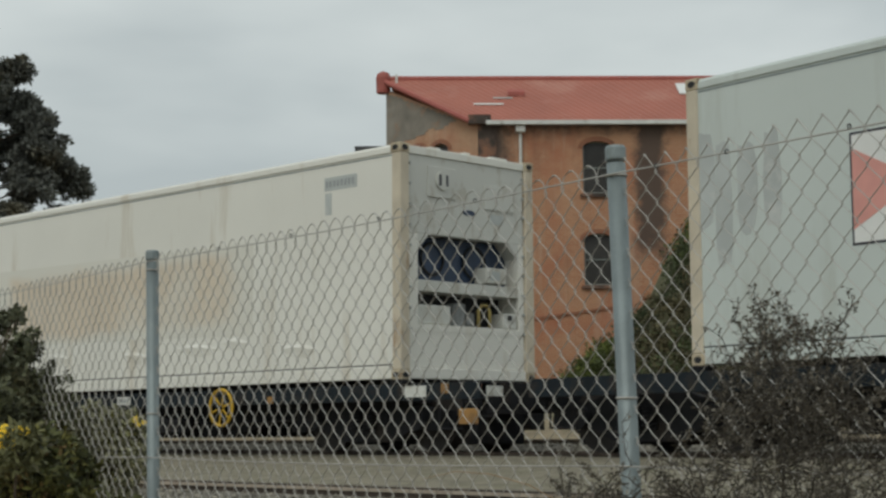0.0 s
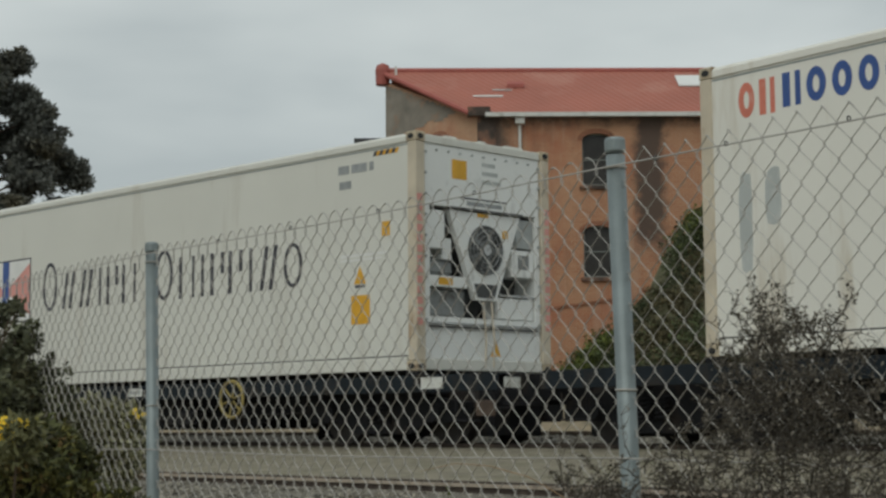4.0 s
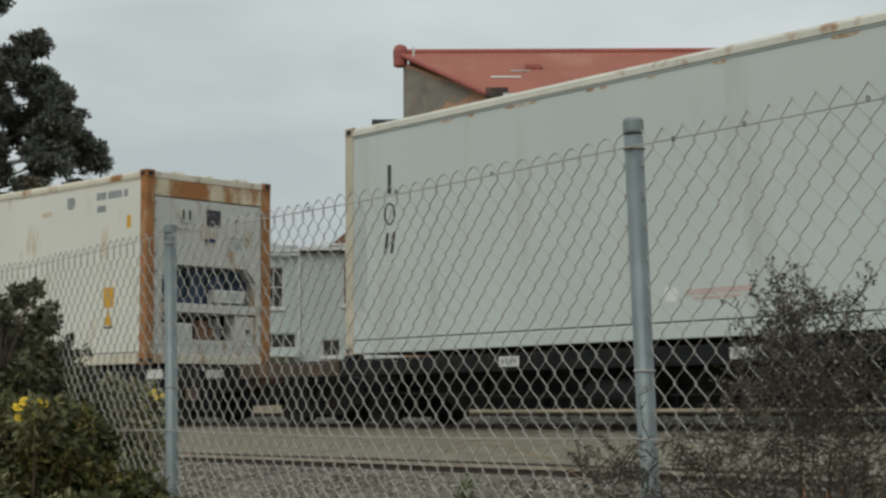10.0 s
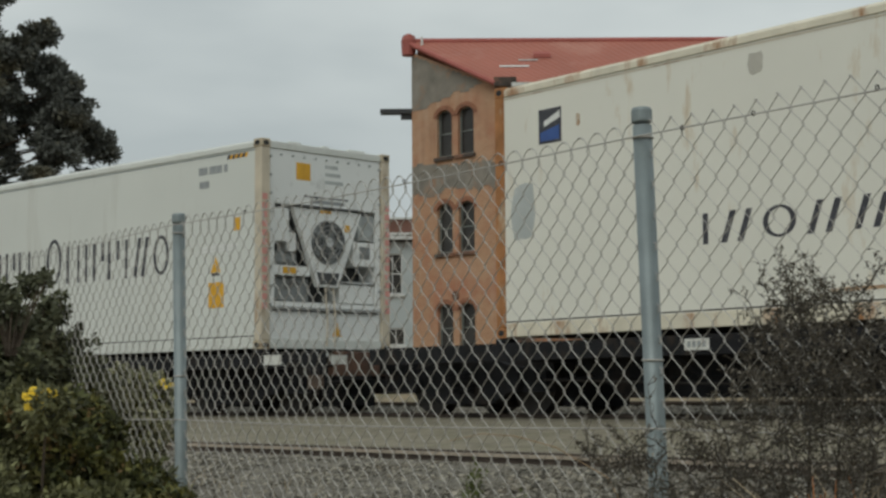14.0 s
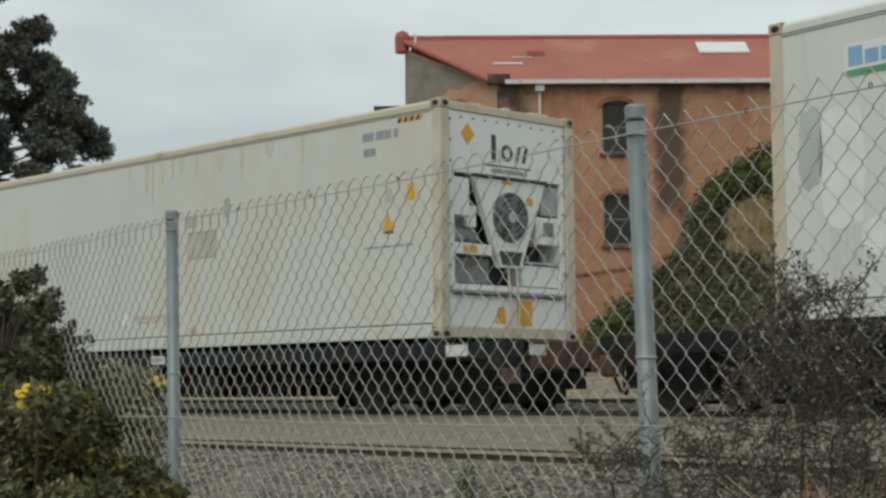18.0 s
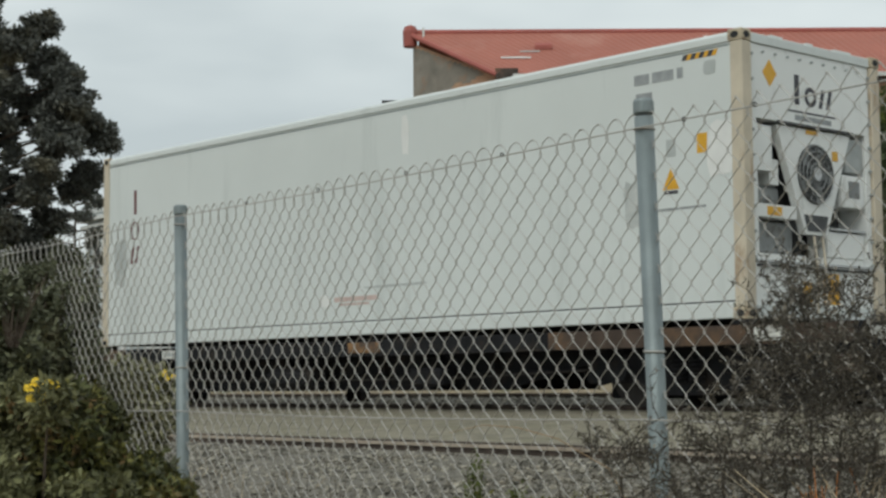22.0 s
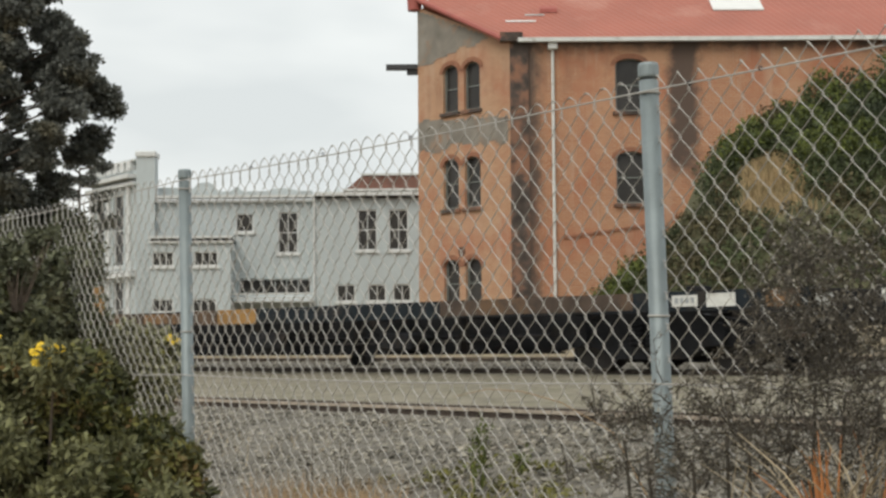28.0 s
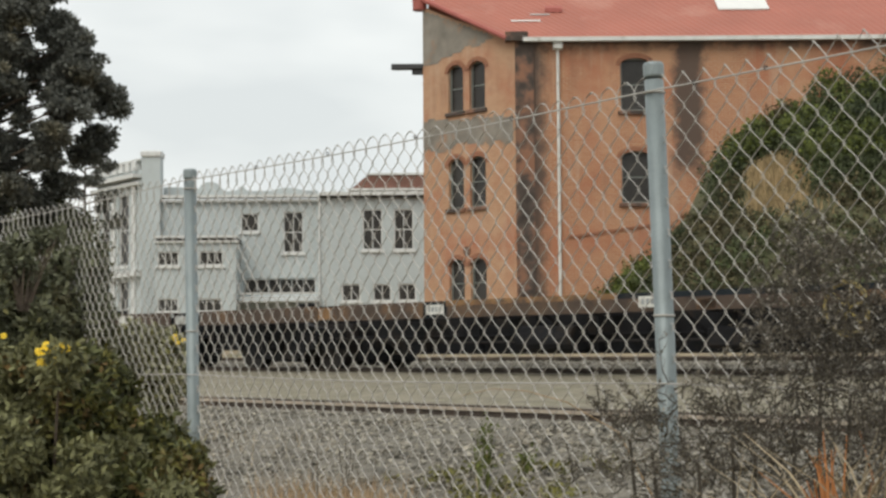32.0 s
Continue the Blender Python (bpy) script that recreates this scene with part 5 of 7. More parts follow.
    for x in (7.10, 7.32):
        cuboid("step_hanger", x - 0.012, x + 0.012, -1.203, -1.185, 0.34, top - 0.19, M["black"], board)
    for x in (rear + 0.5, fore - 0.5):
        bm = geometry()
        add_tube(bm, [(x - 0.2, -1.18, top - 0.25), (x - 0.2, -1.18, 0.28), (x + 0.2, -1.18, 0.28), (x + 0.2, -1.18, top - 0.25)], 0.016, 6)
        part("shunter_step", bm, M["black"], w)
    bm = geometry()
    add_tube(bm, [(rear + 0.2, -0.7, top - 0.40), (-3.6, -0.75, top - 0.42), (2.4, -0.75, top - 0.42), (fore - 0.2, -0.7, top - 0.40)], 0.025, 6)
    part("brake_pipe", bm, M["black"], w)
    TRAIN.append((w, station))
    return w


def build_wagons():
    dark = "dark flat wagon with black bogies, carrying a white container"
    for st, hand, sill, pl in ((16.82, None, "bluegrey", (-3.0, 0.34)), (0.0, 2.70, "bluegrey", (-3.0, 0.34)), (-16.71, 2.65, "bluegrey", (-3.0, 0.34)), (-33.49, None, "black", (-3.0, 0.34)),
                               (-50.37, 2.68, "black", (-3.0, 0.34)), (-67.29, None, "black", (-3.0, 0.34)), (-84.53, -5.12, "bluegrey", (-3.12, 0.29)), (-101.26, None, "black", (-4.2,))):
        wagon(st, M["black"], M[sill], dark, hand, "khaki" if st == -16.71 else "yellow", pl,
              marks=((-8.5, -5.4, 0.625, 0.815, "brownsteel"), (-0.1, 0.53, 0.66, 0.79, "rustmark"), (3.4, 7.3, 0.625, 0.815, "brownsteel")) if st == -101.26 else ((-8.5, -6.2, 0.625, 0.815, "brownsteel"),) if st == -33.49 else ((6.78, 6.90, 0.69, 0.81, "ochre"), (3.59, 3.71, 0.625, 0.715, "ochre")) if st == 0.0 else ())
    empty = "empty flat wagon with a dark rust-marked frame and black bogies"
    high = DECK - RAIL_TOP - 0.055
    low = high - 0.199
    wagon(-118.0, M["black"], M["bluegrey"], empty, -5.02, "khaki", (-3.07, 0.32, -8.3), True,
          marks=((-7.8, -5.4, high - 0.10, high + 0.004, "rustmark"), (-4.2, -0.4, high - 0.07, high + 0.004, "rustmark"), (-3.9, -2.4, low, high - 0.072, "brownsteel"), (6.9, 7.35, high - 0.06, high + 0.004, "rustmark")))
    wagon(-134.8, M["black"], M["bluegrey"], empty, None, "yellow", (-7.72, 5.9), False,
          marks=((-2.4, -1.5, low, high, "ochre"), (-4.3, -3.2, low + 0.03, high - 0.02, "rustmark"), (-8.5, -4.32, low, high, "brownsteel"), (-3.18, -2.42, low, high, "brownsteel"), (2.2, 5.2, low + 0.02, high, "brownsteel"), (6.9, 7.3, low + 0.02, high, "rustmark")))
    wagon(-151.55, M["black"], M["bluegrey"], empty, 2.75, "khaki", (-3.2, 0.28, 6.28), True, 7.42,
          marks=((-8.5, -5.62, low, high, "brownsteel"), (-5.6, -5.3, low + 0.02, high - 0.02, "rustmark"), (-5.28, -3.42, low, high, "brownsteel"), (-3.0, -0.2, high - 0.06, high + 0.004, "rustmark"), (-2.98, 3.2, low, high - 0.062, "brownsteel"), (0.9, 1.15, low + 0.01, low + 0.11, "rustmark")))
    wagon(-168.3, M["black"], M["brownsteel"], empty, None, "ochre", (-0.6, -3.4), False, marks=((-2.4, 1.5, high - 0.07, high + 0.004, "rustmark"),))
    wagon(-185.0, M["black"], M["brownsteel"], empty, None, "ochre", (-2.0, 5.0), False, marks=((-1.0, 1.0, low, high, "rustmark"), (5.8, 6.3, low, high, "rustmark")))

build_wagons()

# metres that the train has gone, every two seconds
GONE = (-14.59, -6.29, 2.42, 11.17, 20.56, 29.79, 39.40, 49.31, 59.81, 70.33, 80.78, 91.55, 102.45, 113.42, 124.42, 135.42, 146.42)


def gone(t):
    i = min(int(t // 2), len(GONE) - 2)
    u = t / 2 - i
    b, c = GONE[i], GONE[i + 1]
    a = GONE[i - 1] if i else 2 * b - c
    d = GONE[i + 2] if i + 2 < len(GONE) else 2 * c - b
    return 0.5 * (2 * b + (c - a) * u + (2 * a - 5 * b + 4 * c - d) * u * u + (3 * b - 3 * c + d - a) * u ** 3)


def on_line(station, t, z):
    m = gone(t) + station - HALF
    x0, y0, _ = line(m - 5.9)
    x1, y1, _ = line(m + 5.9)
    a = math.atan2(y1 - y0, x1 - x0)
    return pose((x0 + x1) / 2, (y0 + y1) / 2, z, 0, 0, math.degrees(a))


def motions():
    for ob, station in TRAIN:
        z = DECK if ob.name.startswith("refrigerated") else RAIL_TOP
        walk(ob, [(i * 0.5, on_line(station, i * 0.5, z)) for i in range(65)])
    # wheels roll while their wagon is near the camera
    for ws, x, station in WHEELSETS:
        near = [i for i in range(321) if -46 < gone(i * 0.1) + station - HALF < 12]
        if not near:
            continue
        rows = [(i * 0.1, pose(x, 0, WHEEL_R, 0, math.degrees(gone(i * 0.1) / WHEEL_R) % 360, 0)) for i in near]
        if near[0] > 0:
            rows.insert(0, (0.0, rows[0][1]))
        if near[-1] < 320:
            rows.append((32.0, rows[-1][1]))
        walk(ws, rows)


# ---- the site's own axes: u to the right, d ahead, both level ----
HEAD = radians(47.93)
CH, SH = math.cos(HEAD), math.sin(HEAD)


def site(u, d, z=0.0):
    return Vector((u * CH - d * SH, u * SH + d * CH, z))


def site_pose(u, d, z, turn=0.0):
    p = site(u, d, z)
    return pose(p.x, p.y, p.z, 0, 0, math.degrees(HEAD) + turn)


# ---- chain-link fence ----
POST_A, POST_B = Vector((-5.15, 3.367, 0)), Vector((-2.533, 2.971, 0))
ALONG = (POST_B - POST_A).normalized()
BAY = (POST_B - POST_A).length
FENCE_TOP, LEAN = 2.19, 0.041


def fence_point(s, z):
    """s metres along the fence from the second post, at height z; the fence leans along its run."""
    p = POST_A + ALONG * (s - (z - FENCE_TOP) * LEAN)
    return Vector((p.x, p.y, z))


def build_fence():
    f = thing("chain_link_fence", "galvanised chain-link fence with leaning round steel posts", "fence")
    for i in range(-1, 3):
        s = i * BAY
        bm = geometry()
        add_tube(bm, [fence_point(s, 0.1), fence_point(s, FENCE_TOP - 0.045)], 0.0235, 18)
        p = part("post", bm, M["galv"], f, "grey galvanised round post", True)
        bm = geometry()
        add_tube(bm, [fence_point(s, FENCE_TOP - 0.038), fence_point(s, FENCE_TOP - 0.034), fence_point(s, FENCE_TOP - 0.009), fence_point(s, FENCE_TOP - 0.002), fence_point(s, FENCE_TOP)], [0.0240, 0.0257, 0.0257, 0.0222, 0.012], 18)
        part("post_cap", bm, M["galv"], p)
        for z in (FENCE_TOP - 0.075, 1.58, 0.95):
            bm = geometry()
            add_ring(bm, fence_point(s, z), (0.02, 0, 1), 0.0245, 0.003, 18, 5)
            part("tie_wire", bm, M["mesh"], p)
    # straining wires on the camera's side, sagging a little
    side = Vector((ALONG.y, -ALONG.x, 0)) * 0.027
    def strain(s, z):
        """The top wire runs close under the knuckles at the far post and lower at the near one."""
        return z + 0.072 - 0.029 * max(0.0, min(1.0, s / BAY)) if z > 2 else z
    for z in (FENCE_TOP - 0.118, 1.42, 0.75):
        bm = geometry()
        n = 60
        add_tube(bm, [fence_point(s, strain(s, z) - 0.010 * math.sin(math.pi * ((i * 3 / n) % 1))) + side for i, s in ((i, -BAY + i * 3 * BAY / n) for i in range(n + 1))], 0.0021, 5)
        part("straining_wire", bm, M["mesh"], f)
    for s, z in ((BAY + 0.40, 0), (BAY + 0.17, 0), (0.6, 0), (1.1, 0), (1.62, 0), (2.1, 0), (BAY + 0.75, 0)):
        bm = geometry()
        add_ring(bm, fence_point(s, strain(s, FENCE_TOP - 0.12)) + side, ALONG, 0.005, 0.0016, 10, 5)
        part("wire_clip", bm, M["iron"], f)
    # woven pickets: each wire runs down in a zigzag and hooks its neighbour
    w, h = 0.0705, 0.0745
    top, low = FENCE_TOP - 0.045, 0.28
    rows = int((top - low) / (h / 2))
    back = Vector((-ALONG.y, ALONG.x, 0))
    for bay in range(-1, 2):
        verts, faces = [], []
        first, last = int(round(bay * BAY / (w / 2))), int(round((bay + 1) * BAY / (w / 2)))
        if bay == 1:
            last = int(round((BAY + 1.25) / (w / 2)))
        sides, rad = 4, 0.00188
        for c in range(first, last):
            bow = 0.006 * math.sin(c * 0.12) + 0.004 * math.sin(c * 0.31 + 1)

            def bend(r):
                at_right = (r + c) % 2
                k = c + at_right
                hook = 0.0004 if at_right else -0.0004
                z = top - r * h / 2 + 0.004 * math.sin(k * 0.35 + 0.7)
                if r == 0:
                    z += 0.006 + 0.022 * max(0.0, min(1.0, 1 - k * w / 2 / (0.6 * BAY)))
                    hook = 0.0
                return k * w / 2 + hook, z, (0.0032 if at_right else -0.0032) + bow
            chain = []
            for r in range(rows):
                (s0, z0, b0), (s1, z1, b1) = bend(r), bend(r + 1)
                # rounded knuckle along the top, soft bends below
                steps = (((0, 0), (0.34, 0.03), (0.72, 0.24), (0.96, 0.66)) if c * w / 2 < BAY else ((0, 0), (0.10, 0.05), (0.50, 0.42), (0.90, 0.84))) if r == 0 else ((0, 0), (0.125, 0.14), (0.5, 0.5), (0.875, 0.86))
                chain += [(s0 + (s1 - s0) * a, z0 + (z1 - z0) * e, b0 + (b1 - b0) * e) for a, e in steps]
            for i, (s, z, b) in enumerate(chain):
                p = fence_point(s, z) + back * b
                for q in range(sides):
                    a = math.pi / 2 * q
                    lift = rad * 0.8 if i < 2 else 0.0
                    verts.append(p + ALONG * (rad * 0.9 * math.cos(a)) + Vector((0, 0, lift * math.cos(a))) + back * (rad * math.sin(a)))
                if i:
                    o = len(verts) - 2 * sides
                    for q in range(sides):
                        faces.append((o + q, o + (q + 1) % sides, o + sides + (q + 1) % sides, o + sides + q))
        ob = raw("woven_mesh", verts, faces, M["mesh"], f, "diamond wire mesh")
        tagged(ob, kind="stuff")
    return f


build_fence()


# ---- buildings ----
def wall_slab(name, length, z0, z1, thick, holes, material, parent, top=None, label=""):
    """A wall along x from 0, face at y=0, thickness towards +y, with rectangular holes (x0, x1, za, zb); top(x) gives a sloping head."""
    xs = sorted({0.0, length, *(h[0] for h in holes), *(h[1] for h in holes)})
    zs = sorted({z0, z1, *(h[2] for h in holes), *(h[3] for h in holes)})
    bm = geometry()
    cells = {}
    for i in range(len(xs) - 1):
        for j in range(len(zs) - 1):
            cx, cz = (xs[i] + xs[i + 1]) / 2, (zs[j] + zs[j + 1]) / 2
            if not any(h[0] < cx < h[1] and h[2] < cz < h[3] for h in holes):
                cells[i, j] = 1
    pt = {}

    def v(i, j, k):
        if (i, j, k) not in pt:
            z = zs[j]
            if top and j == len(zs) - 1:
                z = top(xs[i])
            pt[i, j, k] = bm.verts.new((xs[i], thick * k, z))
        return pt[i, j, k]
    for (i, j) in cells:
        bm.faces.new((v(i, j, 0), v(i + 1, j, 0), v(i + 1, j + 1, 0), v(i, j + 1, 0)))
        bm.faces.new((v(i, j, 1), v(i, j + 1, 1), v(i + 1, j + 1, 1), v(i + 1, j, 1)))
        for di, dj, a, b in ((-1, 0, (i, j), (i, j + 1)), (1, 0, (i + 1, j), (i + 1, j + 1)), (0, -1, (i, j), (i + 1, j)), (0, 1, (i, j + 1), (i + 1, j + 1))):
            if (i + di, j + dj) not in cells:
                bm.faces.new((v(*a, 0), v(*b, 0), v(*b, 1), v(*a, 1)))
    return part(name, bm, material, parent, label)


def sash_window(parent, x0, x1, z0, z1, frame_m, arch=0.0, bars=(1, 2), sill_m=None, y=0.0, depth=0.16, surround=None):
    """A sash window set in a wall's hole; arch: the rise of a segmental head filled with wall above."""
    w = thing("window", "", "")
    w.parent = parent
    w.name = "window"
    del_keys = [k for k in ("label", "category") if k in w]
    for k in del_keys:
        del w[k]
    t = 0.06
    bm = geometry()
    add_box(bm, x0, x0 + t, y + depth - 0.05, y + depth + 0.04, z0, z1)
    add_box(bm, x1 - t, x1, y + depth - 0.05, y + depth + 0.04, z0, z1)
    add_box(bm, x0 + t, x1 - t, y + depth - 0.05, y + depth + 0.04, z1 - t, z1)
    add_box(bm, x0 + t, x1 - t, y + depth - 0.05, y + depth + 0.04, z0, z0 + t)
    part("window_frame", bm, frame_m, w)
    nx, nz = bars
    for i in range(nx):
        for j in range(nz):
            a, b = x0 + t + (x1 - x0 - 2 * t) * i / nx, x0 + t + (x1 - x0 - 2 * t) * (i + 1) / nx
            c, d = z0 + t + (z1 - z0 - 2 * t) * j / nz, z0 + t + (z1 - z0 - 2 * t) * (j + 1) / nz
            bm = geometry()
            add_box(bm, a, b, y + depth + 0.0 + 0.02 * (j % 2), y + depth + 0.012 + 0.02 * (j % 2), c, d)
            part("pane", bm, M["glassdark"], w)
    for i in range(1, nx):
        a = x0 + t + (x1 - x0 - 2 * t) * i / nx
        cuboid("glazing_bar", a - 0.02, a + 0.02, y + depth - 0.03, y + depth, z0 + t, z1 - t, frame_m, w)
    for j in range(1, nz):
        c = z0 + t + (z1 - z0 - 2 * t) * j / nz
        cuboid("glazing_bar", x0 + t, x1 - t, y + depth - 0.034, y + depth - 0.002, c - 0.022, c + 0.022, frame_m, w)
    if sill_m:
        bm = geometry()
        add_box(bm, x0 - 0.10, x1 + 0.10, y - 0.10, y + depth, z0 - 0.13, z0 - 0.004, 0.01)
        part("window_sill", bm, sill_m, w)
    if arch:
        bm = geometry()
        n = 10
        m, half = (x0 + x1) / 2, (x1 - x0) / 2
        curve = [(m + half * math.cos(math.pi * k / n), z1 - arch + arch * math.sin(math.pi * k / n)) for k in range(n + 1)]
        add_prism(bm, [(x1, z1 + 0.002), *curve, (x0, z1 + 0.002)], "y", y + 0.004, y + depth - 0.06)
        part("arch_infill", bm, surround, w)
        bm = geometry()
        outer = [(m + (half + 0.16) * math.cos(math.pi * k / n), z1 - arch + 0.0 + (arch + 0.16) * math.sin(math.pi * k / n)) for k in range(n + 1)]
        inner = [(m + (half - 0.0) * math.cos(math.pi * k / n), z1 - arch + arch * math.sin(math.pi * k / n)) for k in range(n + 1)]
        for k in range(n):
            add_prism(bm, [inner[k], inner[k + 1], outer[k + 1], outer[k]], "y", y - 0.03, y + 0.02)
        part("brick_arch", bm, M["archbrick"], w)
    return w


M["archbrick"] = mat("worn_arch_brick", (0.30, 0.135, 0.080), 0.9, 0, 0.25, 4, 30, 0.15, (0.15, 0.075, 0.05), 0.42, 4)
M["greenframe"] = mat("dull_grey_green_paint", (0.17, 0.185, 0.17), 0.6, 0, 0.15, 4, 30, 0.05)


def build_brick_house():
    b = thing("brick_warehouse", "tall orange brick warehouse with a red iron roof and arched windows", "building", m=site_pose(2.51, 55.0, 0))
    base, eave = 1.0, 12.02
    win = [(3.58, 4.60, 9.63, 11.45), (3.58, 4.60, 6.47, 8.25)]
    wall_slab("front_wall", 21.0, base, eave, 0.45, win, M["brick"], b)
    for x0, x1, z0, z1 in win:
        sash_window(b, x0, x1, z0, z1, M["greenframe"], 0.24, (1, 2), M["soot"], surround=M["brick"])
    # the angled end wall
    run = 4.60
    e = new("end_wall_pivot")
    ang = math.atan2(3.31, -3.2)
    e.name = "end_wing"
    e.parent = b
    e.matrix_basis = pose(-3.2, 3.31, 0, 0, 0, math.degrees(ang) + 180)
    holes = []
    for za, zb in ((9.93, 11.62), (6.5, 8.28), (3.0, 4.72)):
        for s0, s1 in ((1.30, 2.06), (2.36, 3.14)):
            holes.append((s0, s1, za, zb))
    wall_slab("end_wall", run - 0.02, base, 13.9, 0.40, holes, M["endbrick"], e, top=lambda x: 13.95 - (13.95 - 12.05) * x / run)
    for x0, x1, z0, z1 in holes:
        w = sash_window(e, x0, x1, z0, z1, M["greenframe"], 0.26, (1, 2), M["soot"], surround=M["endbrick"])
    # patches of grey cement with ragged edges: under the verge and in a band between the floors
    verts, faces = [], []
    for j in range(int((13.9 - 8.3) / 0.085)):
        z = 8.3 + j * 0.085
        for i in range(int(run / 0.1175)):
            x = 0.02 + i * 0.1175
            if x + 0.12 > run - 0.04 or z + 0.085 > 13.93 - 1.9 * (x + 0.12) / run:
                continue
            n1, n2 = noise.noise((x * 0.8, z * 0.9, 12)), noise.noise((x * 2.4, z * 2.4, 5))
            gable = z - 11.80 - 0.12 * x + 0.16 * n1 + 0.12 * n2
            band = 0.46 - abs(z - 9.12) + 0.22 * n1 + 0.16 * n2
            hit = max(gable, band) < 0 or any(h[0] - 0.14 < x < h[1] + 0.03 and h[2] - 0.10 < z < h[3] + 0.10 for h in holes)
            if hit:
                continue
            o = len(verts)
            verts += [(x, -0.012, z), (x + 0.1175, -0.012, z), (x + 0.1175, -0.012, z + 0.085), (x, -0.012, z + 0.085)]
            faces.append((o, o + 1, o + 2, o + 3))
    tagged(raw("cement_render", verts, faces, M["cement"], e, "ragged grey cement patches"), kind="stuff")
    bm = geometry()
    add_disc(bm, (2.2, -0.01, 4.98), (0, 1, 0), 0.17, 0.05, 16)
    part("round_vent", bm, M["soot"], e)
    # corner pier black with soot
    bm = geometry()
    add_box(bm, -0.02, 0.62, -0.06, 0.02, base, 12.0)
    part("corner_pier", bm, M["soot"], b)
    cuboid("eave_block", -0.35, 0.42, -0.28, 0.12, 12.03, 12.34, M["soot"], b)
    # an old roof line, left as a thin ledge of brick
    bm = geometry()
    add_prism(bm, [(1.75, 5.28), (4.9, 5.72), (4.9, 5.80), (1.75, 5.36)], "y", -0.05, 0.02)
    part("ledge", bm, M["archbrick"], b)
    # back and far walls close the house
    cuboid("back_wall", -3.2, 21.0, 9.0, 9.4, base, 11.0, M["brick"], b)
    cuboid("far_wall", 20.6, 21.0, 0.46, 8.99, base, 11.9, M["brick"], b)
    # roof: corrugated sheets on both slopes
    def slope(name, y0, z0, y1, z1, xl0, xl1):
        verts, faces = [], []
        n = 340
        for i in range(n + 1):
            f = i / n
            bump = 0.016 * math.sin(i * math.pi / 2 + 0.4)
            verts.append((xl0 + (21.2 - xl0) * f, y0, z0 + bump))
            verts.append((xl1 + (21.2 - xl1) * f, y1, z1 + bump))
        for i in range(n):
            faces.append((2 * i, 2 * i + 2, 2 * i + 3, 2 * i + 1))
        ob = raw(name, verts, faces, M["roofred"], b)
        so = ob.modifiers.new("thick", "SOLIDIFY")
        so.thickness = 0.03
        return ob
    slope("roof_slope", -0.22, 12.14, 3.36, 14.38, -0.25, -3.38)
    slope("roof_slope", 9.5, 11.0, 3.36, 14.40, -3.0, -3.0)
    bm = geometry()
    add_tube(bm, [(-3.42, 3.36, 14.38), (21.2, 3.36, 14.38)], 0.11, 10)
    part("ridge_cap", bm, M["cap"], b)
    bm = geometry()
    add_tube(bm, [(-0.3, -0.24, 12.12), (-3.42, 3.36, 14.36)], 0.09, 8)
    part("verge_cap", bm, M["cap"], b)
    bm = geometry()
    add_tube(bm, [(-3.3, 3.34, 13.85), (-3.3, 3.34, 14.4), (-3.3, 3.34, 14.58), (-3.3, 3.34, 14.66)], [0.26, 0.28, 0.22, 0.06], 14)
    part("ridge_end", bm, M["cap"], b)
    cuboid("vent_pipe", -2.86, -2.78, 3.0, 3.08, 14.1, 14.48, M["whitepaint"], b)
    # gutter and downpipe
    bm = geometry()
    add_prism(bm, [(-0.42, 11.98), (-0.24, 11.98), (-0.24, 12.12), (-0.26, 12.12), (-0.28, 12.02), (-0.38, 12.02), (-0.40, 12.12), (-0.42, 12.12)], "x", 0.25, 21.1)
    part("gutter", bm, M["whitepaint"], b, "white painted gutter")
    bm = geometry()
    add_tube(bm, [(1.44, -0.14, 11.8), (1.44, -0.10, 11.6), (1.44, -0.10, 1.2)], 0.055, 10)
    dp = part("downpipe", bm, M["whitepaint"], b, "white painted downpipe")
    cuboid("rain_hopper", 1.28, 1.60, -0.30, -0.03, 11.74, 11.97, M["whitepaint"], dp, bevel=0.02)
    # skylight, vents and a flashing strip on the roof
    def on_roof(x0, x1, y0, y1, lift, thick, name, material):
        def zz(y):
            return 12.14 + (y + 0.22) * (14.38 - 12.14) / 3.58
        bm = geometry()
        v = [bm.verts.new((x, y, zz(y) + k)) for k in (lift, lift + thick) for y in (y0, y1) for x in (x0, x1)]
        for f in ((0, 2, 3, 1), (4, 5, 7, 6), (0, 1, 5, 4), (2, 6, 7, 3), (0, 4, 6, 2), (1, 3, 7, 5)):
            bm.faces.new([v[i] for i in f])
        part(name, bm, material, b)
    on_roof(7.3, 9.1, 1.9, 2.75, 0.03, 0.05, "skylight", INK["white"])
    on_roof(1.15, 1.75, 1.8, 2.0, 0.03, 0.14, "roof_vent", M["cap"])
    on_roof(-0.1, 0.95, 1.02, 1.08, 0.03, 0.03, "flashing", INK["white"])
    on_roof(0.6, 1.3, 1.55, 1.59, 0.03, 0.03, "flashing", INK["patch"])
    # hoist beam at the end wall
    cuboid("hoist_beam", -4.35, -3.1, 3.3, 3.7, 11.72, 11.89, M["iron"], b)
    cuboid("hoist_bracket", -3.6, -3.2, 3.4, 3.5, 11.51, 11.72, M["iron"], b)
    return b


build_brick_house()


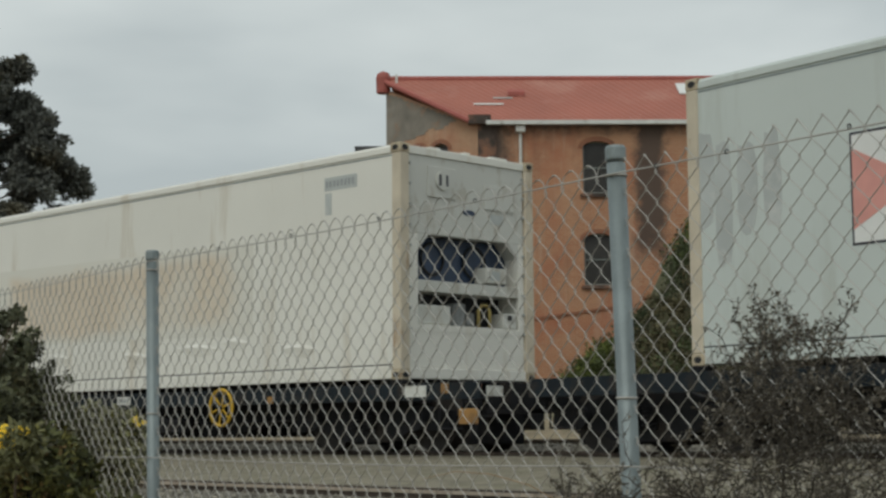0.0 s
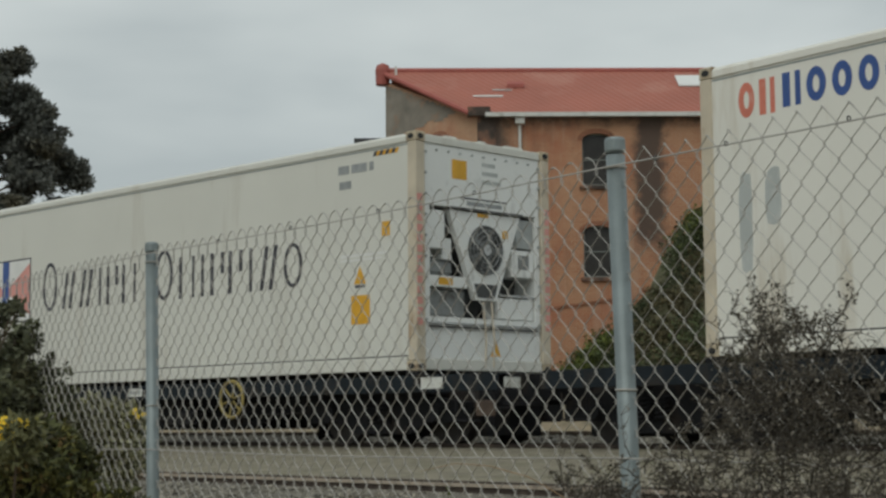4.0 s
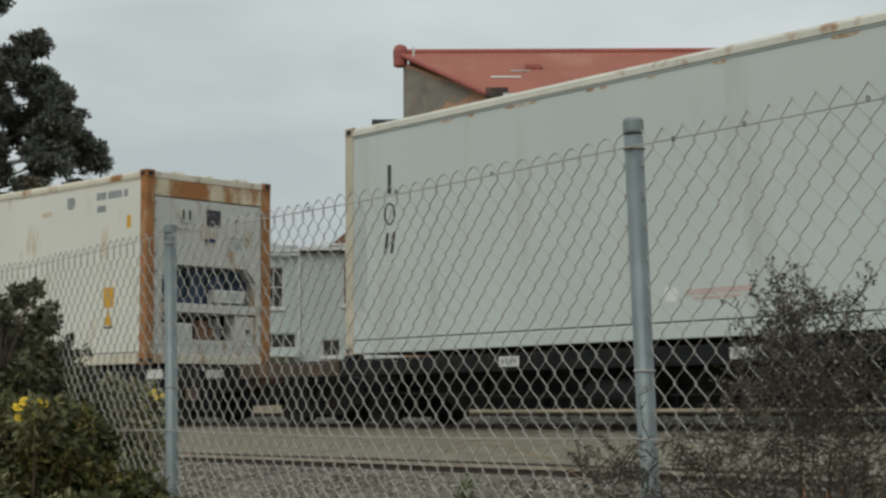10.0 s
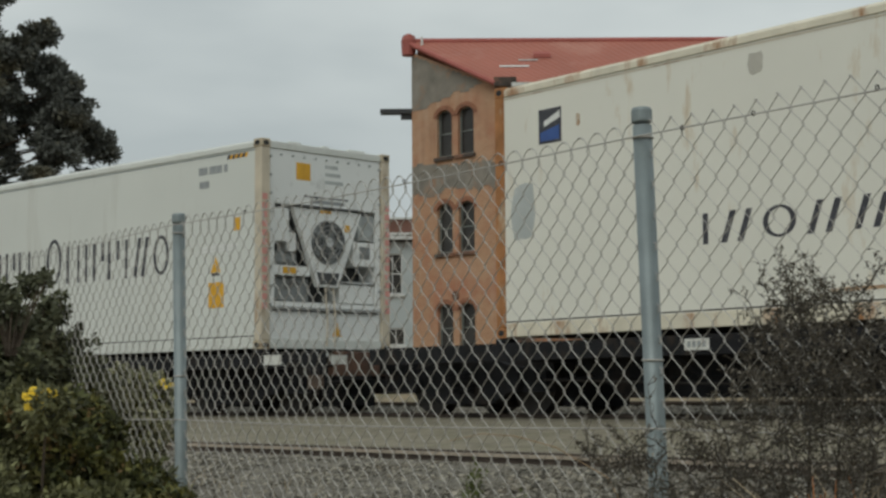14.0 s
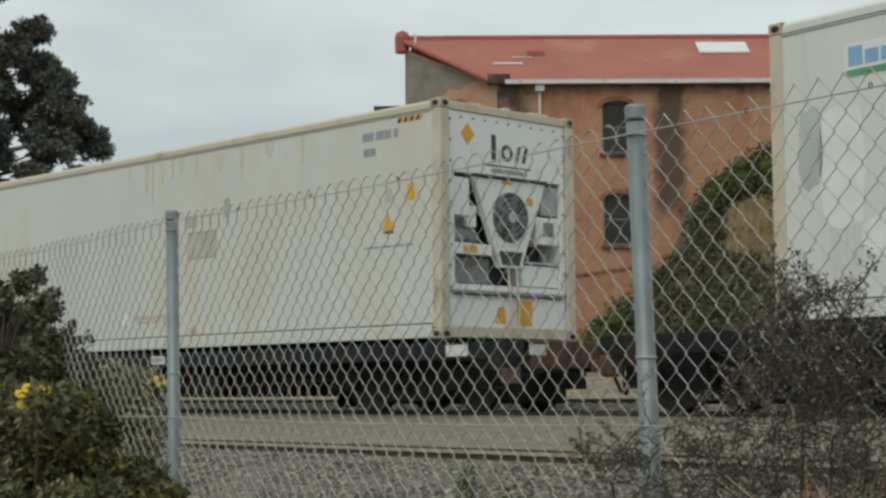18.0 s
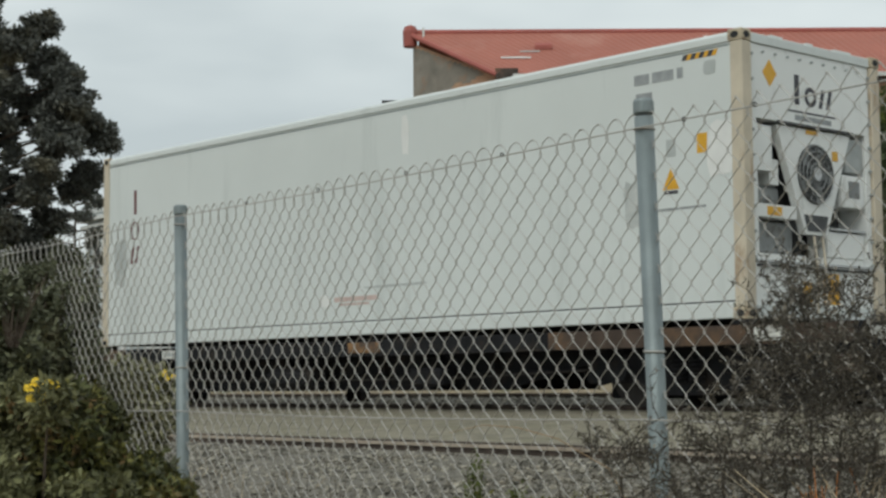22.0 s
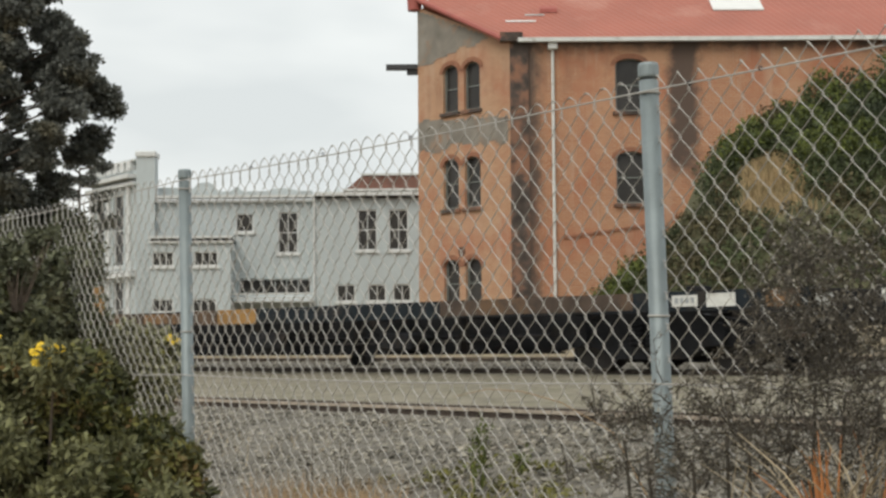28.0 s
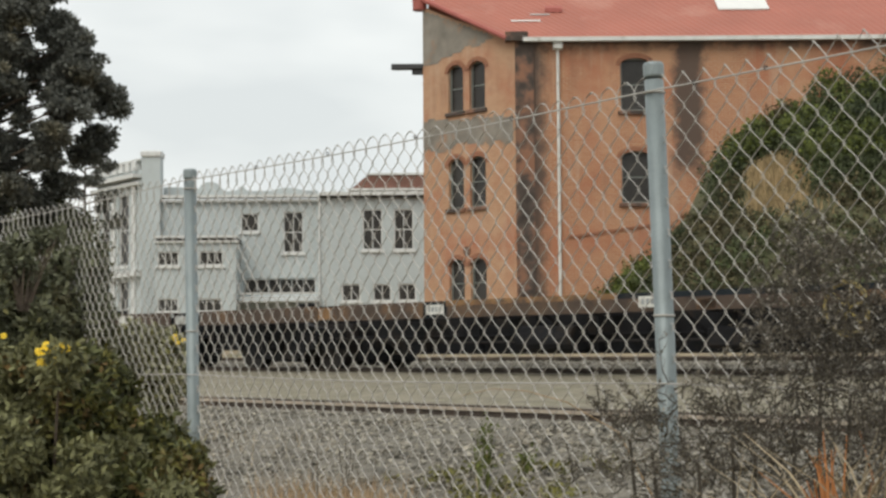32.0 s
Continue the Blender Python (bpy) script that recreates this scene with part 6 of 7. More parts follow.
def build_grey_house():
    b = thing("victorian_building", "pale blue-grey rendered Victorian building with sash windows and cornices", "building", m=site_pose(0, 75.0, 0))
    k = 75.0 / 2873

    def U(px):
        return (px - 784) * k

    def Z(py):
        return 1.5 + (618.5 - py) * k
    base = 1.0
    # main range, in two parts
    hole1 = [(425, 457, 372, 405), (500, 536, 370, 443), (430, 558, 488, 515)]
    w1 = new("main_range")
    w1.parent = b
    w1.matrix_basis = pose(U(284), 0, 0)
    hs = [(U(a) - U(284), U(c) - U(284), Z(f), Z(e)) for a, c, e, f in hole1]
    wall_slab("front_wall", U(565) - U(284), base, Z(352), 0.4, hs, M["greyrender"], w1)
    sash_window(w1, *hs[0], M["greytrim"], 0, (1, 1), M["greytrim"], depth=0.1)
    sash_window(w1, *hs[1], M["greytrim"], 0, (2, 2), M["greytrim"], depth=0.1)
    sash_window(w1, *hs[2], M["greytrim"], 0, (6, 1), None, depth=0.3)
    w2 = new("right_range")
    w2.parent = b
    w2.matrix_basis = pose(U(565), -0.45, 0)
    hole2 = [(642, 677, 368, 440), (697, 732, 368, 440), (605, 638, 500, 530), (660, 692, 500, 530), (704, 736, 500, 530)]
    hs2 = [(U(a) - U(565), U(c) - U(565), Z(f), Z(e)) for a, c, e, f in hole2]
    wall_slab("front_wall", U(800) - U(565), base, Z(346), 0.4, hs2, M["greyrender"], w2)
    for i, h in enumerate(hs2):
        sash_window(w2, *h, M["greytrim"] if i < 2 else M["whitepaint"], 0, (2, 2) if i < 2 else (2, 1), M["greytrim"], depth=0.1)
    # cornices and parapet
    for y0, z0, z1, out in ((352, 0, 0.10, 0.25), (345, 0.0, 0.12, 0.38)):
        cuboid("cornice", U(284), U(567), -out, 0.3, Z(y0) + z0, Z(y0) + z1, M["greytrim"], b)
    cuboid("cornice", U(567), U(800), -0.85, -0.1, Z(344), Z(338), M["greytrim"], b)
    cuboid("fascia", U(567), U(800), -0.62, -0.45, Z(348), Z(344.5), M["iron"], b)
    bm = geometry()
    n = 60
    outline = [(U(284), Z(345) + 0.13)]
    for i in range(n + 1):
        px = 284 + (560 - 284) * i / n
        h = 0.26 + 0.42 * math.exp(-((px - 367) / 20) ** 4) + 0.24 * math.exp(-((px - 424) / 7) ** 2) + 0.13 * math.exp(-((px - 506) / 22) ** 4) + 0.20 / (1 + math.exp((px - 328) / 4))
        outline.append((U(px), Z(345) + 0.13 + h))
    outline.append((U(560), Z(345) + 0.13))
    add_prism(bm, outline, "y", 0.6, 0.9)
    part("parapet", bm, M["greyrender"], b)
    for q in (588, 606):
        bm = geometry()
        add_tube(bm, [(U(q), 0.7, Z(342)), (U(q), 0.7, Z(334)), (U(q), 0.7, Z(330)), (U(q), 0.7, Z(326))], [0.22, 0.20, 0.10, 0.03], 10)
        part("finial", bm, M["greyrender"], b)
    # hipped roof behind the parapet, closed box of walls
    cuboid("roof", U(284), U(800), 0.45, 11.0, Z(346) - 0.25, Z(346) - 0.05, M["iron"], b)
    cuboid("rear_wall", U(250), U(800), 11.0, 11.3, base, Z(346) - 0.3, M["greyrender"], b)
    # tall chimney pier at the corner
    cuboid("corner_pier", U(251), U(284) - 0.01, -0.35, 0.55, base, Z(272), M["greyrender"], b)
    cuboid("pier_cap", U(249), U(286), -0.45, 0.65, Z(272), Z(261), M["greytrim"], b, bevel=0.05)
    # lean-to with its double string course
    hole3 = [(288, 325, 443, 468), (360, 402, 443, 468), (288, 325, 525, 548), (358, 400, 525, 548)]
    w3 = new("lean_to")
    w3.parent = b
    w3.matrix_basis = pose(U(284), -1.6, 0)
    hs3 = [((U(a) - U(284)) , (U(c) - U(284)), Z(f), Z(e)) for a, c, e, f in hole3]
    wall_slab("front_wall", U(424) - U(284), base, Z(428), 0.3, hs3, M["greyrender"], w3)
    for h in hs3:
        sash_window(w3, *h, M["whitepaint"], 0, (3, 1), M["greytrim"], depth=0.1)
    cuboid("side_wall", U(424) - 0.3, U(424), -1.29, -0.01, base, Z(428), M["greyrender"], b)
    cuboid("string_course", U(282), U(428), -1.75, -1.3, Z(428), Z(424.5), M["greytrim"], b)
    cuboid("string_course", U(282), U(428), -1.85, -1.2, Z(420), Z(416), M["greytrim"], b)
    cuboid("lean_to_roof", U(284), U(426), -1.6, -0.0, Z(424), Z(420.5), M["iron"], b)
    # porch roof rails under the long window band
    for a in (516, 523, 529):
        cuboid("porch_rail", U(424), U(568), -1.3, -1.2, Z(a + 2), Z(a), M["whitepaint"], b)
    bm = geometry()
    add_prism(bm, [(-1.3, Z(531)), (-0.01, Z(517)), (-0.01, Z(531))], "x", U(424) + 0.02, U(566))
    part("porch_roof", bm, M["greyrender"], b)
    bm = geometry()
    add_tube(bm, [(U(566), -0.52, Z(346)), (U(566), -0.52, base)], 0.05, 8)
    part("downpipe", bm, M["greytrim"], b)
    # the receding street front on the far side of the pier
    e = new("street_front")
    e.parent = b
    run = 5.4
    e.matrix_basis = pose(-16.97, 4.39, 0, 0, 0, math.degrees(math.atan2(-4.39, 3.03)))
    hw = [(0.45, 1.55, 5.6, 9.0), (2.6, 3.8, 5.6, 9.0), (0.45, 1.55, 2.2, 4.9), (2.6, 3.8, 2.2, 4.9)]
    wall_slab("front_wall", run - 0.03, base, 10.0, 0.3, hw, M["greyrender"], e)
    for h in hw:
        sash_window(e, *h, M["greytrim"], 0, (1, 2), M["greytrim"], depth=0.14)
    for s in (0.12, 2.05, 4.4):
        cuboid("pilaster", s, s + 0.32, -0.14, -0.003, base, 9.3, M["greytrim"], e, bevel=0.02)
    for z0, z1, out in ((9.3, 9.45, 0.3), (9.62, 9.8, 0.5), (5.05, 5.25, 0.35), (5.3, 5.38, 0.22)):
        cuboid("cornice", -0.2, run - 0.03, -out, -0.002, z0, z1, M["greytrim"], e)
    for i in range(7):
        cuboid("parapet_block", 0.0 + i * 0.75, 0.42 + i * 0.75, -0.2, 0.25, 10.0, 10.42, M["greytrim"], e, bevel=0.03)
    cuboid("parapet_rail", 0.0, run - 0.1, -0.16, 0.2, 10.43, 10.52, M["greytrim"], e)
    # terracotta roof of a farther house
    f = thing("far_house", "far house with a brown-red tiled roof", "building", m=site_pose(-1.6, 92.0, 0))
    cuboid("wall", -3.4, 4.0, 0, 6, 1.0, 10.6, M["greyrender"], f)
    bm = geometry()
    add_prism(bm, [(-3.7, 10.6), (4.2, 10.6), (4.2, 11.5), (-2.6, 11.55)], "y", -0.3, 6.2)
    part("roof", bm, mat("brown_red_tiles", (0.20, 0.10, 0.075), 0.85, 0, 0.2, 2, 20, 0.2), f)
    cuboid("ridge", -2.7, 4.3, -0.4, -0.31, 11.48, 11.6, M["whitepaint"], f)
    cuboid("gutter", -3.8, 4.3, -0.45, -0.31, 10.6, 10.72, M["whitepaint"], f)


build_grey_house()


# ---- planting ----
def leaf_cloud(blobs, count, size, material, name, parent=None, shell=0.45, long=1.6, seed=1, droop=0.0, label=""):
    """Many small leaves gathered in blobs (u, d, z, r, squash); each leaf is a bent quad."""
    rng = np.random.default_rng(seed)
    vol = np.array([b[3] ** 2 for b in blobs])
    pick = rng.choice(len(blobs), count, p=vol / vol.sum())
    dirs = rng.normal(size=(count, 3))
    dirs /= np.linalg.norm(dirs, axis=1)[:, None]
    rad = 1 - shell * rng.random(count) ** 1.5
    lump = 1 + 0.16 * np.sin(dirs[:, 0] * 5 + pick) * np.cos(dirs[:, 2] * 6 + pick * 2)
    q = np.array([(*site(b[0], b[1], b[2]), b[3], b[4]) for b in blobs])[pick]
    o = dirs * (q[:, 3] * rad * lump)[:, None]
    o[:, 2] *= q[:, 4]
    p = q[:, :3] + o
    a = dirs * 0.7 + rng.normal(size=(count, 3)) * 0.7
    a[:, 2] -= droop
    a /= np.linalg.norm(a, axis=1)[:, None]
    b = np.cross(a, rng.normal(size=(count, 3)))
    b /= np.linalg.norm(b, axis=1)[:, None]
    n = np.cross(a, b)
    s = (size * (0.6 + 0.8 * rng.random(count)))[:, None]
    mid = p + a * s * long * 0.5 + n * s * 0.15
    verts = np.stack([p, mid + b * s * 0.5, p + a * s * long, mid - b * s * 0.5], axis=1)
    me = bpy.data.meshes.new(name)
    me.vertices.add(count * 4)
    me.vertices.foreach_set("co", verts.ravel())
    me.loops.add(count * 4)
    me.loops.foreach_set("vertex_index", np.arange(count * 4))
    me.polygons.add(count)
    me.polygons.foreach_set("loop_start", np.arange(count) * 4)
    me.update(calc_edges=True)
    me.materials.append(material)
    ob = new(name, me)
    if parent is not None:
        ob.parent = parent
    return tagged(ob, label)


def limbs(points_list, material, name, parent, sides=7):
    bm = geometry()
    for pts, r0, r1 in points_list:
        n = len(pts)
        add_tube(bm, [site(*p) for p in pts], [r0 + (r1 - r0) * i / (n - 1) for i in range(n)], sides)
    return part(name, bm, material, parent, smooth=True)


def px(x, y, d):
    """Site place of a spot given in hundredths of the sight line."""
    return ((x - 784) * d / 2873, d, 1.5 + (620 - y) * d / 2873)


def build_pine():
    t = thing("pine_tree", "tall dark pine with a ragged open crown", "tree")
    d = 46.0
    spots = [(-60, -40, 85), (30, 20, 70), (60, 60, 60), (130, 50, 26), (150, 75, 34), (165, 115, 36), (110, 120, 50), (40, 130, 62), (190, 145, 30), (200, 175, 24), (160, 190, 40), (95, 200, 42),
             (20, 215, 58), (-60, 120, 90), (165, 235, 28), (125, 250, 26), (150, 265, 22), (60, 270, 34), (10, 300, 44), (85, 305, 26), (110, 285, 20), (40, 335, 34), (75, 345, 24), (-70, 260, 80), (-50, 350, 60), (0, 375, 30),
             (45, 5, 45), (95, 20, 30), (10, 45, 56), (60, 100, 50), (10, 160, 40), (20, 330, 50), (95, 155, 40), (130, 150, 34), (0, 265, 36), (85, -50, 26), (40, -90, 50), (-20, -150, 60), (-90, -190, 80)]
    blobs = []
    for i, (x, y, r) in enumerate(spots):
        u, _, z = px(x - 17, y, d)
        blobs.append((u, d + 1.6 * math.sin(i * 2.4), z, r * d / 2873, 0.72))
    u0 = px(-70, 0, d)[0]
    ls = [([(u0, d, 0.9), (u0 + 0.1, d, 4), (u0 + 0.2, d, 8), (u0 + 0.4, d, 12), (u0 + 0.3, d, 14.5)], 0.32, 0.10)]
    for i, b in enumerate(blobs):
        zz = max(2.6, b[2] - 0.25 * abs(b[0] - u0) - 0.4)
        ls.append(([(u0 + 0.15, d, zz), ((u0 + b[0]) / 2, (d + b[1]) / 2, (zz + b[2]) / 2 + 0.1), (b[0], b[1], b[2])], 0.06, 0.015))
    limbs(ls, M["bark"], "trunk", t)
    fine = []
    rng = random.Random(4)
    for u, dd, z, r, q in blobs:
        for _ in range(int(7 + r * 10)):
            a = rng.random() * 6.28
            rr = r * (0.35 + 0.75 * rng.random() ** 0.6)
            b = (rng.random() * 2 - 1) * 1.2
            fine.append((u + rr * math.cos(a) * math.cos(b), dd + rr * math.sin(a) * math.cos(b), z + rr * 0.75 * math.sin(b), 0.16 + 0.20 * rng.random(), 0.7))
    leaf_cloud(fine, 150000, 0.060, M["pine"], "crown", t, 0.85, 2.4, 5, label="dark needle clumps with gaps of sky")
    # a slimmer conifer farther back
    t2 = thing("conifer_tree", "slim feathery conifer beyond the pine", "tree")
    d = 62.0
    blobs = []
    u0 = px(148, 0, d)[0]
    for i in range(16):
        f = i / 15
        x = 148 + 52 * (1 if i % 2 else -0.8) * (0.35 + 0.65 * f) + 12 * math.sin(i)
        blobs.append((px(x, 0, d)[0], d + math.sin(i * 2), px(0, 275 + 120 * f, d)[2], 0.30 + 0.14 * math.sin(i * 1.7), 0.45))
    limbs([([(u0, d, 0.9), (u0, d, 8.6)], 0.16, 0.03)] + [([(u0, d, b[2] - 0.2), (b[0], b[1], b[2])], 0.04, 0.012) for b in blobs], M["bark"], "trunk", t2)
    leaf_cloud(blobs, 5500, 0.055, M["pine"], "crown", t2, 0.9, 2.4, 6)


build_pine()


M["bankgrass"] = mat("olive_bank_grass", (0.088, 0.084, 0.040), 0.95, 0, 0.3, 1.2, 12, 0.5, (0.065, 0.070, 0.03), 0.42, 0.7)


def build_hill():
    """The scrubby bank between the line and the warehouse."""
    nu, nv = 80, 40
    verts, faces = [], []
    ridge = ((-9, 1.1), (3.2, 1.15), (4.2, 2.55), (5.7, 3.85), (7.1, 5.3), (7.6, 6.55), (9.2, 7.4), (10.4, 8.05), (12.2, 8.8), (16.0, 9.7), (40, 10.8))

    def crest(u):
        for (a, za), (b, zb) in zip(ridge, ridge[1:]):
            if u <= b:
                return za + (zb - za) * max(0.0, u - a) / (b - a)
        return ridge[-1][1]

    def height(u, d):
        f = max(0.0, min(1.0, (d - 29.5) / 14.5))
        f = 0.75 * f + 0.25 * f * f * (3 - 2 * f)
        back = max(0.0, min(1.0, (53.0 - d) / 6.0))
        return 1.0 + (crest(u) - 1.0) * f * back * back * (3 - 2 * back) + f * (0.22 * noise.noise((u * 0.6, d * 0.6, 0)) + 0.09 * noise.noise((u * 2.1, d * 2.1, 4)))
    for j in range(nv + 1):
        for i in range(nu + 1):
            u, d = 1.5 + 26.0 * i / nu, 28.5 + 25.0 * j / nv
            verts.append(site(u, d, 0.9 + (height(u, d) - 0.9) * (1 if i else 0)))
    for j in range(nv):
        for i in range(nu):
            a = j * (nu + 1) + i
            faces.append((a, a + 1, a + nu + 2, a + nu + 1))
    tagged(raw("hillside", verts, faces, M["bankgrass"]), "dry grassy bank rising behind the railway", "bank", kind="structure")
    rng = random.Random(8)
    dark, brown, bright, low = [], [], [], []

    def clear(u, f):
        """The open patch of dry grass near the top."""
        return 0.13 - math.hypot((u - 8.35) / 6.5, (f - 0.75) / 0.95) + 0.07 * noise.noise((u * 1.9, f * 13, 8)) > 0
    for _ in range(2600):
        u, f = 3.4 + 13.6 * rng.random(), rng.random() ** 0.75
        d = 29.8 + 14.2 * f
        z = height(u, d)
        n = noise.noise((u * 0.9, d * 0.5, 3))
        if clear(u, f):
            continue
        top = 0.85 if u < 9.0 else 0.60 + 0.06 * n
        if u > 7.25 and f > top:
            if rng.random() < 0.5:
                r = 0.30 + 0.34 * rng.random()
                (brown if abs(u - 9.3) < 0.55 and f > 0.93 else dark).append((u, d, z + r * 0.55, r, 0.85))
                # brighter leaves cap some shrubs: the light on their tops, put into colour
                if rng.random() < 0.4:
                    bright.append((u, d - 0.1, z + r * 1.15, r * 0.6, 0.7))
        elif u < 5.5 and f > 0.80:
            r = 0.20 + 0.24 * rng.random()
            (bright if rng.random() < 0.75 else dark).append((u, d, z + r * 0.5, r, 0.85))
        elif (u < 7.7 and f > 0.42 or u > 9.0 and f > 0.30) and rng.random() < 0.6:
            r = 0.18 + 0.26 * rng.random()
            (brown if rng.random() < 0.55 else dark).append((u, d, z + r * 0.35, r, 0.8))
        elif rng.random() < 0.7:
            r = 0.12 + 0.16 * rng.random()
            low.append((u, d, z + 0.02, r, 0.6))
    s = thing("hillside_scrub", "dense dark green scrub over the bank", "shrubs")
    tagged(leaf_cloud(dark, 90000, 0.058, M["scrub"], "foliage", s, 0.6, 1.6, 9), kind="stuff")
    tagged(leaf_cloud(brown, 34000, 0.055, M["bankbrown"], "foliage", s, 0.7, 1.7, 11), kind="stuff")
    tagged(leaf_cloud(bright, 30000, 0.055, M["gorse"], "foliage", s, 0.6, 1.7, 10), kind="stuff")
    tagged(leaf_cloud(low, 42000, 0.05, M["bankgreen"], "foliage", s, 0.8, 2.2, 15), kind="stuff")
    # dry grass on the open patch
    gv, gf = [], []
    for _ in range(9000):
        u, f = 7.3 + 2.3 * rng.random(), 0.56 + 0.36 * rng.random()
        if not clear(u, f) and rng.random() < 0.96:
            continue
        d = 29.8 + 14.2 * f
        p = site(u, d, height(u, d) - 0.05)
        h = 0.14 + 0.26 * rng.random()
        lean = Vector((rng.random() - 0.5, rng.random() - 0.5, 0)) * h * 0.9
        side = Vector((CH, SH, 0)) * 0.02
        o = len(gv)
        gv += [p - side, p + side, p + lean + Vector((0, 0, h))]
        gf.append((o, o + 1, o + 2))
    tagged(raw("dry_grass", gv, gf, M["bankstraw"]), "pale dry grass on the bank", "grass", kind="stuff")


M["bankstraw"] = mat("tan_bank_straw", (0.38, 0.275, 0.145), 0.9, 0, 0.3, 1.1, 30, 0.0, (0.20, 0.16, 0.08), 0.42, 1.3, island=0.4)
M["bankgreen"] = mat("grey_olive_bank_growth", (0.085, 0.085, 0.045), 0.9, 0, 0.35, 0.5, 30, 0.0, (0.13, 0.115, 0.06), 0.36, 0.6, island=0.45)
M["bankbrown"] = mat("brown_olive_scrub", (0.098, 0.082, 0.040), 0.9, 0, 0.35, 0.8, 30, 0.0, (0.05, 0.052, 0.025), 0.4, 0.8, island=0.5)
M["farscrub"] = mat("olive_scrub_leaf", (0.125, 0.132, 0.080), 0.8, 0, 0.3, 0.6, 30, 0.0, island=0.5)
build_hill()


def flower_heads(spots, parent, radius=0.012):
    """Small yellow daisies: a ring of petals round a button."""
    for i, (p, tilt) in enumerate(spots):
        bm = geometry()
        c = Vector(p)
        n = Vector(tilt).normalized()
        a = n.cross((0, 0, 1)).normalized() if abs(n.z) < 0.95 else Vector((1, 0, 0))
        b = n.cross(a)
        for k in range(9):
            q = 2 * math.pi * k / 9
            o, s = a * math.cos(q) + b * math.sin(q), -a * math.sin(q) + b * math.cos(q)
            v = [bm.verts.new(c + o * radius * 0.3), bm.verts.new(c + o * radius * 0.8 + s * radius * 0.3), bm.verts.new(c + o * radius * 1.25 - n * radius * 0.1), bm.verts.new(c + o * radius * 0.8 - s * radius * 0.3)]
            bm.faces.new(v)
        add_disc(bm, c + n * radius * 0.1, n, radius * 0.4, radius * 0.3, 8)
        part("flower", bm, M["flower"], parent)


def blobs_at(spots, dd, jitter=0.18):
    out = []
    for i, (x, y, r) in enumerate(spots):
        q = dd + jitter * math.sin(i * 2.1)
        u, _, z = px(x, y, q)
        out.append((u, q, z, r * q / 2873, 0.95))
    return out


def rosettes_on(blobs, per, size, rng):
    out = []
    for u, dd, z, r, q in blobs:
        for _ in range(int(per * (r / blobs[0][3]) ** 2) + 6):
            a, b = rng.random() * 6.28, math.asin(2 * rng.random() - 1)
            k = r * (0.9 + 0.2 * rng.random())
            out.append((u + k * math.cos(a) * math.cos(b), dd + k * math.sin(a) * math.cos(b), z + k * math.sin(b), size * (0.7 + 0.6 * rng.random()), 1.0))
    return out


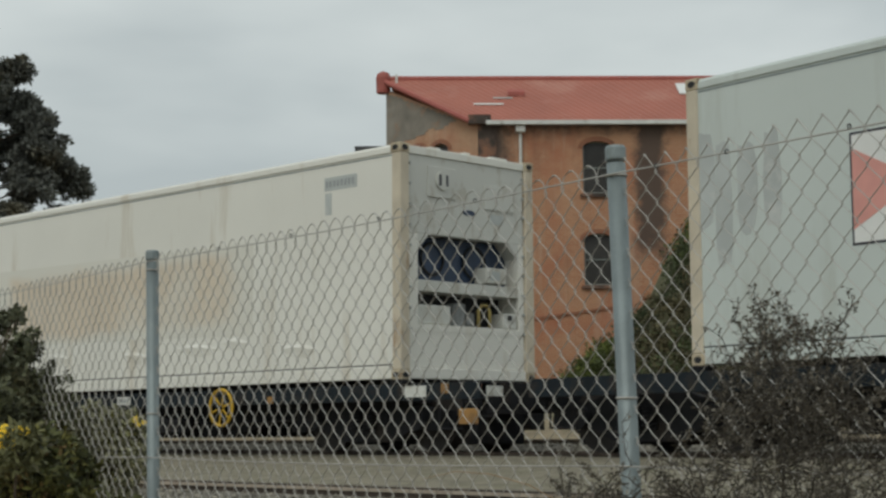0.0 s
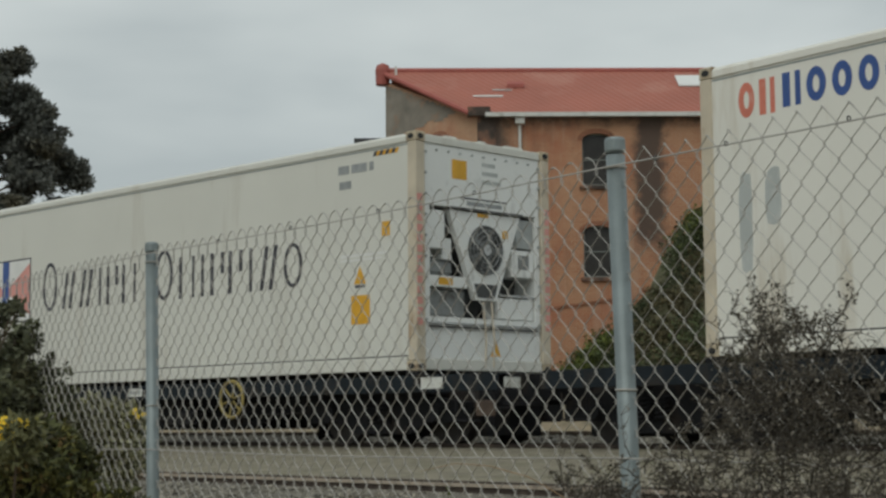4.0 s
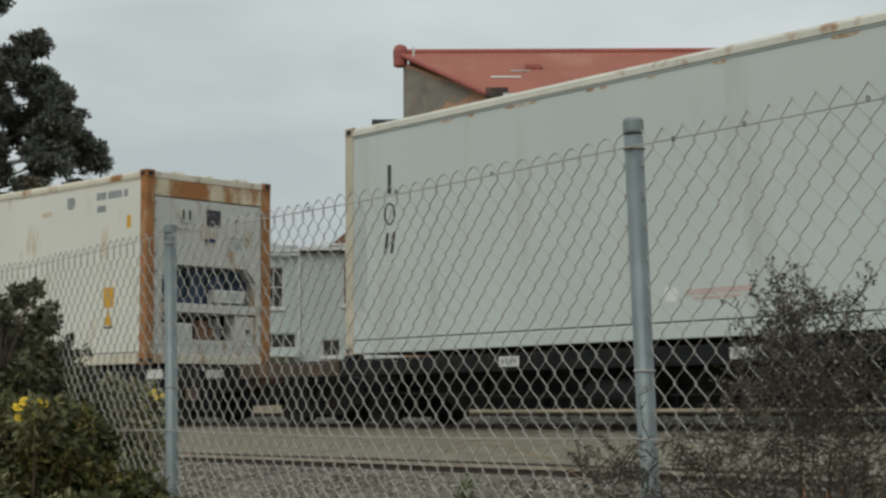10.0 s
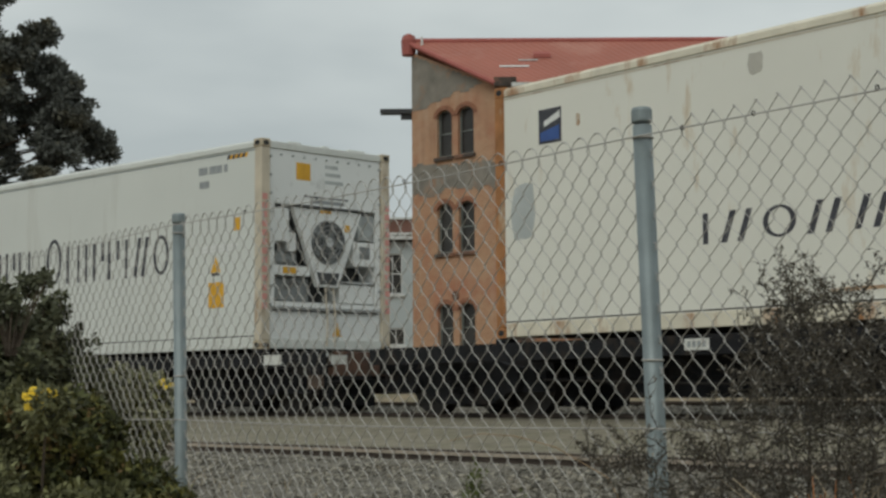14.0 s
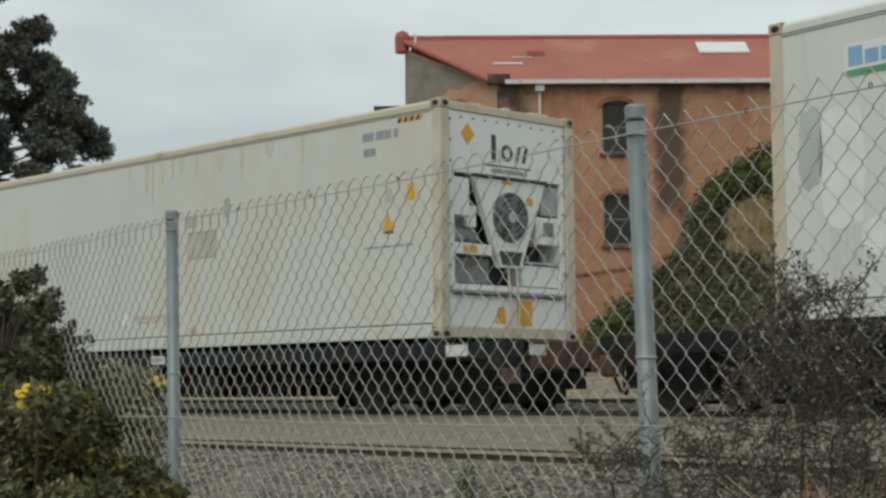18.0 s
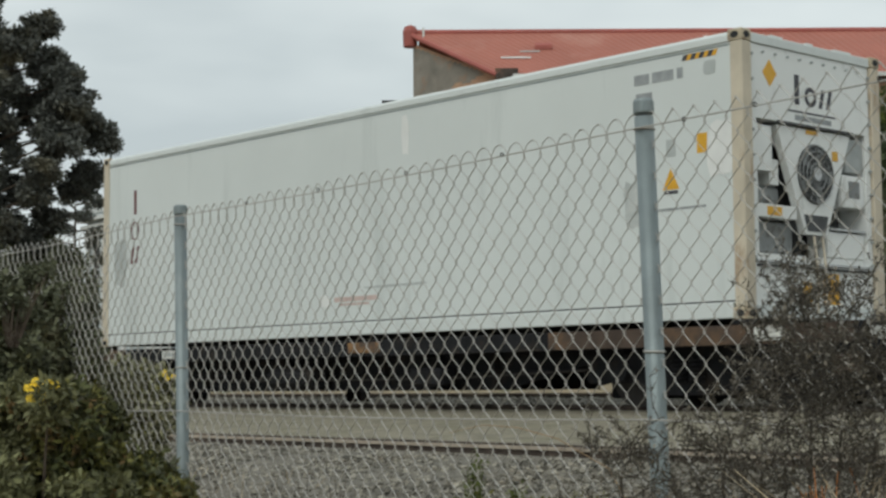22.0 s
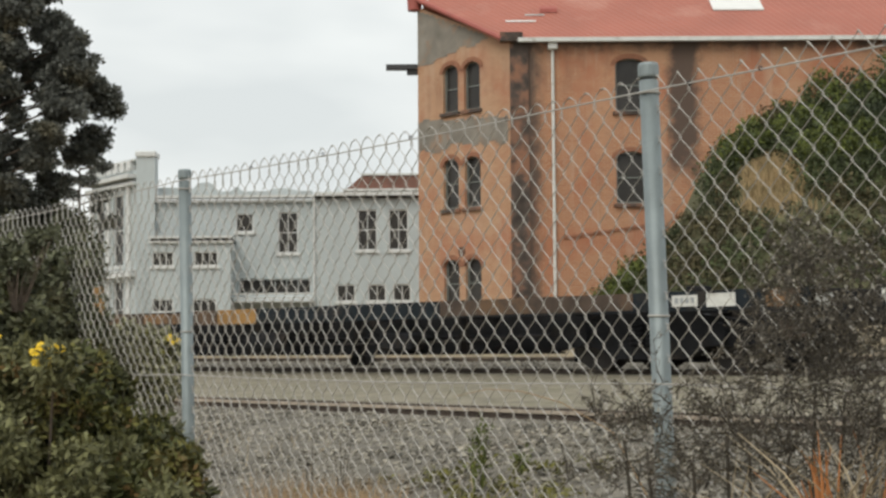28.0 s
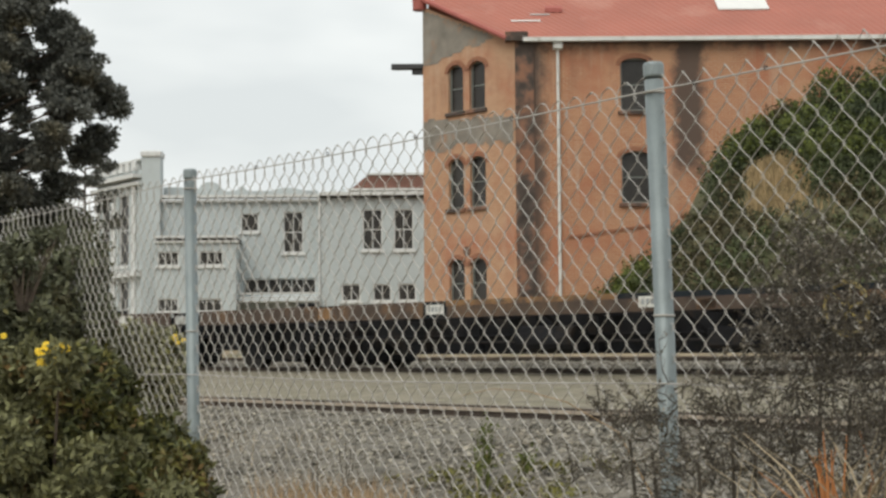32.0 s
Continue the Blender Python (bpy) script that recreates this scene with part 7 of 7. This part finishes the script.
def build_daisy_bush():
    """The cushion-shaped daisy bush on this side of the fence, and a paler one beyond it."""
    rng = random.Random(21)
    t = thing("daisy_bush", "rounded grey-green daisy bush with a few yellow flowers by the fence", "shrub")
    d = 3.5
    light = [(65, 655, 52), (20, 690, 44), (105, 640, 34), (45, 735, 46), (95, 745, 36), (15, 790, 50), (70, 815, 44), (175, 785, 48), (145, 820, 40), (215, 820, 44), (45, 875, 56), (130, 885, 50), (200, 890, 50), (255, 860, 42), (310, 890, 40), (-40, 660, 60), (-45, 780, 70), (-40, 880, 70)]
    dark = [(150, 660, 46), (195, 690, 40), (130, 710, 46), (175, 730, 44), (60, 700, 46), (110, 780, 44), (255, 790, 44), (295, 780, 38), (325, 830, 34), (280, 840, 46), (225, 770, 34), (170, 850, 50), (90, 860, 50), (345, 880, 34), (230, 870, 50), (20, 740, 50), (180, 645, 26), (340, 800, 16)]
    high = [(0, 565, 55), (40, 580, 38), (-40, 535, 50), (12, 525, 26), (-30, 600, 60), (45, 610, 38), (10, 512, 30), (-35, 480, 36), (72, 566, 24)]
    lb, db, hb = blobs_at(light, d - 0.14), blobs_at(dark, d), blobs_at(high, d + 0.1)
    leaf_cloud(rosettes_on(lb, 52, 0.0175, rng), 21000, 0.0076, M["daisyleaf"], "leaf_cushion", t, 0.95, 2.6, 12, label="tight grey-green leaf rosettes")
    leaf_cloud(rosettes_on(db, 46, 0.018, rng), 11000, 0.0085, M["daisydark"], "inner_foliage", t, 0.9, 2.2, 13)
    leaf_cloud(rosettes_on(db, 22, 0.013, rng), 6500, 0.0075, M["olivetip"], "leaf_tip", t, 0.9, 2.4, 23, label="yellowish olive shoot tips")
    leaf_cloud(rosettes_on(db[::2] + lb[::3], 7, 0.010, rng), 1500, 0.0080, M["browntip"], "leaf_tip", t, 0.9, 2.2, 24, label="brown withered shoot tips")
    # dark leaves behind the cushions; the shade inside the bush is in their colour
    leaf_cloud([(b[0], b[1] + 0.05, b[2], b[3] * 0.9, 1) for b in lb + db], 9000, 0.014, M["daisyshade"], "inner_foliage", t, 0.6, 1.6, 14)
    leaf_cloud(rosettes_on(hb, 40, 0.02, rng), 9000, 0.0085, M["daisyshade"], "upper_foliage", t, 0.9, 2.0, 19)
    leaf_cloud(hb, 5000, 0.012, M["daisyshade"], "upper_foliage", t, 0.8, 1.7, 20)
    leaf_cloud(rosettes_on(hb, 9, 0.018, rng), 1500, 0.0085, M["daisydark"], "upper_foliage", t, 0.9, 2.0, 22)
    foot = px(60, 1500, d)
    bm = geometry()
    for u, dd, z, r, q in db + lb + hb:
        a, b, c = site(foot[0] + 0.1 * rng.random(), d, 0.1), site((foot[0] + u) / 2, (d + dd) / 2, z * 0.55), site(u, dd, z)
        add_tube(bm, [a, b, c], [0.010, 0.006, 0.002], 5)
    tagged(part("stem_tangle", bm, M["bark"], t), kind="stuff")
    # leafy sprigs that stand above the bush
    for i, (x, y, r) in enumerate(((65, 412, 12), (82, 421, 15), (95, 404, 10), (101, 411, 8), (60, 434, 10), (30, 432, 16), (42, 446, 14), (72, 426, 10), (55, 464, 9), (10, 440, 14), (22, 462, 16), (76, 500, 12), (38, 482, 16))):
        dd = d + 0.08 * rng.random()
        a, b = site(*px(36 + 0.2 * (x - 36), 545, dd)), site(*px(x, y, dd))
        bm = geometry()
        add_tube(bm, [a, (a + b) / 2 + Vector((0, 0, 0.01)), b], [0.0022, 0.0018, 0.001], 4)
        s = part("sprig", bm, M["bark"], t)
        leaf_cloud([(*px(x, y, dd), r * dd / 2873 * 1.05, 0.95)], int(r * r * 0.36) + 12, 0.0095, M["sprigleaf"], "sprig_leaf", s, 0.95, 1.6, 40 + i)
    spots = [(*px(68 + 6 * i + 3 * rng.random(), 604 + 12 * rng.random(), d - 0.30), 0.0085) for i in range(9)] + [(*px(73 + 7 * i, 632 + 14 * rng.random(), d - 0.31), 0.0085) for i in range(5)] + [(*px(6, 588, d - 0.2), 0.006)]
    for u, dd, z, r in spots:
        flower_heads([(site(u, dd, z), (0.75 + rng.gauss(0, 0.2), -0.6 + rng.gauss(0, 0.2), 0.35))], t, r)
    # beyond the fence
    t = thing("daisy_bush", "pale straggling daisy bush beyond the fence", "shrub")
    d = 7.4
    l = [(185, 640, 48), (230, 615, 40), (285, 625, 40), (130, 690, 60), (210, 690, 60), (290, 670, 40), (60, 660, 70), (150, 750, 60), (250, 730, 50), (310, 640, 20)]
    pb = blobs_at(l, d)
    leaf_cloud(rosettes_on(pb, 80, 0.034, rng), 20000, 0.014, M["daisypale"], "leaf_cushion", t, 0.95, 2.4, 16)
    leaf_cloud(pb, 2600, 0.02, M["olivetip"], "inner_foliage", t, 0.7, 1.9, 17)
    bm = geometry()
    for b in pb:
        add_tube(bm, [site(pb[4][0], d, 0.6), site(b[0], b[1], b[2])], [0.012, 0.004], 5)
    tagged(part("stem_tangle", bm, M["bark"], t), kind="stuff")
    for _ in range(4):
        flower_heads([(site(*px(308 + 18 * rng.random(), 588 + 16 * rng.random(), d - 0.3)), (0.75, -0.6, 0.4))], t, 0.010)
    # a darker shrub with upright shoots, close behind the fence
    t = thing("leafy_shrub", "dark leafy shrub with upright shoots behind the fence", "shrub")
    d = 7.1
    mass = blobs_at([(30, 520, 60), (80, 530, 46), (112, 552, 40), (60, 580, 70), (140, 575, 36), (165, 572, 26), (120, 610, 50), (20, 620, 80)], d, 0.1)
    shoot = blobs_at([(98, 449, 12), (117, 451, 10), (130, 439, 8), (127, 474, 13), (105, 464, 14), (115, 482, 12), (134, 464, 6), (97, 478, 12), (155, 499, 9), (160, 520, 13), (185, 517, 6), (158, 540, 12), (98, 500, 14), (125, 520, 12)], d, 0.08)
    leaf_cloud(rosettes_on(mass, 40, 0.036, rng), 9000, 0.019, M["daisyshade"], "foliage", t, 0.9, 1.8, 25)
    leaf_cloud(shoot, 1000, 0.019, M["sprigleaf"], "shoot_leaf", t, 0.95, 1.6, 26)
    bm = geometry()
    foot = px(70, 900, d)
    for b in mass + shoot:
        add_tube(bm, [site(foot[0], d, 0.5), site((foot[0] + b[0]) / 2, d, 0.6 * b[2] + 0.2), site(b[0], b[1], b[2])], [0.010, 0.006, 0.002], 5)
    tagged(part("stem_tangle", bm, M["bark"], t), kind="stuff")
    # low scrub beyond the line, under the pine
    t = thing("line_side_scrub", "dark olive scrub and small trees beyond the line", "shrubs")
    d = 47.0
    l = [(-70, 400, 80), (0, 400, 60), (60, 400, 50), (100, 400, 36), (-30, 480, 80), (50, 470, 66), (95, 480, 46), (10, 540, 70), (80, 540, 60), (115, 560, 40), (128, 470, 30), (132, 525, 34), (-80, 550, 80), (80, 360, 26), (150, 440, 26), (158, 490, 28), (160, 540, 30), (172, 578, 26), (140, 405, 20)]
    sb = blobs_at(l, d, 1.5)
    tagged(leaf_cloud(rosettes_on(sb, 26, 0.28, rng), 30000, 0.085, M["farscrub"], "foliage", t, 0.9, 1.8, 18), kind="stuff")
    bm = geometry()
    for b in sb:
        add_tube(bm, [site(b[0], b[1], 0.9), site(b[0] + 0.2, b[1], b[2])], [0.08, 0.03], 6)
    tagged(part("stem_tangle", bm, M["bark"], t), kind="stuff")


# darker leaf, with the shade inside the bushes put into its colour
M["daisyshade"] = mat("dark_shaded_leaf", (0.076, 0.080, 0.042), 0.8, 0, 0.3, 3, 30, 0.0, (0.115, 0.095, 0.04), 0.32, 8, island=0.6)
M["sprigleaf"] = mat("dull_green_shoot_leaf", (0.105, 0.112, 0.066), 0.8, 0, 0.3, 3, 30, 0.0, island=0.55)
M["olivetip"] = mat("olive_shoot_tip", (0.130, 0.122, 0.030), 0.75, 0, 0.3, 3, 30, 0.0, island=0.5)
M["browntip"] = mat("withered_brown_leaf", (0.155, 0.10, 0.036), 0.85, 0, 0.3, 3, 30, 0.0, island=0.5)
M["daisypale"] = mat("pale_straw_green_leaf", (0.215, 0.21, 0.125), 0.8, 0, 0.3, 3, 30, 0.0, island=0.5)
build_daisy_bush()


def build_twig_bush():
    """A bare, wiry shrub in front of the fence: a tangle of forking twigs with small dry leaves."""
    rng = random.Random(33)
    t = thing("twiggy_shrub", "wiry bare shrub with dry grey leaves in front of the fence", "shrub")
    d = 3.0
    spots = [(1490, 565, 120), (1425, 610, 100), (1555, 600, 120), (1390, 700, 100), (1470, 700, 120), (1560, 720, 120), (1500, 830, 140), (1400, 820, 110), (1600, 820, 120), (1300, 760, 80), (1330, 830, 90), (1250, 810, 80), (1290, 700, 50), (1130, 715, 55), (1100, 770, 55), (1165, 790, 70), (1200, 715, 50),
             (1065, 735, 26), (1230, 880, 90), (1130, 870, 80), (1050, 830, 40), (1340, 650, 46), (1440, 520, 60), (1530, 510, 70), (1460, 470, 36)]
    verts, faces, lv, lf = [], [], [], []

    def twig(p, q, r0, r1):
        a = (q - p).normalized()
        s = a.cross((0.3, 0.2, 1)).normalized()
        b = a.cross(s)
        o = len(verts)
        for c, r in ((p, r0), (q, r1)):
            for k in range(3):
                an = 2.094 * k
                verts.append(c + (s * math.cos(an) + b * math.sin(an)) * r)
        for k in range(3):
            faces.append((o + k, o + (k + 1) % 3, o + 3 + (k + 1) % 3, o + 3 + k))

    def leaf(q, s):
        a = Vector((rng.gauss(0, 1), rng.gauss(0, 1), rng.gauss(0, 1))).normalized()
        b = a.cross((0.1, 0.4, 1)).normalized()
        o = len(lv)
        lv.extend((q, q + a * s + b * s * 0.6, q + a * s * 2, q + a * s - b * s * 0.6))
        lf.append((o, o + 1, o + 2, o + 3))

    def spray(p, way, length, r, fork):
        for i in range(3):
            way = (way + Vector((rng.gauss(0, 0.35), rng.gauss(0, 0.35), rng.gauss(0, 0.3)))).normalized()
            q = p + way * length / 3
            twig(p, q, r * (1 - 0.22 * i), r * (0.78 - 0.2 * i))
            if fork:
                for _ in range(2):
                    side = Vector((rng.gauss(0, 1), rng.gauss(0, 1), rng.gauss(0.2, 0.8))).normalized()
                    spray(q, (way * 0.5 + side).normalized(), length * (0.3 + 0.2 * rng.random()), r * 0.66, fork - 1)
            elif rng.random() < 0.75:
                leaf(q, 0.0026 + 0.0034 * rng.random())
            p = q
    for i, (x, y, r) in enumerate(spots):
        dd = d + 0.16 * math.sin(i * 1.9) - 0.06
        u, _, z = px(x, y, dd)
        rad = r * dd / 2873
        c = site(u, dd, z)
        for _ in range(int(36 * (r / 100) ** 2) + 4):
            w = Vector((rng.gauss(0, 1), rng.gauss(0, 1), rng.gauss(0.25, 0.9))).normalized()
            spray(c + w * rad * (0.15 + 0.6 * rng.random()), w, rad * (0.35 + 0.3 * rng.random()) + 0.018, 0.0015, 1)
    # a few longer shoots above the dome
    for x, y in ((1440, 520), (1460, 500), (1500, 480), (1420, 540), (1535, 470), (1385, 620), (1060, 740), (1180, 680), (1300, 660)):
        u, _, z = px(x, y, d)
        spray(site(u, d, z), Vector((rng.gauss(0, 0.3), rng.gauss(0, 0.3), 1)).normalized(), 0.085, 0.0013, 1)
    for x, y, l in ((1395, 520, 0.13), (1410, 510, 0.11), (1425, 500, 0.14), (1436, 495, 0.10), (1405, 530, 0.10), (1375, 560, 0.09), (1360, 585, 0.08), (1450, 490, 0.09), (1480, 470, 0.07), (1510, 465, 0.07), (1545, 455, 0.08), (1415, 480, 0.10), (1390, 545, 0.11)):
        u, _, z = px(x, y, d)
        spray(site(u, d + 0.05 * rng.random(), z), Vector((rng.gauss(0, 0.25), rng.gauss(0, 0.25), 1)).normalized(), l, 0.0017, 2)
    tagged(raw("twig_tangle", verts, faces, M["twig"], t), kind="stuff")
    tagged(raw("dry_leaf_mass", lv, lf, M["twigleaf"], t), kind="stuff")
    # main stems down to the soil
    for x, y in ((1560, 720), (1500, 700), (1450, 640), (1400, 760), (1330, 800), (1290, 740), (1230, 820), (1150, 800), (1110, 780)):
        u, dd, z = px(x, y, d - 0.03)
        bm = geometry()
        f = px(1330 + (x - 1330) * 0.5, 1900, d)
        add_tube(bm, [site(f[0], d, 0.0), site((f[0] + u) / 2, d, z * 0.5), site(u, dd, z)], [0.008, 0.006, 0.003], 5)
        part("main_stem", bm, M["twig"], t)


build_twig_bush()


def build_grasses():
    """Dry stalks at the foot of the shrub and along the bank."""
    rng = random.Random(41)
    for name, key, label, spots in (
            ("straw_grass", "drygrass", "tall dry straw grass at the foot of the shrub", [(1400 + 180 * rng.random(), 2.62 + 0.22 * rng.random(), 0.10 + 0.13 * rng.random(), 0.0040) for _ in range(60)] + [(1280 + 130 * rng.random(), 2.65 + 0.2 * rng.random(), 0.10 + 0.10 * rng.random(), 0.0018) for _ in range(12)]),
            ("dead_stems", "rustgrass", "red-brown dead weed stems beside the fence", [(1400 + 170 * rng.random(), 2.62 + 0.2 * rng.random(), 0.10 + 0.13 * rng.random(), 0.0030) for _ in range(10)] + [(1446 + 22 * rng.random(), 2.62 + 0.1 * rng.random(), 0.13 + 0.06 * rng.random(), 0.0055) for _ in range(9)])):
        verts, faces = [], []
        for x, dd, h, w in spots:
            u = (x - 784) * dd / 2873
            base_z = 1.5 + (620 - 1000) * dd / 2873
            p = site(u, dd, base_z)
            wild = 0.12 if key == "drygrass" else 0.035
            bend = Vector((rng.gauss(0, wild), rng.gauss(0, wild), 0))
            pts = [p + Vector((0, 0, h * f)) + bend * f * f for f in (0, 0.35, 0.7, 1.0)]
            o = len(verts)
            side = Vector((CH, SH, 0))
            for i, q in enumerate(pts):
                r = w * (1 - 0.28 * i)
                verts += [q - side * r, q + side * r]
            for i in range(3):
                a = o + 2 * i
                faces.append((a, a + 1, a + 3, a + 2))
        g = thing(name, label, "grass")
        tagged(raw("stalk_mass", verts, faces, M[key], g), kind="stuff")
        verts2, faces2 = [], []
        for x, dd, h, w in spots[::2]:
            u = (x - 784) * dd / 2873
            p = site(u, dd, 0.0)
            q = site(u, dd, 1.5 + (620 - 1000) * dd / 2873 + 0.01)
            o = len(verts2)
            s = Vector((CH, SH, 0)) * w
            verts2 += [p - s, p + s, q + s, q - s]
            faces2.append((o, o + 1, o + 2, o + 3))
        tagged(raw("stalk_foot", verts2, faces2, M[key], g), kind="stuff")
    # grass tufts and small weeds along the top of the bank
    verts, faces = [], []
    for _ in range(5200):
        a = radians(-9 + 21 * rng.random())
        dd = -10.2 + 3.4 * rng.random() ** 1.3
        x, y = CENTRE[0] + (RADIUS + dd) * math.sin(a), CENTRE[1] + (RADIUS + dd) * math.cos(a)
        if noise.noise((x * 0.7, y * 0.7, 5)) < 0.02 + 0.25 * max(0, dd + 8.4):
            continue
        z = ground_z(dd) - 0.02
        h = 0.05 + 0.12 * rng.random()
        lean = Vector((rng.gauss(0, 0.5), rng.gauss(0, 0.5), 0)) * h
        s = Vector((CH, SH, 0)) * 0.004
        o = len(verts)
        p = Vector((x, y, z))
        verts += [p - s, p + s, p + lean + Vector((0, 0, h))]
        faces.append((o, o + 1, o + 2))
    tagged(raw("bank_grass", verts, faces, M["drygrass"]), "short dry grass along the top of the ballast bank", "grass", kind="stuff")
    # tall pale tussocks just beyond the fence
    verts, faces = [], []
    for _ in range(1000):
        k = rng.choice((500, 540, 575, 610, 640, 660))
        dd = 5.6 + 0.9 * rng.random()
        u = (k + rng.gauss(0, 26) - 784) * dd / 2873
        p = site(u, dd, 0)
        z0 = ground_z(from_line(p.x, p.y)) - 0.03
        z1 = 1.5 + (620 - (842 + rng.gauss(0, 14) + (12 if k > 560 else 0))) * dd / 2873
        lean = Vector((rng.gauss(0, 0.07), rng.gauss(0, 0.07), 0))
        s = Vector((CH, SH, 0)) * 0.0022
        o = len(verts)
        q = Vector((p.x, p.y, z0))
        m = Vector((p.x, p.y, (z0 + z1) / 2)) + lean * 0.35
        verts += [q - s, q + s, m + s, m - s, Vector((p.x, p.y, z1)) + lean]
        faces += [(o, o + 1, o + 2, o + 3), (o + 3, o + 2, o + 4)]
    tagged(raw("tussock_grass", verts, faces, M["tussock"]), "tall orange dry tussock grass beyond the fence", "grass", kind="stuff")
    # low green weeds among the stones
    spots = []
    for _ in range(130):
        dd = 7.3 + 1.7 * rng.random()
        u = (rng.choice((800, 860, 930, 990, 560, 420)) + rng.gauss(0, 45) - 784) * dd / 2873
        p = site(u, dd, 0)
        spots.append((u, dd, ground_z(from_line(p.x, p.y)) + 0.01, 0.025 + 0.035 * rng.random(), 0.6))
    tagged(leaf_cloud(spots, 2600, 0.016, M["olivetip"], "ground_weeds", None, 0.9, 2.0, 77), "low green weeds scattered among the ballast stones", "weed", kind="stuff")
    # one long orange stalk arching across the fence
    w = thing("arching_stalk", "long orange dry stalk arching beside the wiry shrub", "weed")
    bm = geometry()
    add_tube(bm, [site(*px(x, y, 3.15)) for x, y in ((1215, 1900), (1190, 1300), (1150, 880), (1090, 765), (1000, 712), (930, 692), (870, 687), (810, 700))], [0.003, 0.0026, 0.0020, 0.0014, 0.0011, 0.0010, 0.0008, 0.0005], 5)
    part("stalk", bm, M["tussock"], w)
    # a point lever beyond the line
    w = thing("point_lever", "small yellow point lever on a dark box beyond the line", "point lever")
    p = site(*px(650, 600, 24.0))
    bm = geometry()
    add_box(bm, p.x - 0.16, p.x + 0.16, p.y - 0.11, p.y + 0.11, 1.30, 1.46, 0.02)
    part("lever_box", bm, M["black"], w)
    bm = geometry()
    add_tube(bm, [(p.x, p.y, 1.42), (p.x + 0.05, p.y, 1.52), (p.x + 0.06, p.y, 1.66)], [0.022, 0.018, 0.02], 8)
    part("lever", bm, M["yellow"], w, "yellow painted lever")
    # single weeds beyond the fence
    for x, dd, top, key, leafy in ((612, 8.0, 748, "twig", 0), (560, 7.6, 770, "twig", 0), (858, 8.4, 735, "gorse", 1), (845, 8.3, 760, "gorse", 1), (655, 7.6, 800, "twig", 0), (930, 8.6, 800, "gorse", 1), (1010, 8.4, 770, "twig", 0)):
        w = thing("weed", "thin dry weed stalk on the ballast" if not leafy else "small green weed on the ballast", "weed")
        u = (x - 784) * dd / 2873
        p0 = site(u, dd, 0)
        z0 = ground_z(from_line(p0.x, p0.y)) - 0.03
        z1 = 1.5 + (620 - top) * dd / 2873
        bm = geometry()
        for k in range(4):
            b = Vector((rng.gauss(0, 0.05), rng.gauss(0, 0.05), 0))
            add_tube(bm, [Vector((p0.x, p0.y, z0)), Vector((p0.x, p0.y, (z0 + z1) / 2)) + b * 0.4, Vector((p0.x, p0.y, z1 - 0.04 * k)) + b], [0.005, 0.004, 0.0015], 4)
        part("stalk", bm, M["twig" if not leafy else "gorse"], w)
        leaf_cloud([(u, dd, z0 + (z1 - z0) * f, 0.05, 1.4) for f in (0.45, 0.65, 0.85)], 90 if leafy else 30, 0.014, M["gorse" if leafy else "twigleaf"], "leaves", w, 0.9, 1.8, int(x))


build_grasses()


def build_stones():
    """Loose ballast on the near side of the siding and between the rails."""
    rng = np.random.default_rng(7)
    unit = np.array([(1, 0, 0), (-1, 0, 0), (0, 1, 0), (0, -1, 0), (0, 0, 1), (0, 0, -1)], float)
    tri = [(0, 2, 4), (2, 1, 4), (1, 3, 4), (3, 0, 4), (2, 0, 5), (1, 2, 5), (3, 1, 5), (0, 3, 5)]
    for lo, hi, a0, a1, n, s0, s1, name, label in ((-8.6, -5.22, -4, 9.5, 32000, 0.010, 0.032, "loose_ballast", "loose grey ballast stones below the siding rail"),
                                                         (-0.45, 2.9, -9, 8, 9000, 0.02, 0.034, "track_ballast", "grey ballast stones between the rails")):
        verts, faces = np.empty((n * 6, 3)), []
        for i in range(n):
            d = lo + (hi - lo) * rng.random()
            a = radians(a0 + (a1 - a0) * rng.random())
            s = s0 + (s1 - s0) * rng.random() ** 2
            q = rng.normal(size=(3, 3))
            q, _ = np.linalg.qr(q)
            v = (unit * (0.6 + 0.8 * rng.random((6, 1))) * s) @ q
            v[:, 2] *= 0.6
            verts[i * 6:i * 6 + 6] = v + (CENTRE[0] + (RADIUS + d) * math.sin(a), CENTRE[1] + (RADIUS + d) * math.cos(a), ground_z(d) + s * 0.3)
            faces += [tuple(i * 6 + k for k in t) for t in tri]
        tagged(raw(name, verts, faces, M["stone"]), label, "ballast", kind="stuff")


build_stones()


def build_sleepers():
    """Timber sleepers under the running line."""
    track = thing("sleeper_row", "row of weathered timber sleepers under the running line", "railway sleepers")
    bm = geometry()
    add_box(bm, -0.11, 0.11, -0.44, 1.05, -0.12, 0.015, 0.012)
    me = mesh_of("sleeper", bm, M["sleeper"])
    for i in range(62):
        x, y, a = line(-40 + i * 0.62)
        ob = part("sleeper", me, None, track)
        ob.matrix_basis = pose(x, y, 1.198, 0, 0, math.degrees(a))


build_sleepers()


motions()
